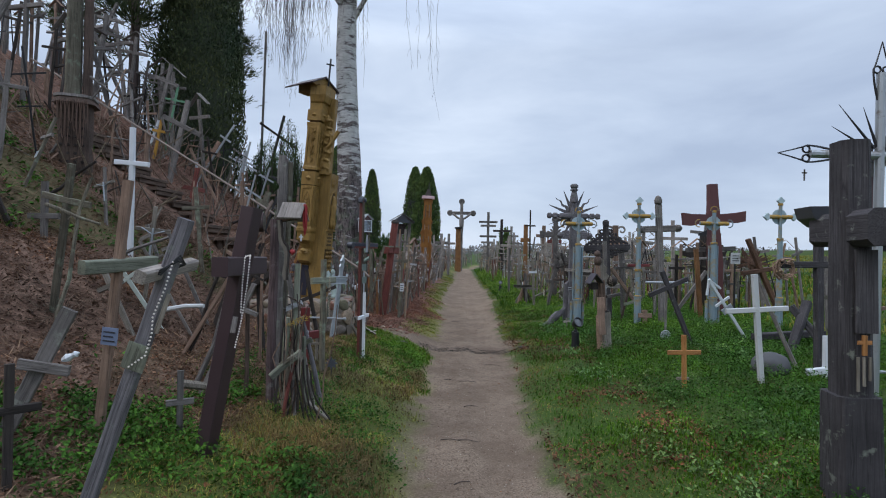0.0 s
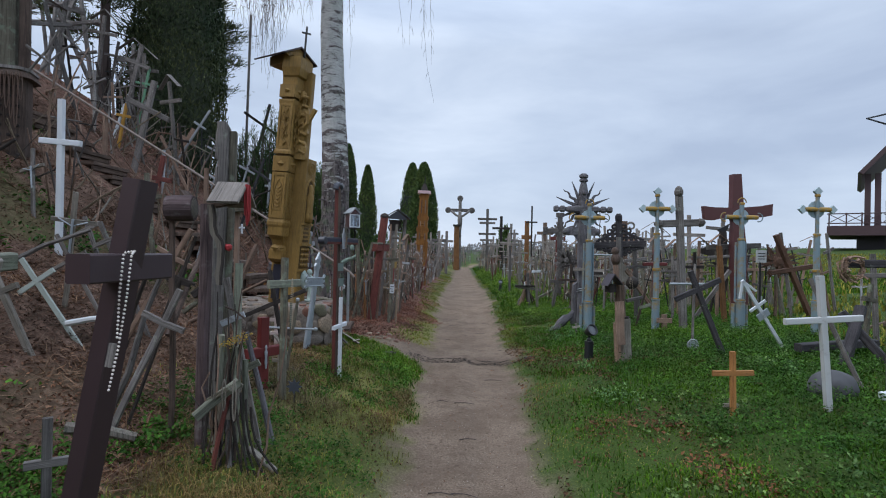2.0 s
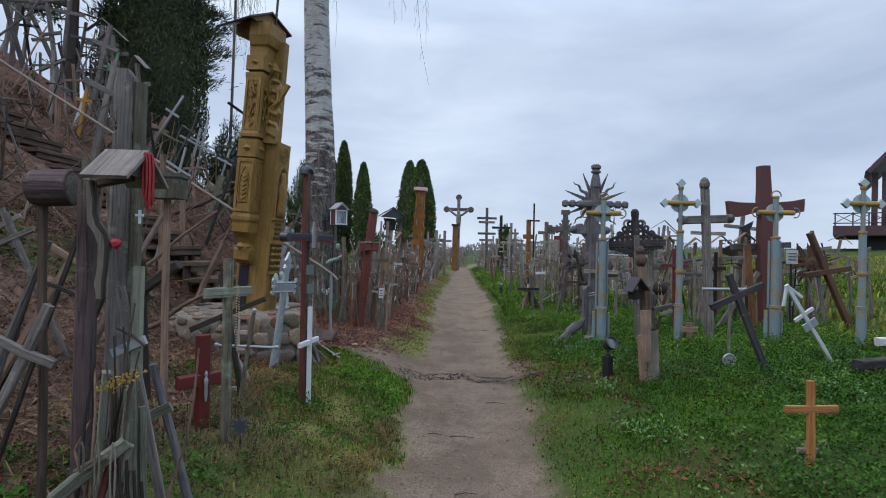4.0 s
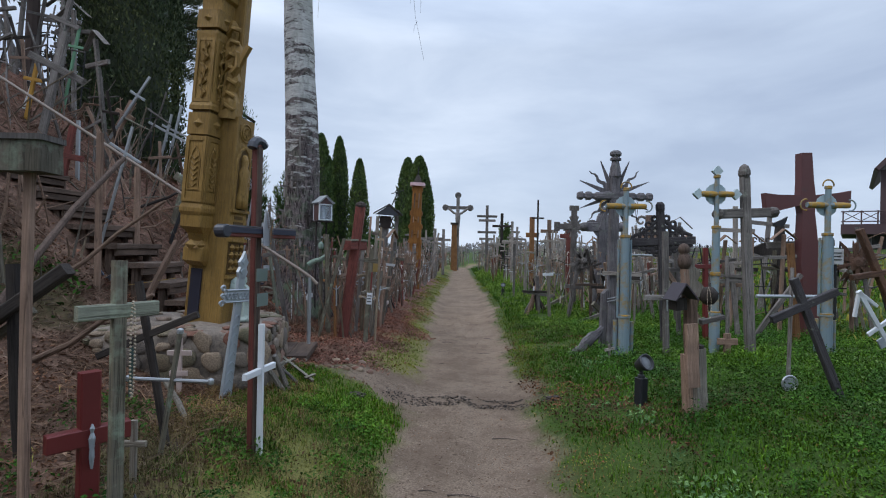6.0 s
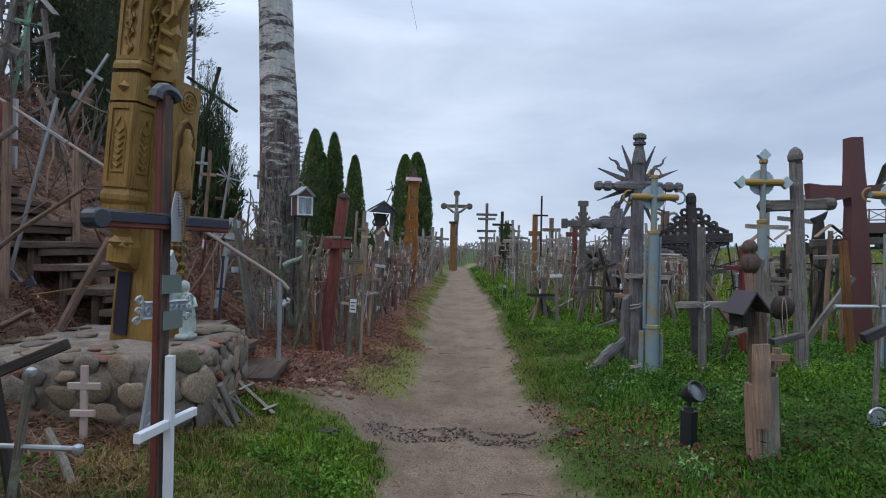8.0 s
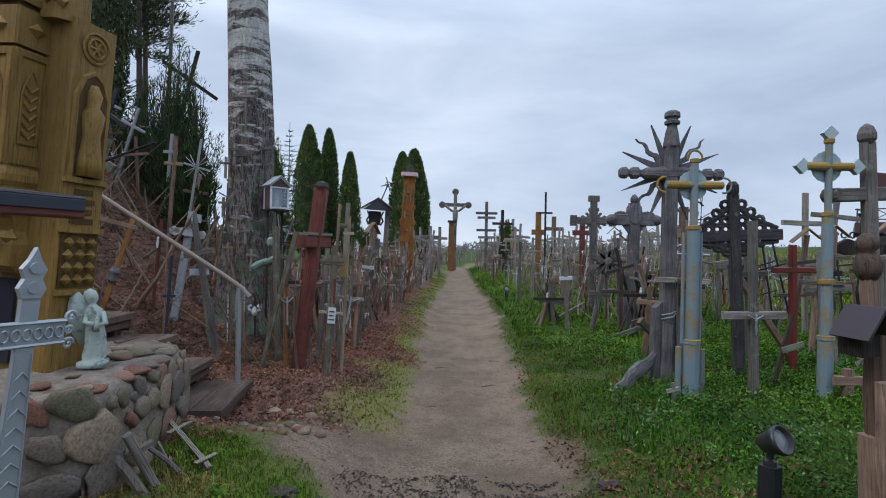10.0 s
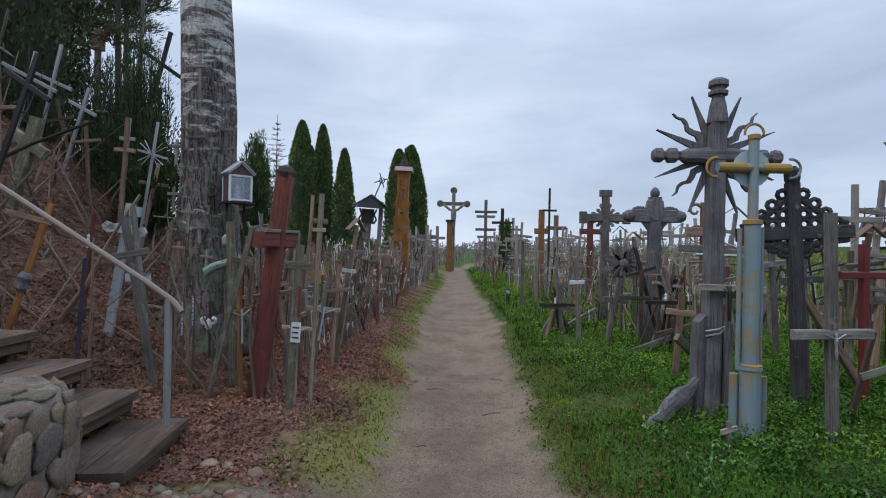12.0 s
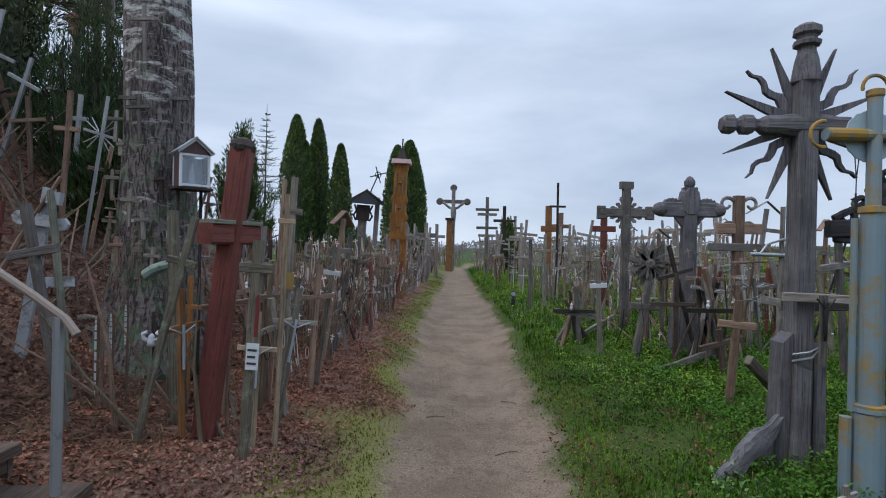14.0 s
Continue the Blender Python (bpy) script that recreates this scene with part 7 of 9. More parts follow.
def star_flower():
    root = thing("metal_flower", pose(-1.14, 5.52, gz(-1.14, 5.52)), "dark flower ornament on a short stake", "ornament", "")
    part("stake", tube([(0, 0, -0.05), (0, 0, 0.20)], 0.006, 6), IRON, root)
    for i in range(8):
        a = math.tau * i / 8
        part("petal", slab([(0.0, 0.0), (0.016, 0.03), (0.0, 0.07), (-0.016, 0.03)], 0.006), plain("petal_slate", (0.07, 0.08, 0.10), 0.5), root, at=pose(0, -0.01, 0.16, 0, math.degrees(a), 0))


star_flower()


def rope_wreath():
    bm = bmesh.new()
    for k in range(5):
        q = random.Random(k)
        r = 0.070 + 0.010 * k
        tube([(r * 1.25 * math.cos(t / 14 * math.tau), q.gauss(0, 0.006), 0.6 * r * math.sin(t / 14 * math.tau) + q.gauss(0, 0.004)) for t in range(15)], 0.008, 5, bm)
    tagged(part("rope_wreath", bm, PALE, None, at=pose(-2.66, 11.95, gz(-2.66, 11.95) + 0.07, -35, 8, 0)), "pale twisted rope wreath lying on the slope by the birch", "wreath")


rope_wreath()


def red_roof_shrine():
    x, y = -11.1, 24.1
    z = gz(x, y)
    root = thing("red_roof_shrine", pose(x, y, z), "tall post shrine under a bright red hipped roof", "shrine", MOUND)
    top = 8.45 - z
    part("post", bar(0.16, 0.16, -0.2, top - 0.4), GREY, root)
    part("box", bar(0.34, 0.32, top - 0.42, top), BROWN, root)
    bm = bmesh.new()
    loft(bm, [ring8(0.62, 0.6, top, 0.05), ring8(0.56, 0.54, top + 0.05, 0.05), ring8(0.14, 0.14, top + 0.30, 0.05), ring8(0.03, 0.03, top + 0.36, 0.05)])
    part("roof", bm, SCARLET, root)


red_roof_shrine()


MINT = paint("mint_lichen", (0.20, 0.27, 0.225), (0.085, 0.085, 0.07), 0.5, 0.95, scale=26.0)
cross(-2.80, 5.35, 0.90, 0.68, 0.34, 0.040, LATH, "greenish-white lath cross slumped on the slope", group=MOUND, lean=-35, name="white_cross", d=0.02)


def box_shrine():
    x, y = -1.66, 5.56
    root = thing("box_shrine", pose(x, y, gz(x, y)), "weathered grey box with a dark board roof on a post", "shrine", MOUND)
    h = 1.93 - gz(x, y)
    part("post", bar(0.036, 0.036, -0.15, h + 0.02, 3, 0.010), BROWN, root)
    part("box", bar(0.20, 0.15, h, h + 0.14, 2, 0.003, 0.97, c=0.04), MOSSY, root)
    part("lid", bar(0.215, 0.165, h + 0.135, h + 0.16, 1, c=0.05), GREY, root)
    part("roof_board", bar(0.018, 0.16, 0, 0.34), UMBER, root, at=pose(-0.26, 0.02, h - 0.10, 0, -38, 0))
    part("prop", bar(0.026, 0.026, -0.4, h - 0.02, 2, 0.008, x=-0.25, y=0.03), BROWN, root)


box_shrine()


def slumped_timber():
    x, y = -2.05, 6.02
    root = thing("timber_cross", pose(x, y, gz(x, y)), "black tarred timber cross slumped to one side", "cross", MOUND)
    timber("crossbeam", (-0.17, -0.03, 0.72), (0.24, 0.01, 1.03), 0.085, DARK, parent=root)
    timber("post", (0.02, 0.02, -0.1), (-0.06, 0.02, 1.05), 0.07, DARK, parent=root)
    timber("loose_board", (-0.30, 0.05, 0.55), (0.02, 0.05, 0.80), 0.05, MOSSY, parent=root)


slumped_timber()
timber("leaning_pole", (-2.86, 8.58, 0.90), (-2.68, 8.92, 1.66), 0.065, BROWN, "thick grey-brown pole leaning behind the plinth", "pole", "leaning poles", wob=0.010)
timber("painted_rod", (-3.23, 8.72, 1.165), (-2.58, 8.72, 1.275), 0.010, LICHEN, "thin yellow rod lying across the heap", "rod")
fold = thing("tin_cross", pose(-3.40, 8.85, 1.22, 20, -24, 0), "blue-grey sheet metal cross lying on the slope", "cross", MOUND)
part("post", slab([(-0.035, -0.14), (0.03, -0.15), (0.04, 0.16), (-0.03, 0.17)], 0.012), NAVY_GREY, fold)
part("crossbeam", slab([(-0.15, 0.0), (-0.13, -0.07), (0.14, -0.03), (0.15, 0.05)], 0.012, y=-0.014), NAVY_GREY, fold)
tagged(part("leaning_pole", tube([(-2.44, 5.97, 0.80), (-2.45, 6.41, 1.30), (-2.50, 7.05, 1.86), (-2.47, 7.6, 2.33)], 0.028, 8, r_end=0.020), UMBER), "long brown pole leaning up over the slope", "pole", "leaning poles")


def peeled_cross():
    """Two board crosses that lean on each other, their arms cut to lobes."""
    x, y = -2.71, 11.25
    z = gz(x, y)
    root = thing("peeled_cross", pose(x, y, z, 0, 9, 0), "peeling white board cross with notched arms", "cross", MOUND)
    part("post", bar(0.085, 0.03, -0.15, 1.99 - z, 3, 0.004, c=0.1), PEELED, root)
    h = 1.745 - z
    arm = [(-0.19, h - 0.03), (-0.14, h - 0.05), (-0.10, h - 0.035), (0.10, h - 0.035), (0.14, h - 0.05), (0.19, h - 0.03), (0.205, h + 0.01), (0.17, h + 0.05), (0.12, h + 0.035), (0.06, h + 0.05), (-0.06, h + 0.05), (-0.12, h + 0.035), (-0.17, h + 0.05), (-0.205, h + 0.01)]
    part("crossbeam", slab(arm, 0.03, y=-0.03), PEELED, root)
    part("head_block", bar(0.10, 0.05, 1.88 - z, 1.97 - z, 1, x=0.07, y=-0.03), PEELED, root)
    post = timber("mossy_post", (-2.17, 11.0, gz(-2.17, 11.0) - 0.1), (-2.475, 11.2, 1.95), 0.042, SAGE, "mossy green post leaning against a white cross", "post", MOUND)
    part("arm_board", bar(0.075, 0.02, -0.11, 0.11), PEELED, post, at=pose(0, -0.04, 0.96, 0, 90, 0))


peeled_cross()
c9 = cross(-2.95, 11.26, 1.88 - gz(-2.95, 11.26), 1.66 - gz(-2.95, 11.26), 0.2, 0.034, REDWOOD, "dark red slat cross with a white figure", group=MOUND, lean=5)
part("figure", lathe([(0.008, 0.0), (0.016, 0.05), (0.010, 0.09), (0.014, 0.11), (0.004, 0.13)], 8, y=-0.04), WHITE, c9, "small white shape", at=pose(0, 0, 1.56 - gz(-2.95, 11.26)))
c10 = cross(-2.20, 10.03, 1.50 - gz(-2.20, 10.03), 1.14 - gz(-2.20, 10.03), 0.11, 0.026, NAVY, "thin navy blue cross tied with a red band", group=MOUND, lean=3, yaw=30)
part("band", bar(0.034, 0.030, 0.44, 0.46), SCARLET, c10)


def ring_net():
    """A panel of small joined rings on a stake."""
    x, y = -1.09, 12.17
    z = gz(x, y)
    root = thing("ring_panel", pose(x, y, z), "panel of small dark metal rings joined in rows", "ornament", MOUND)
    part("stake", bar(0.03, 0.03, -0.1, 1.26 - z, 2, 0.004), GREY, root)
    for i in range(5):
        for k in range(4):
            cx, cz = -0.13 + 0.066 * i + 0.033 * (k % 2), 1.03 - z + 0.057 * k
            part("ring", tube([(cx + 0.031 * math.cos(j * math.tau / 6 + 0.52), -0.03, cz + 0.031 * math.sin(j * math.tau / 6 + 0.52)) for j in range(7)], 0.0065, 4), STEEL, root)


ring_net()


def lichen_cross():
    x, y = -1.66, 11.3
    z = gz(x, y)
    root = thing("lichen_cross", pose(x, y, z), "branch cross thick with mint-green lichen", "cross", MOUND)
    part("post", tube([(0, 0, -0.1), (0.02, 0, 0.5), (-0.01, 0.01, 1.62 - z)], 0.03, 8, r_end=0.024), MOSSY, root)
    pts = [Vector((-0.174, -0.03, 1.353 - z)).lerp(Vector((0.123, -0.03, 1.509 - z)), f) + Vector((0, 0, 0.012 * math.sin(f * 7))) for f in (0, 0.2, 0.4, 0.6, 0.8, 1.0)]
    part("crossbeam", tube(pts, 0.042, 9, r_end=0.034), MINT, root)
    part("cap", lathe([(0.03, 1.60 - z), (0.042, 1.62 - z), (0.04, 1.68 - z), (0.012, 1.71 - z)], 9), MINT, root)


lichen_cross()


def plaster_ornament():
    x, y = -1.885, 11.5
    z = gz(x, y)
    root = thing("plaster_ornament", pose(x, y, z), "small white plaster ornament on a dark stake", "ornament", MOUND)
    part("stake", bar(0.02, 0.02, -0.1, 1.06 - z, 2, 0.003), DARK, root)
    bm = lathe([(0.012, 0.0), (0.034, 0.02), (0.028, 0.055), (0.02, 0.065), (0.024, 0.085), (0.006, 0.105)], 12)
    for side in (-1, 1):
        tube([(side * 0.02, 0, 0.05), (side * 0.06, 0, 0.065), (side * 0.066, 0, 0.10), (side * 0.035, 0, 0.115)], 0.017, 7, bm)
    part("shape", bm, WHITE, root, at=pose(0, -0.03, 0.79 - z), smooth=True)


plaster_ornament()


def bead_strings():
    """Long white bead strings that hang from the rail's end and the posts beside it."""
    for i, (x, y, z0, drop, w) in enumerate(((-2.00, 11.0, 1.08, 0.52, 0.004), (-1.93, 11.05, 1.10, 0.30, 0.006), (-1.86, 11.1, 1.16, 0.28, 0.005))):
        root = thing("bead_string", pose(x, y, gz(x, y)), "string of long white beads hung on a thin stake", "beads", "white bead strings")
        h = z0 - gz(x, y)
        part("stake", bar(0.014, 0.014, -0.1, h + 0.02, 3, 0.012), BROWN, root)
        bm = bmesh.new()
        pts = hanging((0, -0.01, h), drop, w, 22)
        for a, b in zip(pts, pts[1:]):
            p, q = Vector(a), Vector(b)
            tube([p.lerp(q, 0.12), p.lerp(q, 0.5), p.lerp(q, 0.88)], 0.0042, 5, bm)
        part("rosary", bm, OFFWHITE, root)


bead_strings()


def stick_tepee(x, y, label, seed, n=9, h=1.0):
    """Sticks and slats that lean together round a post."""
    q = random.Random(seed)
    root = thing("stick_stack", pose(x, y, gz(x, y)), label, "sticks", "stacked sticks")
    for i in range(n):
        a = math.tau * i / n + q.uniform(-0.3, 0.3)
        r = q.uniform(0.18, 0.34)
        timber("slat", (r * math.cos(a), r * math.sin(a), -0.05), (q.gauss(0, 0.05) - 0.1 * math.cos(a), q.gauss(0, 0.05), h * q.uniform(0.8, 1.15)), q.uniform(0.025, 0.06), q.choice((BROWN, DARK, GREY, UMBER)), parent=root)
    part("crossbeam", bar(0.05, 0.03, -0.30, 0.30), DARK, root, at=pose(-0.05, -0.24, h * 0.62, 0, 90, 0))
    part("figure", lathe([(0.01, 0.0), (0.022, 0.03), (0.012, 0.06), (0.018, 0.08), (0.004, 0.10)], 8), WHITE, root, "small white shape", at=pose(-0.10, -0.27, h * 0.64))


stick_tepee(3.36, 13.35, "dark sticks and slats stacked round a post", 5, 11, 1.05)
stick_tepee(2.38, 15.3, "broken grey slats stacked at the path's edge", 6, 8, 0.8)
stick_tepee(-1.55, 13.1, "brown sticks stacked among the crosses", 7, 8, 1.1)
stick_tepee(-1.1, 14.6, "brown sticks stacked at the mound's foot", 8, 8, 1.0)


def dead_wreath(x, y, z, r, label):
    """A ragged wreath of bent twigs, hung on a cross."""
    q = random.Random(17)
    bm = bmesh.new()
    for k in range(26):
        a0, rr = q.uniform(0, math.tau), r * q.uniform(0.5, 1.1)
        tube([(rr * math.cos(a0 + 0.5 * j), q.gauss(0, 0.03), rr * math.sin(a0 + 0.5 * j) - 0.25 * r * (j == 3)) for j in range(4)], q.uniform(0.004, 0.010), 4, bm)
    tagged(part("dead_wreath", bm, BROWN, None, at=pose(x, y, z)), label, "wreath", kind="stuff")


dead_wreath(3.78, 5.83, gz(4.22, 5.9) + 1.18, 0.11, "ragged brown twig wreath hung on a dark cross")
timber("slat", (4.19, 6.18, gz(4.19, 6.18) - 0.05), (3.86, 6.5, 1.42), 0.05, GREY, "long grey slat leaning behind a white cross", "slat")
for a, b, w in (((4.75, 7.2, 0.34), (5.15, 7.45, 1.05), 0.11), ((5.35, 7.2, 0.36), (4.95, 7.5, 0.98), 0.12), ((4.5, 7.6, 0.52), (5.7, 7.9, 0.55), 0.12)):
    timber("old_timber", a, b, w, TARRED, "old dark timber heaped in the grass", "timber", "heaped timbers")


def clod(x, y, r):
    bm = bmesh.new()
    bmesh.ops.create_icosphere(bm, subdivisions=3, radius=1)
    for v in bm.verts:
        k = 1 + 0.4 * noise.noise(v.co * 2.4 + Vector((x * 9, y, 0)))
        v.co = Vector((v.co.x * r * k, v.co.y * r * 0.7 * k, v.co.z * r * 0.35 * k))
    tagged(part("soil_clod", bm, plain("wet_soil", (0.040, 0.030, 0.027), 0.9), None, at=pose(x, y, gz(x, y) + 0.005)), "dark clod of wet soil beside the path", "soil", "soil clods")


clod(-0.62, 8.25, 0.10)
clod(1.38, 8.66, 0.09)
clod(-0.45, 8.3, 0.06)

# ---- trees ----


def bark_material():
    """Old birch bark: pale flecked sheets above, dark fissured plates and moss toward the foot."""
    m, t, b = material("birch_bark")
    v = mapped(t, (1, 1, 1))
    sep = t.nodes.new("ShaderNodeSeparateXYZ")
    t.links.new(v, sep.inputs[0])
    fleck = noise_tex(t, mapped(t, (8.0, 8.0, 34.0)), 1.0, 6.0, 0.7, 0.5)
    sheet = noise_tex(t, mapped(t, (2.6, 2.6, 9.0)), 1.0, 5.0, 0.6, 0.8)
    plates = ramp(t, noise_tex(t, mapped(t, (30, 30, 8.0)), 1.0, 5.0, 0.6, 1.2), [(0.40, (0, 0, 0)), (0.52, (1, 1, 1))])
    white = ramp(t, fleck, [(0.34, (0.22, 0.215, 0.21)), (0.42, (0.50, 0.49, 0.475)), (0.66, (0.72, 0.71, 0.69))])
    dark = mix(t, plates, (0.036, 0.026, 0.028), ramp(t, fleck, [(0.3, (0.085, 0.064, 0.066)), (0.7, (0.240, 0.196, 0.192))]))
    low = maths(t, "MULTIPLY_ADD", sep.outputs["Z"], -0.048)
    t.nodes[-1].inputs[2].default_value = 0.185
    f = maths(t, "ADD", mix(t, 0.35, sheet, fleck), maths(t, "MAXIMUM", low, -0.045))
    col = mix(t, ramp(t, f, [(0.49, (0, 0, 0)), (0.54, (1, 1, 1))]), white, dark)
    moss = ramp(t, noise_tex(t, v, 4.0, 6.0, 0.65), [(0.47, (0, 0, 0)), (0.60, (0.8, 0.8, 0.8))])
    fade = node(t, "ShaderNodeMapRange", **{"From_Min": 0.3, "From_Max": 3.2, "To_Min": 1.0, "To_Max": 0.15})
    t.links.new(sep.outputs["Z"], fade.inputs["Value"])
    col = mix(t, maths(t, "MULTIPLY", moss, fade.outputs[0]), col, (0.125, 0.185, 0.105))
    t.links.new(col, b.inputs["Base Color"])
    b.inputs["Roughness"].default_value = 0.88
    bump(t, b, mix(t, 0.55, plates, fleck), 1.0, 0.04)
    return m


BARK = bark_material()
TWIG = plain("twig_brown", (0.055, 0.040, 0.036), 0.8)


def birch():
    x, y = -2.18, 12.05
    z = gz(x, y)
    root = thing("birch_tree", pose(x, y, z - 0.1), "old birch with rough dark base and pale banded bark", "tree", "")
    bm = bmesh.new()
    rings = []
    for i in range(60):
        h = 9.5 * (i / 59) ** 1.15
        r = 0.305 - 0.014 * h + 0.24 * math.exp(-h / 0.55)
        cx = 0.05 * math.sin(h * 0.8) - 0.012 * h
        rings.append([Vector((cx + r * k * math.cos(a), r * k * math.sin(a), h)) for a, k in
                      ((math.tau * j / 28, 1 + 0.10 * math.exp(-h / 1.2) * math.sin(5 * math.tau * j / 28 + 1) + 0.06 * (noise.noise(Vector((3 * math.cos(math.tau * j / 28), 3 * math.sin(math.tau * j / 28), h * 1.7))))) for j in range(28))])
    part("trunk", loft(bm, rings), BARK, root, smooth=True)
    rng = random.Random(3)
    # limbs above, from which thin twigs hang
    hung = bmesh.new()
    starts = [(-1.3, -1.0, 2.4), (-0.9, -1.3, 2.0), (-1.6, -0.6, 1.7), (-0.65, -0.8, 1.5), (1.75, -0.9, 2.9), (0.4, -1.0, 2.3), (-1.9, -1.0, 1.2)]
    for k, (dx, dy, drop) in enumerate(starts):
        h = 7.6
        tip = Vector((dx, dy, 7.0 + 0.3 * (k % 2)))
        part("limb", tube([(0, 0, h - 1.2), (dx * 0.4, dy * 0.4, h - 0.2), tip], 0.07, 6, r_end=0.015), BARK, root)
        count = 5 if dx > 0 else 26
        for j in range(count):
            p = Vector((tip.x * rng.uniform(0.75, 1.1), tip.y * rng.uniform(0.7, 1.15), tip.z + rng.uniform(-0.2, 0.2)))
            p.x += rng.gauss(0, 0.07 if dx > 0 else 0.22)
            l = drop * rng.uniform(0.55, 1.15)
            sway = rng.gauss(0, 0.10)
            pts = [p + Vector((sway * f * f + 0.02 * math.sin(f * 9 + j), 0.02 * math.cos(f * 7 + j), -l * f)) for f in (0, 0.2, 0.4, 0.6, 0.8, 1.0)]
            tube(pts, 0.005, 3, hung, r_end=0.002)
            for q in range(5):
                f = rng.uniform(0.25, 0.95)
                a = p + Vector((sway * f * f, 0, -l * f))
                s = rng.choice((-1, 1))
                tube([a, a + Vector((s * 0.04, 0.0, -0.06)), a + Vector((s * 0.055, 0.01, -0.16))], 0.003, 3, hung, r_end=0.0015)
    part("hanging_spray", hung, TWIG, root)
    # small crosses nailed to the trunk
    for dx, low, l, arm, mat in ((0.06, 3.07, 0.47, 0.24, GREY), (0.035, 2.42, 0.38, 0.19, GREY), (-0.06, 2.58, 0.26, 0.14, GREY), (-0.13, 2.30, 0.13, 0.06, PALE), (0.27, 2.55, 0.36, 0.16, GREY), (-0.20, 2.42, 0.26, 0.14, GREY),
                                 (-0.22, 1.95, 0.24, 0.12, PALE), (-0.02, 1.72, 0.30, 0.14, PALE), (0.10, 1.62, 0.22, 0.12, GREY), (-0.10, 1.40, 0.24, 0.12, BROWN), (0.20, 1.95, 0.24, 0.10, DARK), (0.16, 1.30, 0.26, 0.13, PALE), (-0.25, 1.55, 0.3, 0.12, MOSSY)):
        c = thing("nailed_cross", pose(x + dx, y - math.sqrt(max(0.01, 0.31 ** 2 - dx * dx)) - 0.03 - max(0.0, 2.2 - low) * 0.07, low, 0, random.uniform(-5, 5), 0), "small grey cross nailed to the birch trunk", "cross", "crosses on the birch")
        part("post", bar(0.030, 0.02, 0, l), mat, c)
        part("crossbeam", bar(0.028, 0.02, -arm / 2, arm / 2), mat, c, at=pose(0, -0.008, l * 0.72, 0, 90, 0))


birch()
THUJA = leafy("thuja_green", (0.050, 0.090, 0.032), (0.155, 0.235, 0.080))
THUJA_DARK = leafy("thuja_dark", (0.030, 0.046, 0.024), (0.105, 0.130, 0.062))
JUNIPER = leafy("juniper_green", (0.045, 0.088, 0.028), (0.14, 0.225, 0.072))
JUNIPER_DARK = leafy("juniper_dark_green", (0.028, 0.054, 0.020), (0.092, 0.145, 0.050))
# Dark green-brown that stands for the shade deep inside a crown.
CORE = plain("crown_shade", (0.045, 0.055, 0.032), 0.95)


def sprays(centres, outs, size, rng, flat=0.35, slim=0.30):
    """Small leaf sprays, each two crossing slips, at the centres and turned outward and up."""
    n = len(centres)
    up = np.array([0, 0, 1.0])
    way = outs * flat + up * rng.uniform(0.5, 1.1, (n, 1)) + rng.normal(0, 0.35, (n, 3))
    way /= np.linalg.norm(way, axis=1, keepdims=True)
    side = np.cross(way, rng.normal(0, 1, (n, 3)))
    side /= np.linalg.norm(side, axis=1, keepdims=True)
    s = size * rng.uniform(0.6, 1.4, (n, 1))
    a, b = centres - way * s * 0.5, centres + way * s
    m1, m2 = centres + side * s * slim, centres - side * s * slim
    verts = np.stack([a, m1, b, m2], 1).reshape(-1, 3)
    faces = np.arange(4 * n).reshape(n, 4)
    return verts, faces


def column_tree(name, x, y, h, r, mat, label, count, size, seed, top=0.62, z=None, lump=0.16, trunk=0.4, flat=0.35):
    """A narrow evergreen: trunk, crown of many small sprays and an added shade-coloured core."""
    rng = np.random.default_rng(seed)
    z = gz(x, y) if z is None else z
    root = thing(name, pose(x, y, z - 0.1), label, "tree", "evergreens")
    part("trunk", tube([(0, 0, -0.2), (0, 0, h * 0.5)], 0.12 * r / 1.0 + 0.04, 8, r_end=0.03), BROWN, root)
    f = rng.uniform(0, 1, count) ** 0.85
    ang = rng.uniform(0, math.tau, count)

    def girth(f2, a2):
        g = np.minimum(1, (f2 + 0.06) / 0.16) ** 0.5 * np.minimum(1, ((1.0 - f2) / top) ** 0.5)
        return r * g * (1 + lump * np.sin(3 * a2 + 9 * f2 + seed) + lump * (value_noise(a2 * 2.2 + seed, f2 * h * 1.5, seed) - 0.5) * 1.6)

    rad = girth(f, ang) * rng.uniform(0.78, 1.05, count)
    c = np.stack([rad * np.cos(ang), rad * np.sin(ang), trunk + f * (h - trunk)], 1)
    o = np.stack([np.cos(ang), np.sin(ang), np.zeros(count)], 1)
    v, fc = sprays(c, o, size, rng, flat)
    me = mesh_from("crown", v, fc, mat)
    ob = new("crown", me)
    ob.parent = root
    # Solid added to stop light passing through the sprays.
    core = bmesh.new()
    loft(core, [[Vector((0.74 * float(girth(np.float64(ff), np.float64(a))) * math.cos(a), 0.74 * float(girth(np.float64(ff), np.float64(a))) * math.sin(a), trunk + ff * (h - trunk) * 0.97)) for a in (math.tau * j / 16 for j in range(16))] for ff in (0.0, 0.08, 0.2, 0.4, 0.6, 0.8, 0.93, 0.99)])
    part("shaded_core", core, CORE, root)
    return root


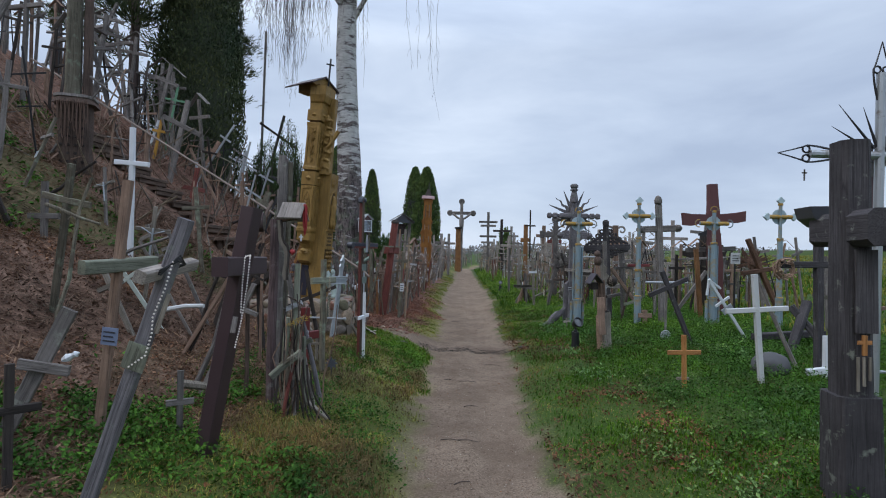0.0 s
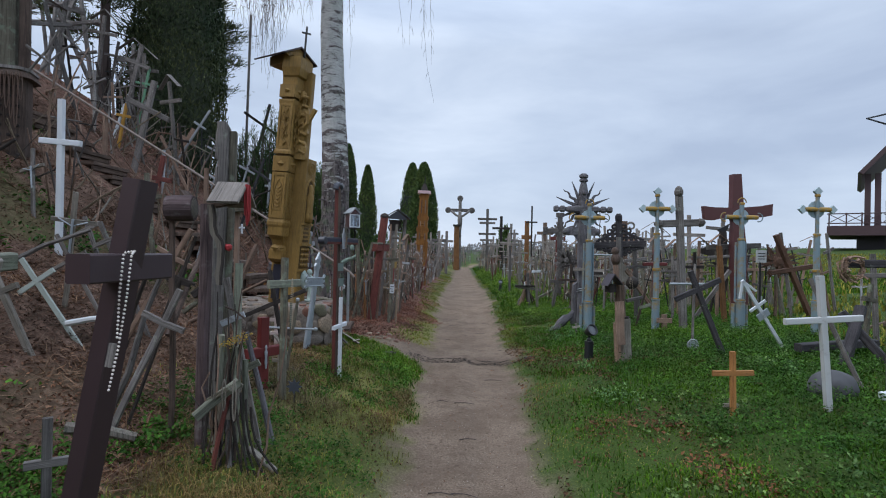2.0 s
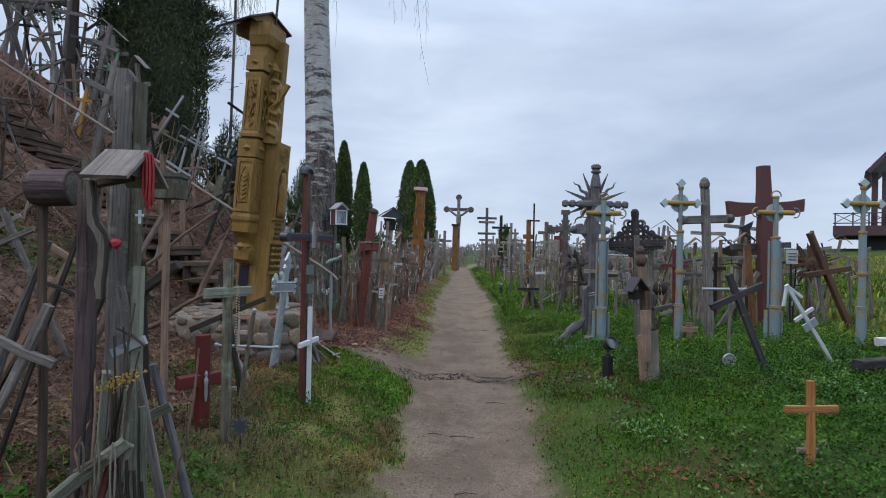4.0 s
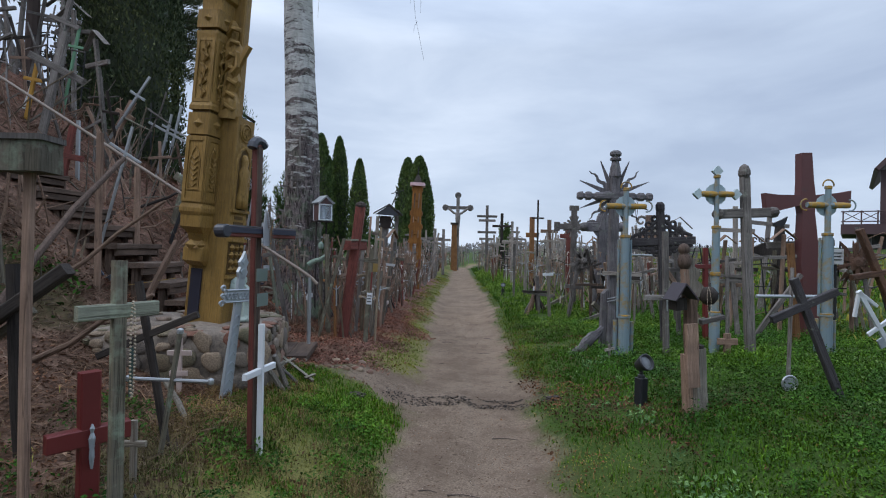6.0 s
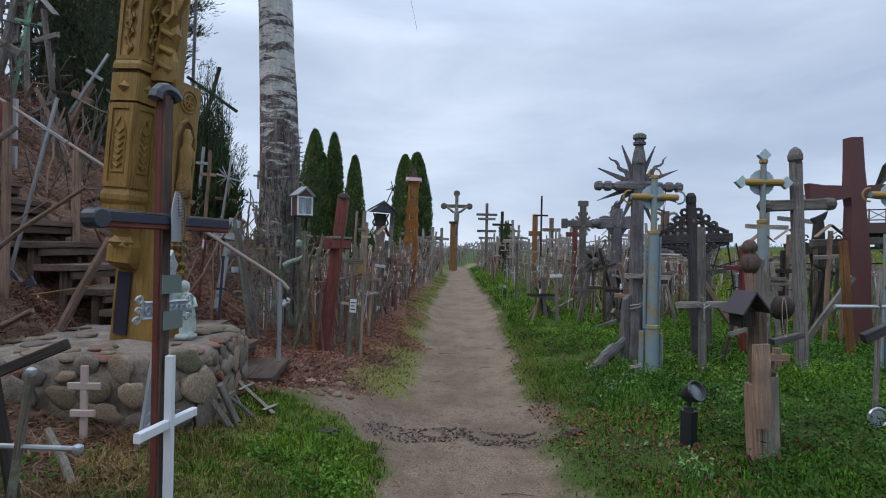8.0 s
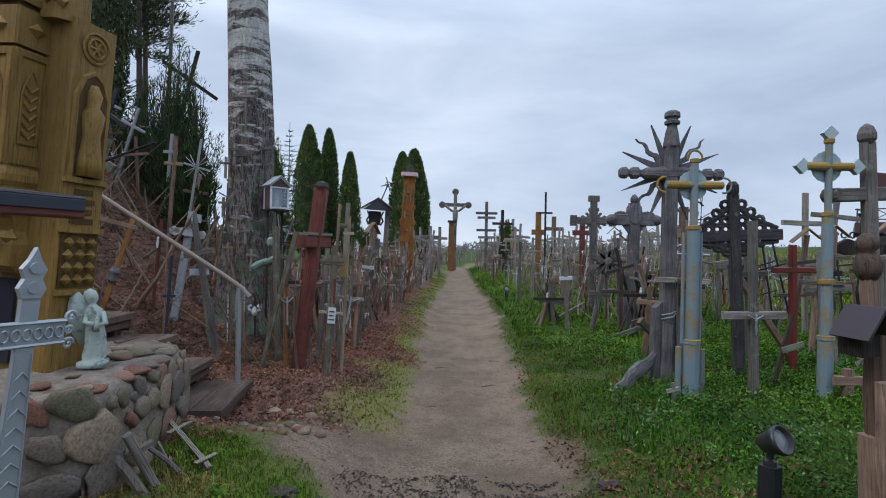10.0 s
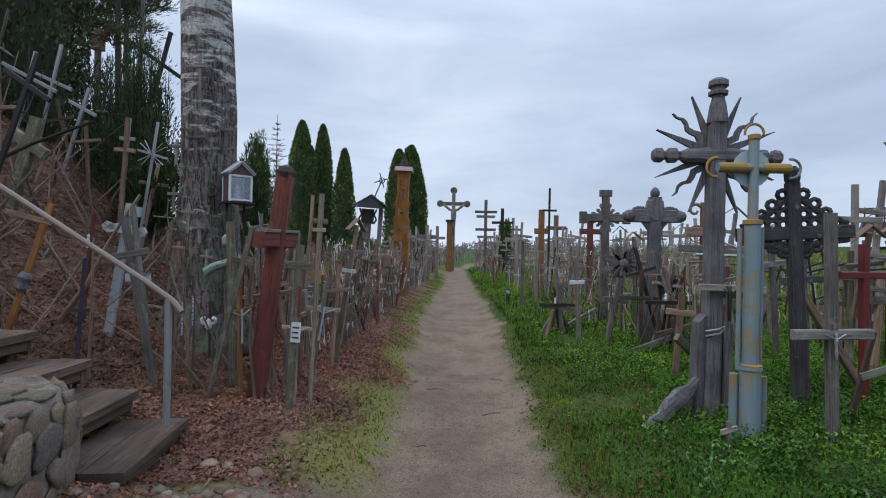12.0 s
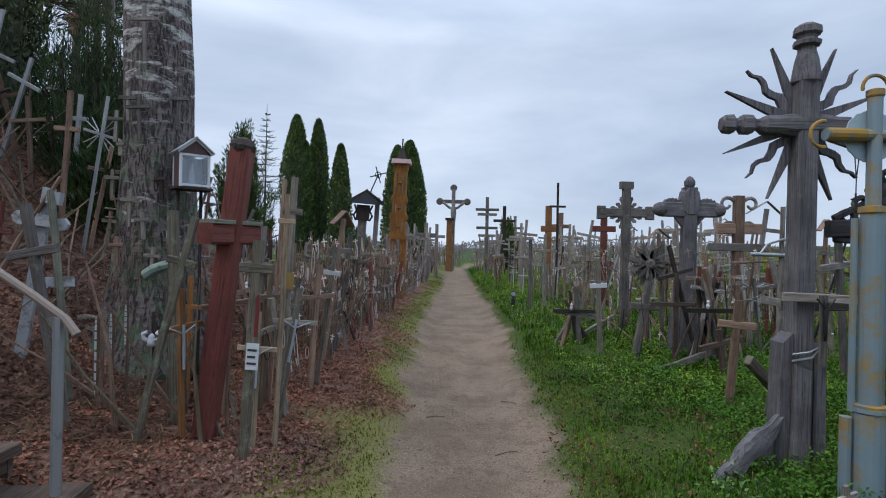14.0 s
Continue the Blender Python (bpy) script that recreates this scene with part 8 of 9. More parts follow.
def juniper(x, y, h, r, label, shoots, seed, mat=None, size=0.075):
    """A ragged evergreen of many rising shoots, each feathered with small sprays."""
    rng = np.random.default_rng(seed)
    root = thing("juniper", pose(x, y, gz(x, y) - 0.05), label, "tree", "evergreens")
    wood_bm = bmesh.new()
    cs, os = [], []
    for i in range(shoots):
        a = rng.uniform(0, math.tau)
        f = rng.uniform(0, 1)
        tip = np.array([math.cos(a), math.sin(a), 0]) * r * (1 - f) ** 0.55 * rng.uniform(0.55, 1.15) + np.array([0, 0, h * (0.22 + 0.78 * f) * rng.uniform(0.85, 1.08)])
        base = np.array([0, 0, tip[2] * 0.25])
        bend = base * 0.5 + tip * 0.5 + np.array([math.cos(a), math.sin(a), 0]) * r * 0.22
        tube([base, bend, tip], 0.018, 4, wood_bm, r_end=0.004)
        n = int(190 * h / 3)
        t = rng.uniform(0.25, 1.04, n)[:, None]
        line = (1 - t) ** 2 * base + 2 * t * (1 - t) * bend + t ** 2 * tip
        off = rng.normal(0, 1, (n, 3)) * (0.13 * (1.12 - t) + 0.02) * r ** 0.5
        cs.append(line + off)
        os.append(off / (np.linalg.norm(off, axis=1, keepdims=True) + 1e-6) * 0.8 + (tip - base) / np.linalg.norm(tip - base))
    part("bough", wood_bm, TWIG, root)
    c, o = np.concatenate(cs), np.concatenate(os)
    v, f = sprays(c, o, size, rng, 0.9, 0.14)
    ob = new("crown", mesh_from("crown", v, f, mat or JUNIPER))
    ob.parent = root


column_tree("thuja", -7.30, 15.7, 12.5, 1.25, THUJA_DARK, "tall dark dense thuja on the mound", 60000, 0.062, 1, 0.72, z=gz(-7.30, 15.7) - 1.5, lump=0.06, flat=0.12)
column_tree("thuja", -1.19, 36.0, 7.1, 0.95, THUJA, "tall green thuja column beyond the orange pillar", 14000, 0.11, 2, 0.55, lump=0.06)
column_tree("thuja", -2.36, 43.0, 8.1, 1.0, THUJA, "slim green thuja column", 11000, 0.11, 3, 0.55, lump=0.06)
column_tree("thuja", -4.95, 36.2, 6.6, 0.62, THUJA, "slim rounded thuja column", 8000, 0.095, 4, 0.5, lump=0.06)
column_tree("thuja", -7.5, 36.7, 8.0, 0.80, THUJA, "rounded thuja column in a row", 10000, 0.10, 5, 0.45, lump=0.08)
column_tree("thuja", -6.5, 37.6, 8.1, 0.72, THUJA, "pointed thuja column in a row", 9000, 0.10, 6, 0.55, lump=0.06)
column_tree("thuja", -7.0, 37.0, 6.6, 0.6, THUJA, "lower thuja column in a row", 4000, 0.11, 7, 0.7, lump=0.08)
juniper(-4.35, 14.6, 3.0, 0.85, "ragged dark green juniper on the mound", 95, 8, mat=JUNIPER_DARK, size=0.044)
juniper(-5.2, 15.4, 2.3, 0.9, "bushy dark green juniper on the mound", 95, 9, mat=JUNIPER_DARK, size=0.05)
juniper(-3.75, 13.9, 1.8, 0.55, "young green juniper behind the birch", 40, 19, mat=JUNIPER_DARK)
juniper(-4.9, 21.6, 3.9, 1.0, "bright green juniper beside a bare spruce", 80, 10)
juniper(4.3, 36.5, 3.3, 0.8, "rounded green bush among far crosses", 60, 12, size=0.13)
juniper(-3.6, 33.0, 2.2, 1.0, "low green bush behind the crosses", 60, 14, size=0.12)


def pine(x, y, h, r, low, label, seed, clumps_n=46):
    """A pine: a bare reddish trunk, stub branches and ragged tufts of needles above."""
    rng = np.random.default_rng(seed)
    root = thing("pine", pose(x, y, gz(x, y) - 0.1), label, "tree", "evergreens")
    part("trunk", tube([(0, 0, -0.2), (0.04, 0.03, h * 0.35), (-0.05, 0.02, h * 0.7), (0.02, 0, h)], 0.14, 9, r_end=0.05), PINE_BARK, root)
    wood_bm, cs, os = bmesh.new(), [], []
    for i in range(clumps_n):
        f = rng.uniform(low, 1.0)
        a, l = rng.uniform(0, math.tau), r * (1.15 - 0.7 * (f - low) / (1 - low)) * rng.uniform(0.35, 1.1)
        tip = np.array([l * math.cos(a), l * math.sin(a), h * f + 0.15 * l])
        base = np.array([0.0, 0.0, h * f - 0.1])
        tube([base, (base + tip) / 2 + np.array([0, 0, -0.08]), tip], 0.028, 4, wood_bm, r_end=0.008)
        n = 300
        t = rng.uniform(0.35, 1.08, n)[:, None]
        off = rng.normal(0, 1, (n, 3)) * np.array([0.20, 0.20, 0.11])
        cs.append(base + (tip - base) * t + off)
        os.append(off * 4 + (tip - base) / (l + 0.1))
    part("bough", wood_bm, PINE_BARK, root)
    v, f = sprays(np.concatenate(cs), np.concatenate(os), 0.15, rng, 0.9, 0.10)
    ob = new("crown", mesh_from("crown", v, f, THUJA_DARK))
    ob.parent = root


PINE_BARK = plain("pine_bark", (0.075, 0.052, 0.046), 0.85)
for i, (bx, by, bh, br, lo) in enumerate(((-8.7, 14.6, 8.5, 1.9, 0.22), (-11.6, 15.6, 9.5, 2.0, 0.30), (-9.1, 19.2, 8.5, 2.2, 0.25), (-10.5, 24.2, 13.0, 2.2, 0.55), (-11.4, 26.2, 14.0, 2.0, 0.62))):
    pine(bx, by, bh, br, lo, "dark pine on top of the mound", 30 + i)


def bare_spruce():
    x, y = -4.96, 23.6
    root = thing("bare_spruce", pose(x, y, gz(x, y)), "thin bare-topped young spruce", "tree", "")
    h = 5.2
    part("trunk", tube([(0, 0, -0.1), (0.02, 0, h)], 0.05, 6, r_end=0.006), TWIG, root)
    rng = random.Random(8)
    for i in range(16):
        bm = bmesh.new()
        z = h * (0.45 + 0.52 * i / 16)
        l = 0.75 * (1 - i / 17) + 0.06
        for k in range(5):
            a = rng.uniform(0, math.tau)
            e = Vector((l * math.cos(a), l * math.sin(a), z + 0.1 * l))
            tube([(0.01, 0, z), Vector((0, 0, z)) + Vector((e.x * 0.5, e.y * 0.5, -0.05 * l)), e], 0.011, 3, bm, r_end=0.004)
            for q in (0.4, 0.6, 0.8):
                p = Vector((e.x * q, e.y * q, z))
                for s in (-1, 1):
                    tube([p, p + Vector((-s * 0.16 * l * math.sin(a), s * 0.16 * l * math.cos(a), 0.02))], 0.007, 3, bm, r_end=0.003)
        part("whorl", bm, plain("spruce_dull", (0.030, 0.040, 0.026), 0.9), root)


bare_spruce()


def far_woods():
    """The low bare woods along the horizon, one thing that nobody could count."""
    rng = np.random.default_rng(4)
    n = 22000
    x = rng.uniform(-120, 260, n)
    y = 230 + rng.uniform(-25, 25, n) + 0.0002 * x * x
    hh = 3.2 * value_noise(x * 0.05, x * 0 + 1, 2) + 2.2 * value_noise(x * 0.3, x * 0, 3) - 0.6
    z = ground_z(x, y) + rng.uniform(0, 1, n) * np.maximum(0.3, hh)
    c = np.stack([x, y, z], 1)
    v, f = sprays(c, np.tile([0, -1.0, 0], (n, 1)), 0.55, rng, 0.1)
    # The pale grey-blue of distance haze is put into the woods' colour.
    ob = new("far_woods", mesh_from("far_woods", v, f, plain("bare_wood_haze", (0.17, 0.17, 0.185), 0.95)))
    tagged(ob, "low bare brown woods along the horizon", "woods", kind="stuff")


far_woods()

# ---- the thickets of small crosses ----
rng = random.Random(42)
KINDS = []


def prototype(kind, mat, arm_mat, h, w, arm, arm_z, label, extra=""):
    """One of the plain crosses that stand by the hundred; copies share its meshes."""
    root = thing(kind, pose(0, 0, -50), label, "cross", "small crosses in the thicket")
    w *= 0.78
    d = w * 0.7
    part("post", bar(w, d, -0.25, h, 3, 0.012), mat, root)
    part("crossbeam", bar(w * 0.95, d * 0.9, -arm / 2, arm / 2, 2, 0.004), arm_mat, root, at=pose(0, -d * 0.08, arm_z, 0, 90 + rng.uniform(-4, 4), 0))
    if extra == "second":
        part("crossbeam", bar(w * 0.8, d * 0.9, -arm * 0.3, arm * 0.3), arm_mat, root, at=pose(0, -d * 0.1, arm_z - 0.28 * h, 0, 90, 0))
    elif extra == "beads":
        for k in range(2):
            rosary(hanging((0.0, -d * 0.6, arm_z + 0.03), 0.22 + 0.1 * k, 0.014), root, PALE if k else plain("bead_brown", (0.12, 0.07, 0.05)), 0.0042, 0.016)
    elif extra == "figure":
        bm = tube([(-arm * 0.33, -d * 0.7, arm_z + 0.01), (0, -d * 0.8, arm_z - 0.04 * h), (arm * 0.33, -d * 0.7, arm_z + 0.01)], w * 0.16, 5)
        tube([(0, -d * 0.75, arm_z - 0.28 * h), (0, -d * 0.8, arm_z - 0.1 * h), (0, -d * 0.8, arm_z + 0.02 * h)], w * 0.26, 5, bm)
        part("figure", bm, SILVER if mat is not WHITE else GREY, root)
    elif extra == "roof":
        for s in (-1, 1):
            part("roof_slat", bar(0.012, w * 1.2, 0, arm * 0.62), mat, root, at=pose(0, 0, h + arm * 0.2, 0, s * 128, 0))
    elif extra == "draped":
        for k in range(7):
            px = rng.uniform(-0.42, 0.42) * arm
            part("bead_string", tube(hanging((px, -d * 0.6 - 0.006 * k, arm_z + 0.02), rng.uniform(0.10, 0.42), rng.uniform(0.008, 0.03)), rng.uniform(0.003, 0.0055), 4), rng.choice((PALE, TAN, BROWN, BEAD, DARK, PALE)), root)
        for k in range(4):
            px, pz, l = rng.uniform(-0.45, 0.45) * arm, arm_z - rng.uniform(0.08, 0.4), rng.uniform(0.05, 0.10)
            part("hung_cross", bar(0.012, 0.008, pz - l, pz + l * 0.5, x=px, y=-d * 0.8), rng.choice((PALE, BROWN, OFFWHITE, RUSSET)), root)
            part("hung_cross_arm", bar(0.011, 0.008, -l * 0.45, l * 0.45), PALE, root, at=pose(px, -d * 0.82, pz + l * 0.05, 0, 90, 0))
    elif extra == "plate":
        part("name_plate", block(-w * 0.7, w * 0.7, -d * 0.75, -d * 0.6, arm_z * 0.6, arm_z * 0.6 + w * 1.8), SILVER, root)
    KINDS.append((root, h))


for mat, arm_mat, h, w, arm, az, label, extra in (
        (GREY, GREY, 1.25, 0.065, 0.42, 0.95, "weathered grey wooden cross", ""),
        (GREY, GREY, 1.7, 0.075, 0.5, 1.35, "tall weathered grey wooden cross", "beads"),
        (GREY, PALE, 0.85, 0.05, 0.30, 0.62, "short grey slat cross", "figure"),
        (PALE, PALE, 1.05, 0.05, 0.34, 0.8, "pale slat cross with a small figure", "figure"),
        (MOSSY, MOSSY, 1.35, 0.07, 0.40, 1.05, "mossy green-grey wooden cross", ""),
        (MOSSY, GREY, 1.0, 0.06, 0.34, 0.74, "mossy cross with a metal plate", "plate"),
        (DARK, DARK, 1.45, 0.06, 0.46, 1.1, "dark tarred wooden cross", ""),
        (BROWN, BROWN, 1.15, 0.06, 0.36, 0.86, "brown stained wooden cross", "beads"),
        (BROWN, GREY, 1.6, 0.07, 0.42, 1.25, "brown post cross with a little roof", "roof"),
        (REDWOOD, REDWOOD, 1.3, 0.075, 0.38, 1.0, "dark red stained wooden cross", ""),
        (RUSSET, RUSSET, 0.95, 0.05, 0.32, 0.70, "orange varnished wooden cross", "figure"),
        (OFFWHITE, OFFWHITE, 0.85, 0.035, 0.30, 0.62, "white painted thin cross", ""),
        (STEEL, STEEL, 1.3, 0.028, 0.42, 1.0, "thin steel pipe cross", ""),
        (IRON, IRON, 1.5, 0.03, 0.5, 1.15, "thin black iron cross", "second"),
        (GREY, GREY, 2.1, 0.10, 0.72, 1.7, "large grey timber cross", "roof"),
        (GREY, GREY, 2.4, 0.11, 0.8, 1.9, "large grey timber cross with two arms", "second"),
        (PALE, GREY, 0.6, 0.04, 0.22, 0.44, "tiny weathered slat cross", ""),
        (ASH, ASH, 1.2, 0.06, 0.40, 0.92, "plain silvered wooden cross with small figure", "figure"),
        (ASH, ASH, 1.75, 0.075, 0.52, 1.38, "tall silvered wooden cross", ""),
        (ASH, PALE, 0.9, 0.05, 0.32, 0.66, "small silvered slat cross", "beads"),
        (ASH, ASH, 2.2, 0.10, 0.75, 1.75, "large silvered timber cross", "second"),
        (BROWN, BROWN, 1.25, 0.06, 0.44, 0.98, "brown wooden cross hung with beads and tiny crosses", "draped"),
        (PALE, PALE, 1.0, 0.055, 0.40, 0.78, "pale wooden cross hung with beads and tiny crosses", "draped"),
        (GREY, MOSSY, 1.45, 0.07, 0.50, 1.12, "grey wooden cross hung with beads and tiny crosses", "draped"),
        (REDWOOD, BROWN, 1.1, 0.06, 0.36, 0.84, "red-brown cross hung with beads and tiny crosses", "draped"),
        (TAN, TAN, 1.2, 0.05, 0.30, 0.92, "tan weathered slat cross", ""),
        (TAN, PALE, 1.5, 0.05, 0.34, 1.2, "tall tan slat cross with beads", "beads"),
        (TAN, TAN, 0.9, 0.045, 0.26, 0.66, "short tan slat cross with a figure", "figure")):
    prototype("small_cross", mat, arm_mat, h, w, arm, az, label, extra)


def branch_prototype(mat, h, r, arm, arm_z, label, seed):
    """A cross tied from two bent branches."""
    q = random.Random(seed)
    root = thing("branch_cross", pose(0, 0, -50), label, "cross", "small crosses in the thicket")

    def bent(a, b, n):
        return [Vector(a).lerp(Vector(b), k / n) + Vector((q.gauss(0, 0.012), q.gauss(0, 0.012), 0)) for k in range(n + 1)]

    part("post", tube(bent((0, 0, -0.25), (q.gauss(0, 0.06), 0, h), 6), r, 6, r_end=r * 0.6), mat, root)
    part("crossbeam", tube(bent((-arm / 2, -r, arm_z + q.gauss(0, 0.04)), (arm / 2, -r, arm_z + q.gauss(0, 0.04)), 4), r * 0.8, 6, r_end=r * 0.5), mat, root)
    part("binding", tube([(-r * 1.3, -r, arm_z - r), (r * 1.3, -r * 2, arm_z + r), (r * 1.3, r, arm_z - r), (-r * 1.3, r, arm_z + r)], 0.006, 4), PALE, root)
    KINDS.append((root, h))


DRAPED = [21, 22, 23, 24]
FIRST = len(KINDS)
for k, (mat, h, r) in enumerate(((GREY, 1.2, 0.018), (BROWN, 1.5, 0.02), (DARK, 1.0, 0.015), (GREY, 1.7, 0.024), (PALE, 0.9, 0.014), (BROWN, 1.1, 0.016), (MOSSY, 1.4, 0.02))):
    branch_prototype(mat, h, r, h * 0.32, h * 0.76, "rough cross tied from bent branches", 50 + k)
BRANCH = list(range(FIRST, FIRST + 7))

MIXED = [17, 17, 18, 18, 19, 19, 19, 17, 18, 19, 3, 11, 11, 10, 0, 1, 2, 3, 4, 5, 7, 7, 8, 3, 10, 11, 12, 0, 7, 7, 3, 3, 2, 16] + BRANCH * 2 + DRAPED * 4
TALL = [1, 8, 14, 15, 20, 18, 13, 6, 12, 7, 0, 20, 18, 17]

HIGH = [1, 8, 14, 15, 13, 6, 6, 13, 0, 14, 1, 7]

# browner and yellower wood along the mound's foot
FENCE = [(25, 26, 27, 7, 25, 3)[i % 6] if k in (17, 18, 19, 0, 1, 2) else k for i, k in enumerate(MIXED)]

SPOTS = []


def plant(k, x, y, lean, tip, yaw):
    SPOTS.append((math.hypot(x - 0.3, y - 8.5) + (0.0 if y < 22 else 40.0), k, pose(x, y, gz(x, y) - rng.uniform(0, 0.08), -tip, lean, yaw)))


# the fence of crosses at the foot of the mound, past the steps
for i in range(270):
    y = 10.6 + 26 * rng.random() ** 1.25
    edge = 0.15 + 0.037 * y - 1.35 - 0.10 * rng.random()
    x = edge - abs(rng.gauss(0, 0.55))
    if y < 13.4 and (rng.random() < 0.55 or x < -1.35):
        continue
    if abs(x + 2.28) < 0.5 and abs(y - 12.05) < 0.6 or (x + 0.74) ** 2 + (y - 20.9) ** 2 < 0.3:
        continue
    plant(rng.choice(FENCE if y < 20 else FENCE + TALL), x, y, rng.gauss(0, 6), rng.gauss(0, 6), rng.gauss(52, 30))
# scattered over the slope
for i in range(150):
    x, y = -1.9 - 7.5 * rng.random() ** 0.9, 3.2 + 15 * rng.random()
    if (x + 2.1) ** 2 + (y - 8.3) ** 2 < 1.2 or (9.0 < y < 10.6 and x > -6.8) or (y < 8.3 and x > -2.6) or (abs(x + 2.28) < 0.5 and abs(y - 12.05) < 0.6):
        continue
    if (x + 7.3) ** 2 + (y - 15.7) ** 2 < 2.2 or (10.2 < y < 13.2 and x > -4.2):
        continue
    plant(rng.choice(HIGH + BRANCH if x < -5 else [0, 2, 4, 5, 7, 16, 6, 7, 3, 12, 17] + BRANCH * 2), x, y, rng.gauss(0, 13), rng.gauss(0, 10), rng.gauss(0, 25))
# the crest of the mound
for i in range(95):
    x, y = -6.8 - 5.2 * rng.random(), 5 + 12 * rng.random()
    if (x + 7.3) ** 2 + (y - 15.7) ** 2 < 2.2:
        continue
    plant(rng.choice(HIGH), x, y, rng.gauss(0, 6), rng.gauss(0, 5), rng.gauss(0, 20))
# the field of crosses on the grass side
for i in range(300):
    y = 13.0 + 48 * rng.random() ** 1.2
    lo = 0.15 + 0.037 * y + 1.9
    x = lo + rng.random() ** 1.4 * (4.5 + 0.28 * (y - 13)) + (1.0 if y < 17 else 0)
    plant(rng.choice(MIXED + TALL if y < 20 else TALL + [17, 18, 19, 20, 12, 11, 18]), x, y, rng.gauss(0, 4), rng.gauss(0, 4), rng.gauss(0, 14))
for i in range(44):
    x, y = 3.9 + 4.4 * rng.random(), 10.9 + 3.2 * rng.random()
    plant(rng.choice([0, 17, 2, 4, 5, 6, 12, 7, 8, 0, 13, 13, 19, 1]), x, y, rng.gauss(0, 8), rng.gauss(0, 5), rng.gauss(0, 20))
for i in range(95):
    y = 13.2 + 12 * rng.random()
    x = 0.15 + 0.037 * y + 2.1 + (y - 13) * 0.05 + 5.5 * rng.random() ** 1.2
    plant(rng.choice([0, 17, 2, 3, 19, 6, 7, 12, 12, 11, 17, 18] + BRANCH + DRAPED), x, y, rng.gauss(0, 8), rng.gauss(0, 5), rng.gauss(0, 25))
# far rows on both sides of the path's end
for i in range(120):
    y = 34 + 36 * rng.random()
    x = (-0.6 - 5 * rng.random() ** 1.5) if rng.random() < 0.45 else 0.15 + 0.037 * y + 0.03 * max(0, y - 46) ** 2 + 2 + 12 * rng.random() ** 1.3
    plant(rng.choice(TALL), x, y, rng.gauss(0, 3), 0, rng.gauss(0, 10))
# close along both sides of the far path
for i in range(190):
    y = 25 + 30 * rng.random()
    middle = float(path_middle(y))
    x = middle - 1.25 - abs(rng.gauss(0, 0.8)) if i % 5 < 3 else middle + 1.30 + abs(rng.gauss(0, 0.9))
    if (x + 0.74) ** 2 + (y - 20.9) ** 2 > 0.3:
        plant(rng.choice(FENCE + TALL), x, y, rng.gauss(0, 4), rng.gauss(0, 4), rng.gauss(20, 25))
# the crowd past the bend
for i in range(70):
    y = 58 + 20 * rng.random()
    plant(rng.choice(TALL), -3 + 8 * rng.random(), y, rng.gauss(0, 3), 0, rng.gauss(0, 12))
SPOTS.sort(key=lambda s: s[0])
for dist, k, m in SPOTS[:300]:
    copy_thing(KINDS[k][0], m)


def join_far(spots):
    """The crosses past counting, joined into one."""
    verts, faces, mats, index, start = [], [], [], [], 0
    for dist, k, m in spots:
        for o in KINDS[k][0].children_recursive:
            me = o.data
            if o.name.startswith("rosary"):
                continue
            w = m @ o.matrix_basis
            if me.materials[0] not in mats:
                mats.append(me.materials[0])
            verts.extend(w @ v.co for v in me.vertices)
            faces.extend([start + i for i in p.vertices] for p in me.polygons)
            index.extend([mats.index(me.materials[0])] * len(me.polygons))
            start += len(me.vertices)
    me = bpy.data.meshes.new("far_crosses")
    me.from_pydata(verts, [], faces)
    for m in mats:
        me.materials.append(m)
    me.polygons.foreach_set("material_index", index)
    tagged(new("far_crosses", me), "countless weathered wooden crosses crowding the far field", "crosses", kind="stuff")


join_far(SPOTS[300:])
for root, h in KINDS:
    for o in list(root.children_recursive) + [root]:
        bpy.data.objects.remove(o)


def tangle():
    """Fallen sticks, laths and dry stems among the crosses."""
    q = random.Random(77)
    for mat, n, label in ((TAN, 360, "fallen grey-brown sticks and laths among the crosses"), (PALE, 340, "pale dry stems among the crosses"), (BROWN, 560, "brown dead branches tangled among the crosses"), (DARK, 70, "dark broken sticks among the crosses")):
        bm = bmesh.new()
        for i in range(n):
            u = q.random()
            if u < 0.55:
                y = 10.7 + 22 * q.random() ** 1.4
                x = 0.15 + 0.037 * y - 1.62 - abs(q.gauss(0, 0.6))
            elif u < 0.86:
                x, y = -2.2 - 5 * q.random(), 7.2 + 9 * q.random()
            else:
                y = 13 + 14 * q.random()
                x = 0.15 + 0.037 * y + 2.0 + 4 * q.random()
            if (x + 2.1) ** 2 + (y - 8.3) ** 2 < 1.2 or (9.0 < y < 10.4 and x < -1.2) or (y < 13.4 and x > -2.9 and q.random() < 0.8):
                continue
            z = gz(x, y)
            l, a, e = q.uniform(0.35, 1.3), q.uniform(0, math.tau), radians(min(88, abs(q.gauss(66 if u < 0.55 else 50, 20))))
            p = Vector((x, y, z - 0.03))
            t = p + l * Vector((math.cos(a) * math.cos(e), math.sin(a) * math.cos(e), math.sin(e)))
            mid = p.lerp(t, 0.5) + Vector((q.gauss(0, 0.03), q.gauss(0, 0.03), q.gauss(0, 0.02)))
            tube([p, mid, t], q.uniform(0.006, 0.02), 5, bm, r_end=q.uniform(0.003, 0.012))
        tagged(part("fallen_sticks", bm, mat), label, "sticks", kind="stuff")


tangle()


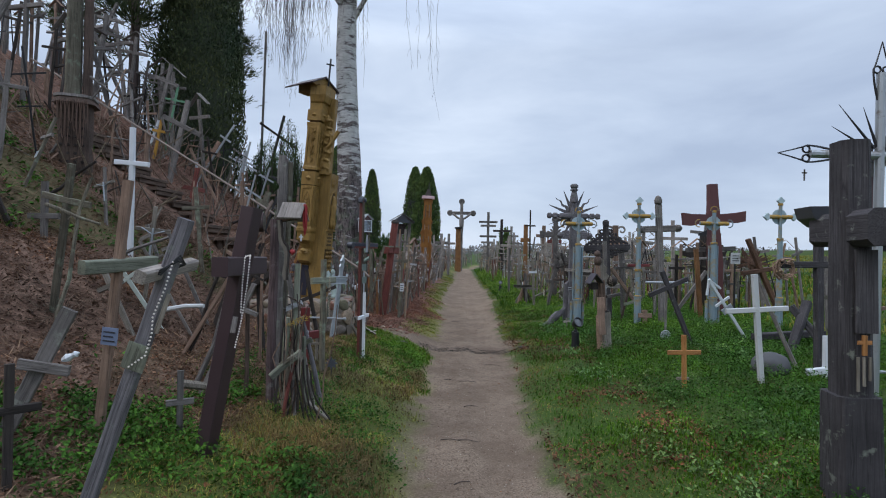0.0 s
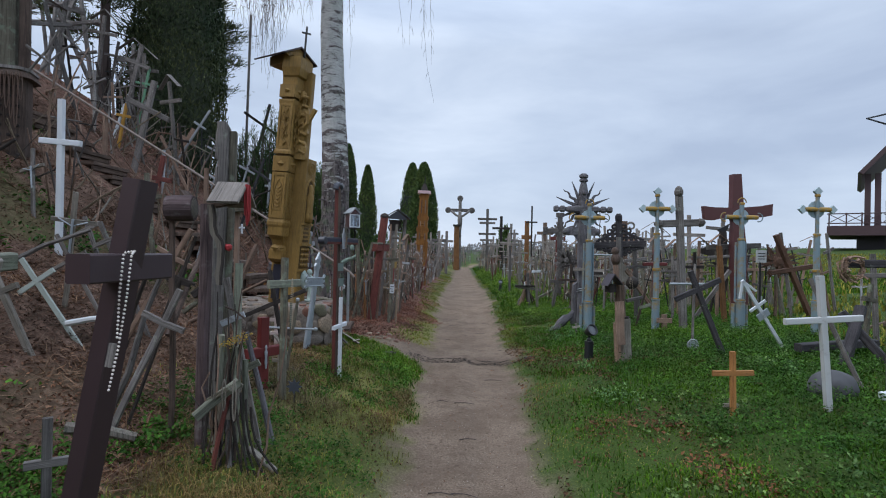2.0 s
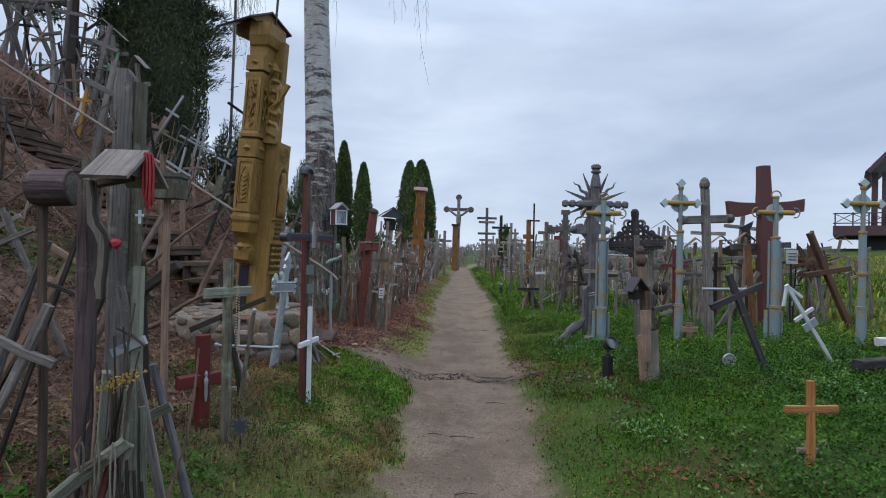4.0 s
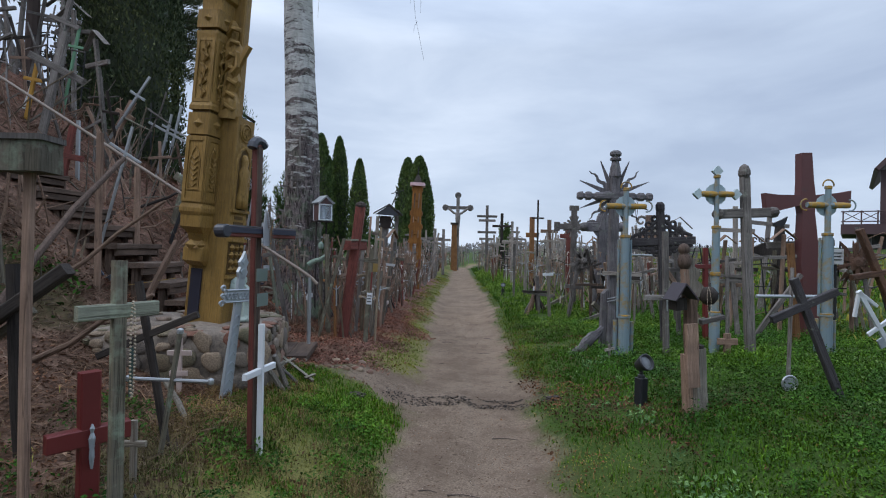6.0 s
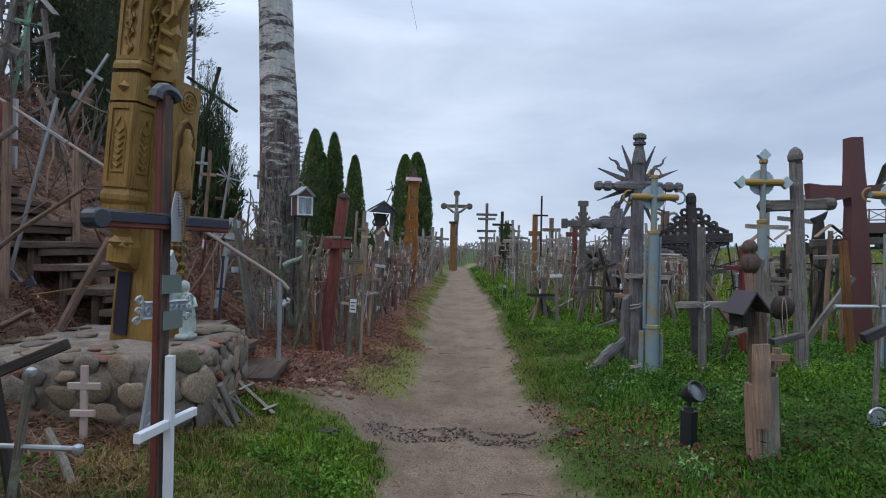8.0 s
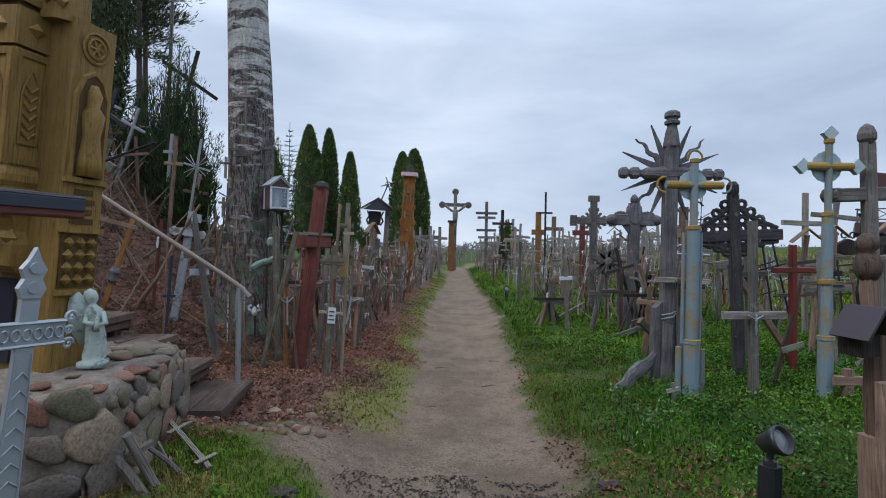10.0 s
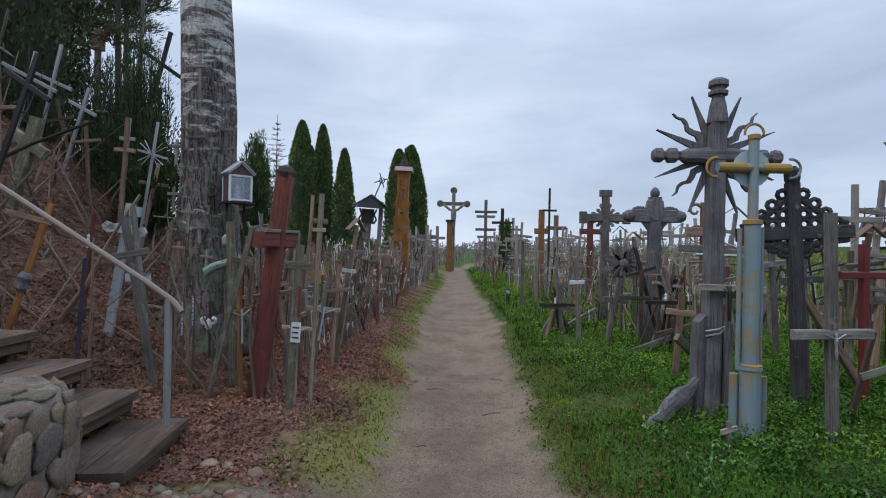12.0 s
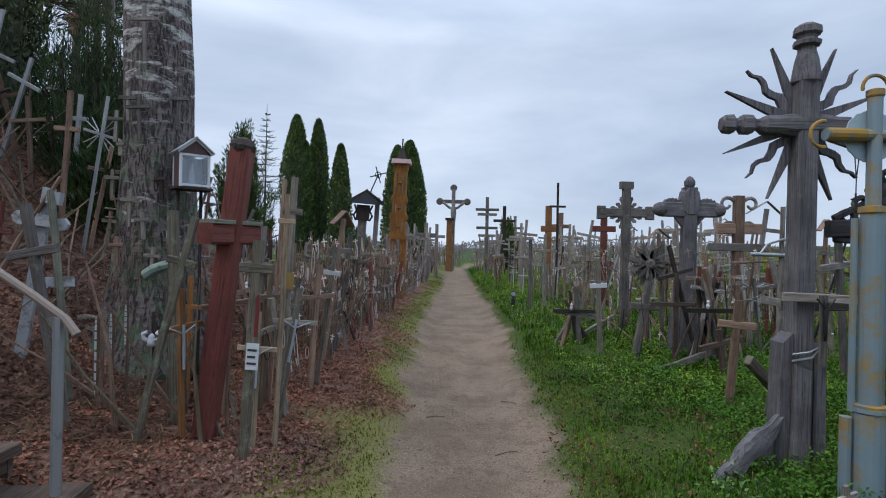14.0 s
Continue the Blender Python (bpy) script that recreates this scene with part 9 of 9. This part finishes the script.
def trinkets():
    """Tiny crosses and bead strings that hang by the thousand on posts and arms."""
    q = random.Random(5)
    pale, dark = bmesh.new(), bmesh.new()
    for i in range(1500):
        u = q.random()
        if u < 0.62:
            y = 12.2 + 16 * q.random() ** 1.5
            x = 0.15 + 0.037 * y - 1.36 - abs(q.gauss(0, 0.35))
        elif u < 0.66:
            y = 16 + 12 * q.random()
            x = 0.15 + 0.037 * y - 1.4 - abs(q.gauss(0, 0.4))
        elif u < 0.69:
            a = q.uniform(-2.6, 0.2)
            x, y = -2.18 + 0.36 * math.cos(a), 12.05 + 0.36 * math.sin(a)
        else:
            y = 13 + 12 * q.random()
            x = 0.15 + 0.037 * y + 2.0 + 3 * q.random()
        z = gz(x, y) + q.uniform(0.25, 1.35)
        bm = pale if q.random() < 0.22 and not 0.66 <= u < 0.69 else dark
        s = q.uniform(0.025, 0.075)
        if i % 3:
            m = pose(x, y, z, q.uniform(-12, 12), q.uniform(-18, 18), q.uniform(-40, 40))
            for p0, p1 in (((0, 0, -s), (0, 0, s * 0.7)), ((-s * 0.5, 0, s * 0.2), (s * 0.5, 0, s * 0.2))):
                tube([m @ Vector(p0), m @ Vector(p1)], s * 0.10, 4, bm)
        else:
            w, l = q.uniform(0.004, 0.016), q.uniform(0.10, 0.28)
            pts = [(x + w * math.sin(math.tau * k / 8), y - 0.03, z - l * 0.5 * (1 - math.cos(math.tau * k / 8))) for k in range(9)]
            tube(pts, 0.003, 4, bm)
    tagged(part("hanging_trinkets", pale, BEAD), "countless pale beads and tiny crosses hung on the posts", "trinkets", kind="stuff")
    tagged(part("hanging_trinkets", dark, BROWN), "countless brown beads and tiny crosses hung on the posts", "trinkets", kind="stuff")


trinkets()

# ---- grass, weeds and fallen leaves ----


def scatter(seed, n, x0, x1, y0, y1, near=1.0):
    """Random spots, thicker toward the low end of y."""
    r = np.random.default_rng(seed)
    x = r.uniform(x0, x1, n)
    y = y0 + (y1 - y0) * r.uniform(0, 1, n) ** near
    return r, x, y


def ground_at(x, y):
    """The ground's height with its small bumps."""
    p = path_mask(x, y)
    z = ground_z(x, y) + (1 - p) * 0.07 * (value_noise(x * 2.1, y * 2.1, 1) - 0.4) + (0.020 - 0.018 * p) * (value_noise(x * 7, y * 7, 2) - 0.5)
    return z + smooth_step(1.6, 4, -x) * 0.22 * (value_noise(x * 0.8, y * 0.8, 6) - 0.5)


def blades(name, r, x, y, length, width, mat, label, bend=0.5):
    """Grass blades, each of two joined slips that bend over."""
    n = len(x)
    z = ground_at(x, y) - 0.01
    base = np.stack([x, y, z], 1)
    a = r.uniform(0, math.tau, n)
    way = np.stack([np.cos(a), np.sin(a), np.zeros(n)], 1)
    side = np.stack([-np.sin(a), np.cos(a), np.zeros(n)], 1)
    l = (length * r.uniform(0.5, 1.3, n))[:, None]
    w = (width * r.uniform(0.7, 1.3, n))[:, None]
    up = np.array([[0, 0, 1.0]])
    k = bend * r.uniform(0.3, 1.3, (n, 1))
    mid = base + up * l * 0.6 + way * l * 0.25 * k
    tip = base + up * l * (1.0 - 0.25 * k) + way * l * 0.8 * k
    v = np.stack([base - side * w, base + side * w, mid + side * w * 0.7, mid - side * w * 0.7, tip], 1).reshape(-1, 3)
    i = np.arange(n)[:, None] * 5
    tri = np.concatenate([i + [[0, 1, 2]], i + [[0, 2, 3]], i + [[3, 2, 4]]], 1).reshape(-1, 3)
    ob = new(name, mesh_from(name, v, tri, mat))
    return tagged(ob, label, "grass", kind="stuff")


def leaves(name, r, x, y, size, mat, label, lift=0.01, tilt=0.5, category="leaves", high=0.0, slim=0.55):
    """Single leaves, folded a little along the middle."""
    n = len(x)
    z = ground_at(x, y) + lift + high * r.uniform(0, 1, n)
    c = np.stack([x, y, z], 1)
    a = r.uniform(0, math.tau, n)
    nrm = np.stack([r.normal(0, tilt, n), r.normal(0, tilt, n), np.ones(n)], 1)
    nrm /= np.linalg.norm(nrm, axis=1, keepdims=True)
    u = np.cross(nrm, np.stack([np.cos(a), np.sin(a), np.zeros(n)], 1))
    u /= np.linalg.norm(u, axis=1, keepdims=True)
    w = np.cross(nrm, u)
    s = (size * r.uniform(0.55, 1.35, n))[:, None]
    fold = nrm * s * 0.4 * slim
    v = np.stack([c - u * s, c + w * s * slim + fold, c + u * s, c - w * s * slim + fold], 1).reshape(-1, 3)
    i = np.arange(n)[:, None] * 4
    tri = np.concatenate([i + [[0, 1, 2]], i + [[0, 2, 3]]], 1).reshape(-1, 3)
    ob = new(name, mesh_from(name, v, tri, mat))
    return tagged(ob, label, category, kind="stuff")


GRASS = leafy("grass_blade", (0.030, 0.077, 0.007), (0.106, 0.238, 0.018))
FIELD = leafy("field_blade", (0.13, 0.135, 0.025), (0.30, 0.30, 0.065))
MOSS = leafy("moss_green", (0.11, 0.13, 0.014), (0.27, 0.30, 0.038))
OLIVE = leafy("olive_blade", (0.108, 0.116, 0.026), (0.38, 0.38, 0.105))
DRY = leafy("dry_grass", (0.11, 0.080, 0.036), (0.34, 0.255, 0.115))
STRAW = leafy("brown_straw", (0.060, 0.037, 0.026), (0.28, 0.183, 0.125))
WEED = leafy("weed_leaf", (0.020, 0.058, 0.009), (0.080, 0.205, 0.028))
LIME = leafy("bright_weed", (0.090, 0.170, 0.018), (0.25, 0.38, 0.048))
FRESH = leafy("fresh_weed", (0.040, 0.110, 0.012), (0.135, 0.275, 0.035))
PALE_WEED = leafy("pale_weed_leaf", (0.045, 0.100, 0.030), (0.20, 0.32, 0.115))
FALLEN = leafy("fallen_leaf", (0.132, 0.058, 0.043), (0.47, 0.235, 0.175), rough=0.75)
LEAF_BROWN = leafy("wet_brown_leaf", (0.050, 0.026, 0.015), (0.22, 0.110, 0.058), rough=0.6)
FALLEN_DULL = leafy("fallen_leaf_dull", (0.068, 0.036, 0.025), (0.26, 0.143, 0.095), rough=0.75)
FALLEN_PALE = leafy("fallen_leaf_pale", (0.17, 0.10, 0.068), (0.42, 0.27, 0.19), rough=0.75)


def beside(x, y):
    """How far a spot lies past the path's edge, on the grassy side."""
    return x - path_middle(y) - path_half(y)


def rough_grass(x, y, k):
    """Uneven growth: bare spots, short turf and tufts."""
    return 0.55 * value_noise(x * 1.6, y * 1.6, k) + 0.3 * value_noise(x * 4.3, y * 4.3, k + 1) + 0.15 * value_noise(x * 11, y * 11, k + 2)


def clumps(name, seed, cx, cy, per, spread, high, size, mat, label):
    """Low domes of leaves, each round a middle of its own."""
    r = np.random.default_rng(seed)
    n = len(cx)
    s = np.repeat(spread * r.uniform(0.5, 1.5, n), per)
    h = np.repeat(high * r.uniform(0.5, 1.4, n), per)
    dx, dy = r.normal(0, 0.55, n * per), r.normal(0, 0.55, n * per)
    dome = np.maximum(0.12, 1 - 0.45 * (dx * dx + dy * dy))
    x, y = np.repeat(cx, per) + dx * s, np.repeat(cy, per) + dy * s
    return leaves(name, r, x, y, size, mat, label, 0.012, 0.7, "weeds", h * dome)


# the grassy side: turf, tufts, then weeds in clumps
r, x, y = scatter(1, 185000, 0.6, 6.0, 1.6, 15.5, 1.2)
e, g = beside(x, y), rough_grass(x, y, 21)
keep = (r.uniform(0, 1, len(x)) > path_mask(x, y) * 1.25) & (r.uniform(0, 1, len(x)) < 0.22 + 0.78 * smooth_step(0.0, 0.8, e)) & (g + 0.22 * r.uniform(-1, 1, len(x)) > 0.34)
blades("grass", r, x[keep], y[keep], 0.022 + 0.075 * np.maximum(0, g[keep] - 0.36), 0.0034 + 0.0004 * y[keep], GRASS, "short wet green grass beside the path", 0.7)
r, x, y = scatter(21, 66000, 0.8, 6.5, 1.6, 15, 1.0)
g = rough_grass(x + 7, y, 31)
keep = (g + 0.06 * r.uniform(-1, 1, len(x)) > 0.56) & (path_mask(x, y) < 0.2) & (beside(x, y) > 0.15)
blades("grass_tufts", r, x[keep], y[keep], 0.10, 0.0032, GRASS, "longer grass tufts in the verge", 0.9)
r, x, y = scatter(2, 50000, 1.5, 16, 15, 46, 1.3)
keep = beside(x, y) > 0.15
blades("grass", r, x[keep], y[keep], 0.12, 0.013, GRASS, "green grass between the crosses")
r, x, y = scatter(22, 26000, 6.0, 30, 8, 60, 1.3)
blades("field_grass", r, x, y, 0.16, 0.022, FIELD, "rough yellow-green field grass")
r, x, y = scatter(6, 8600, 1.2, 7.0, 1.9, 15.5, 1.0)
e = beside(x, y)
keep = smooth_step(0.35, 1.5, e) * (0.2 + 0.9 * rough_grass(x * 0.7, y * 0.7, 41)) + 0.12 * r.uniform(-1, 1, len(x)) > 0.50 + 0.10 * smooth_step(5.5, 3.5, y)
far = keep & (y > 9.5 + 0.8 * r.uniform(-1, 1, len(x)))
keep &= ~far
clumps("weeds", 61, x[keep], y[keep], 24, 0.10, 0.13, 0.0135, WEED, "low leafy weeds in clumps in the grass")
clumps("weeds", 68, x[far], y[far], 24, 0.10, 0.12, 0.0145, FRESH, "fresh green weeds in clumps among the crosses")
r, x, y = scatter(62, 900, 1.2, 5.5, 2.6, 14, 1.1)
keep = (beside(x, y) > 0.55) & (rough_grass(x * 0.8 + 3, y * 0.8, 51) > 0.52)
clumps("broad_weeds", 63, x[keep], y[keep], 22, 0.09, 0.12, 0.017, PALE_WEED, "pale broad-leaved weeds in clumps")
r, x, y = scatter(8, 80000, 1.9, 8.0, 12.0, 38, 1.3)
keep = (beside(x, y) > 0.15) & (value_noise(x * 1.3, y * 0.9, 16) + 0.2 * r.uniform(-1, 1, len(x)) > 0.46 + 0.14 * smooth_step(16, 12, y))
leaves("bright_weeds", r, x[keep], y[keep], 0.014 + 0.0008 * (y[keep] - 12), LIME, "bright yellow-green weeds among far crosses", 0.03, 0.6, "weeds", 0.06 + 0.14 * smooth_step(13, 20, y[keep]))
r, x, y = scatter(49, 52000, 0.6, 3.0, 1.7, 11.5, 1.1)
e = beside(x, y)
keep = (e > -0.22) & (e < 0.95) & (r.uniform(0, 1, len(x)) > path_mask(x, y) * 1.15) & (r.uniform(0, 1, len(x)) < 1.1 - smooth_step(0.2, 1.0, e))
blades("grass", r, x[keep], y[keep], 0.020, 0.0042, OLIVE, "thin olive turf at the path's edge", 0.9)
r, x, y = scatter(50, 22000, 0.7, 3.4, 1.7, 12, 1.0)
keep = (beside(x, y) > -0.05) & (rough_grass(x * 1.3, y * 0.8, 55) + 0.07 * r.uniform(-1, 1, len(x)) > 0.61 + 0.10 * smooth_step(0.9, 1.8, beside(x, y)))
leaves("scattered_leaves", r, x[keep], y[keep], 0.017, LEAF_BROWN, "russet leaves caught in the grass near the path", 0.028, 0.8)
r, x, y = scatter(48, 52000, 1.0, 3.4, 9.5, 34, 1.3)
e = beside(x, y)
keep = (e > -0.06) & (e < 0.40 + 0.5 * (rough_grass(x, y * 0.6, 95) - 0.5)) & (r.uniform(0, 1, len(x)) > path_mask(x, y) * 1.2)
blades("grass", r, x[keep], y[keep], 0.034, 0.0055, MOSS, "bright short grass along the grassy edge of the path")
r, x, y = scatter(51, 26000, -1.6, 6.0, -4.0, 1.7, 1.0)
keep = path_mask(x, y) < 0.3
blades("grass", r, x[keep], y[keep], 0.045, 0.007, GRASS, "green grass on both sides of the path's start", 0.8)
r, x, y = scatter(52, 16000, 5.8, 12.0, -2.0, 14.0, 1.0)
blades("grass", r, x, y, 0.06, 0.009, GRASS, "green grass toward the open field", 0.8)
# the verge at the mound's foot
r, x, y = scatter(3, 62000, -2.4, 1.0, 1.5, 9.0, 1.1)
g = rough_grass(x, y, 71)
keep = (r.uniform(0, 1, len(x)) > path_mask(x, y) * 1.3) & (r.uniform(0, 1, len(x)) > litter_mask(x, y) * 0.93) & (x < path_middle(y)) & (g + 0.2 * r.uniform(-1, 1, len(x)) > 0.40)
blades("grass", r, x[keep], y[keep], 0.030 + 0.09 * np.maximum(0, g[keep] - 0.38), 0.0030, OLIVE, "olive grass on the verge below the mound", 0.9)
r, x, y = scatter(47, 42000, -1.5, 0.6, 5.7, 8.8, 1.0)
g = rough_grass(x, y, 81)
keep = (r.uniform(0, 1, len(x)) > path_mask(x, y) * 1.3) & (g + 0.12 * r.uniform(-1, 1, len(x)) > 0.42 + 0.22 * smooth_step(7.0, 5.9, y)) & (x < path_middle(y))
blades("grass", r, x[keep], y[keep], 0.040 + 0.08 * np.maximum(0, g[keep] - 0.4), 0.0034, GRASS, "fresh green grass on the verge before the plinth", 0.8)
r, x, y = scatter(4, 80000, -1.2, 1.8, 9.4, 34, 1.25)
e = path_middle(y) - path_half(y) - x
keep = (e > -0.10) & (e < 0.50 + 0.9 * (rough_grass(x, y * 0.6, 91) - 0.5)) & (r.uniform(0, 1, len(x)) > path_mask(x, y) * 1.2)
blades("grass", r, x[keep], y[keep], 0.034, 0.0055, MOSS, "strip of bright grass along the path's edge")
r, x, y = scatter(5, 85000, -1.7, 0.5, 2.0, 8.2, 1.0)
keep = (rough_grass(x * 0.8, y * 0.7, 11) + 0.14 * r.uniform(-1, 1, len(x)) > 0.53 + 0.12 * smooth_step(4.2, 3.0, y)) & (path_mask(x, y) < 0.25)
blades("dry_grass", r, x[keep], y[keep], 0.085, 0.0024, DRY, "patches of soft dry yellowed grass", 1.2)
r, x, y = scatter(7, 1300, -2.2, -0.1, 1.5, 8.3, 1.0)
keep = (rough_grass(x, y, 15) > 0.50 - 0.12 * smooth_step(4.6, 3.0, y)) & (path_mask(x, y) < 0.1) & (x < -0.2)
clumps("weeds", 64, x[keep], y[keep], 24, 0.09, 0.09, 0.013, WEED, "leafy weeds at the foot of the mound")
r, x, y = scatter(41, 260, -1.3, -0.15, 6.2, 8.2, 1.0)
keep = (rough_grass(x, y, 42) > 0.42) & (path_mask(x, y) < 0.15)
clumps("bright_weeds", 65, x[keep], y[keep], 26, 0.08, 0.09, 0.015, FRESH, "fresh green weeds beside the white cross")
r, x, y = scatter(43, 640, -2.9, -0.65, 1.5, 4.6, 1.0)
keep = rough_grass(x, y, 44) > 0.38 + 0.3 * smooth_step(3.2, 4.6, y)
clumps("leafy_weeds", 66, x[keep], y[keep], 34, 0.11, 0.13, 0.017, WEED, "leafy green weeds under the leaning crosses")
r, x, y = scatter(9, 520, -8, -2.2, 2.5, 14, 1.0)
keep = (value_noise(x * 0.9 + 4, y * 0.9, 9) > 0.60) & (x < -2.6) & (y < 9.5)
clumps("slope_weeds", 67, x[keep], y[keep], 30, 0.20, 0.14, 0.028, WEED, "patches of green weeds on the mound")
# dead stems on the slope, and olive stubble by the path
r, x, y = scatter(23, 90000, -7.5, -1.3, 2.2, 17, 1.0)
keep = (rough_grass(x, y, 24) + 0.2 * r.uniform(-1, 1, len(x)) > 0.42) & ((y < 8.9) | (y > 10.35) | (x < -6.8)) & (litter_mask(x, y) > 0.4)
leaves("dead_stems", r, x[keep], y[keep], 0.075, STRAW, "matted brown dead stems on the mound", 0.012, 0.35, "dead grass", 0.03, slim=0.05)
r, x, y = scatter(24, 9000, 0.8, 3.2, 1.8, 11, 1.1)
e = beside(x, y)
keep = (e > 0.0) & (e < 1.5) & (rough_grass(x, y, 25) + 0.2 * r.uniform(-1, 1, len(x)) > 0.5)
blades("dry_grass", r, x[keep], y[keep], 0.055, 0.003, DRY, "olive stubble along the path", 0.9)
# dead leaves
r, x, y = scatter(31, 60000, -3.4, 0.3, 8.6, 14.5, 1.0)
keep = r.uniform(0, 1, len(x)) < litter_mask(x, y) * (0.35 + 0.9 * rough_grass(x, y, 33))
leaves("fallen_leaves", r, x[keep], y[keep], 0.0155, FALLEN, "red-brown fallen leaves round the steps", 0.012, 0.65)
r, x, y = scatter(32, 36000, -4.5, -0.9, 1.8, 8.8, 1.0)
keep = r.uniform(0, 1, len(x)) < litter_mask(x, y) * (0.35 + 0.9 * rough_grass(x, y, 34))
leaves("fallen_leaves", r, x[keep], y[keep], 0.0135, FALLEN_DULL, "brown fallen leaves on the lower slope", 0.012, 0.65)
r, x, y = scatter(10, 90000, -9, 0.8, 1.8, 22, 1.3)
keep = r.uniform(0, 1, len(x)) < litter_mask(x, y) * (0.35 + 0.9 * rough_grass(x, y, 35))
keep &= (x > -2.5 - 0.4 * r.uniform(0, 1, len(x))) | (r.uniform(0, 1, len(x)) < 0.35)
low = keep & (y < 8.6 + 1.2 * r.uniform(-1, 1, len(x)))
leaves("fallen_leaves", r, x[low], y[low], 0.016, FALLEN_DULL, "dull brown fallen leaves covering the mound", 0.008, 0.55)
keep &= ~low
leaves("fallen_leaves", r, x[keep], y[keep], 0.020, FALLEN, "red-brown fallen leaves covering the mound", 0.008, 0.55)
r, x, y = scatter(11, 9000, -7, 0.8, 1.8, 18, 1.15)
keep = r.uniform(0, 1, len(x)) < litter_mask(x, y)
leaves("fallen_leaves", r, x[keep], y[keep], 0.020, FALLEN_PALE, "pale curled fallen leaves on the mound", 0.012, 0.6)
r, x, y = scatter(12, 46000, 0.6, 4.6, 1.8, 14, 1.15)
e = beside(x, y)
keep = (rough_grass(x * 0.9, y * 0.7, 17) + 0.12 * r.uniform(-1, 1, len(x)) > 0.60 + 0.12 * smooth_step(1.4, 2.6, e)) & (r.uniform(0, 1, len(x)) > path_mask(x, y) * 0.96)
leaves("scattered_leaves", r, x[keep], y[keep], 0.0105, LEAF_BROWN, "scattered brown leaves in the grass", 0.022, 0.7)
r, x, y = scatter(45, 13000, -1.9, 0.2, 1.8, 8.8, 1.0)
keep = (rough_grass(x, y, 46) + 0.2 * r.uniform(-1, 1, len(x)) > 0.5) & (path_mask(x, y) < 0.5)
leaves("scattered_leaves", r, x[keep], y[keep], 0.0115, LEAF_BROWN, "brown leaves lying in the verge grass", 0.025, 0.7)

# a line of damp debris across the path
r, x, y = scatter(13, 1800, -0.4, 1.6, 8.56, 8.90, 1.0)
y = y + 0.05 * np.sin(x * 4) + 0.04 * x
keep = np.abs(x - path_middle(y)) < 0.95 * r.uniform(0.3, 1, len(x)) ** 0.4
keep &= value_noise(x * 7, y * 9, 57) > 0.30
leaves("damp_debris", r, x[keep], y[keep], 0.012, plain("damp_mulch", (0.036, 0.027, 0.022), 0.8), "line of dark damp debris across the path", 0.004, 0.4, "debris")

# litter of the trodden path: bits of bark, pebbles, a few twigs
r, x, y = scatter(14, 14000, -0.9, 1.9, 1.8, 16, 1.0)
keep = path_mask(x, y) > 0.6
leaves("path_crumbs", r, x[keep], y[keep], 0.0055, LEAF_BROWN, "brown leaf and bark crumbs on the path", 0.002, 0.5, "debris")
r, x, y = scatter(15, 6000, -0.9, 1.9, 1.8, 16, 1.0)
keep = path_mask(x, y) > 0.6
leaves("path_grit", r, x[keep], y[keep], 0.0045, plain("pale_grit", (0.33, 0.285, 0.24), 0.8), "pale grit on the path", 0.003, 0.5, "debris")


def path_twigs():
    q = random.Random(31)
    for i in range(16):
        x, y = q.uniform(0.0, 1.2), q.uniform(3.5, 13)
        a, l = q.uniform(-0.5, 0.5), q.uniform(0.06, 0.22)
        z = float(ground_at(x, y)) + 0.006
        t = tube([(0, 0, 0), (l * 0.5 * math.cos(a), l * 0.5 * math.sin(a) + 0.01, 0.006), (l * math.cos(a), l * math.sin(a), 0)], 0.004, 5, r_end=0.002)
        tagged(part("twig", t, TWIG, None, at=pose(x, y, z)), "thin dark twig lying on the path", "twig", "twigs on the path")


path_twigs()


def verge_stones():
    """Small rounded stones at the fork to the steps."""
    rr = random.Random(9)
    for i in range(34):
        x, y, s = rr.gauss(-0.98, 0.22), rr.gauss(9.14, 0.14), rr.uniform(0.022, 0.058)
        bm = bmesh.new()
        bmesh.ops.create_icosphere(bm, subdivisions=2, radius=1)
        for v in bm.verts:
            v.co *= 1 + 0.2 * noise.noise(v.co + Vector((i * 3.0, 0, 0)))
            v.co = Vector((v.co.x * s, v.co.y * s * 0.85, v.co.z * s * 0.55))
        tagged(part("cobble", bm, STONE, None, at=pose(x, y, float(ground_at(x, y)) + s * 0.15, 0, 0, rr.uniform(0, 180)), smooth=True), "small rounded field stone beside the path", "stone", "stones at the fork")


verge_stones()
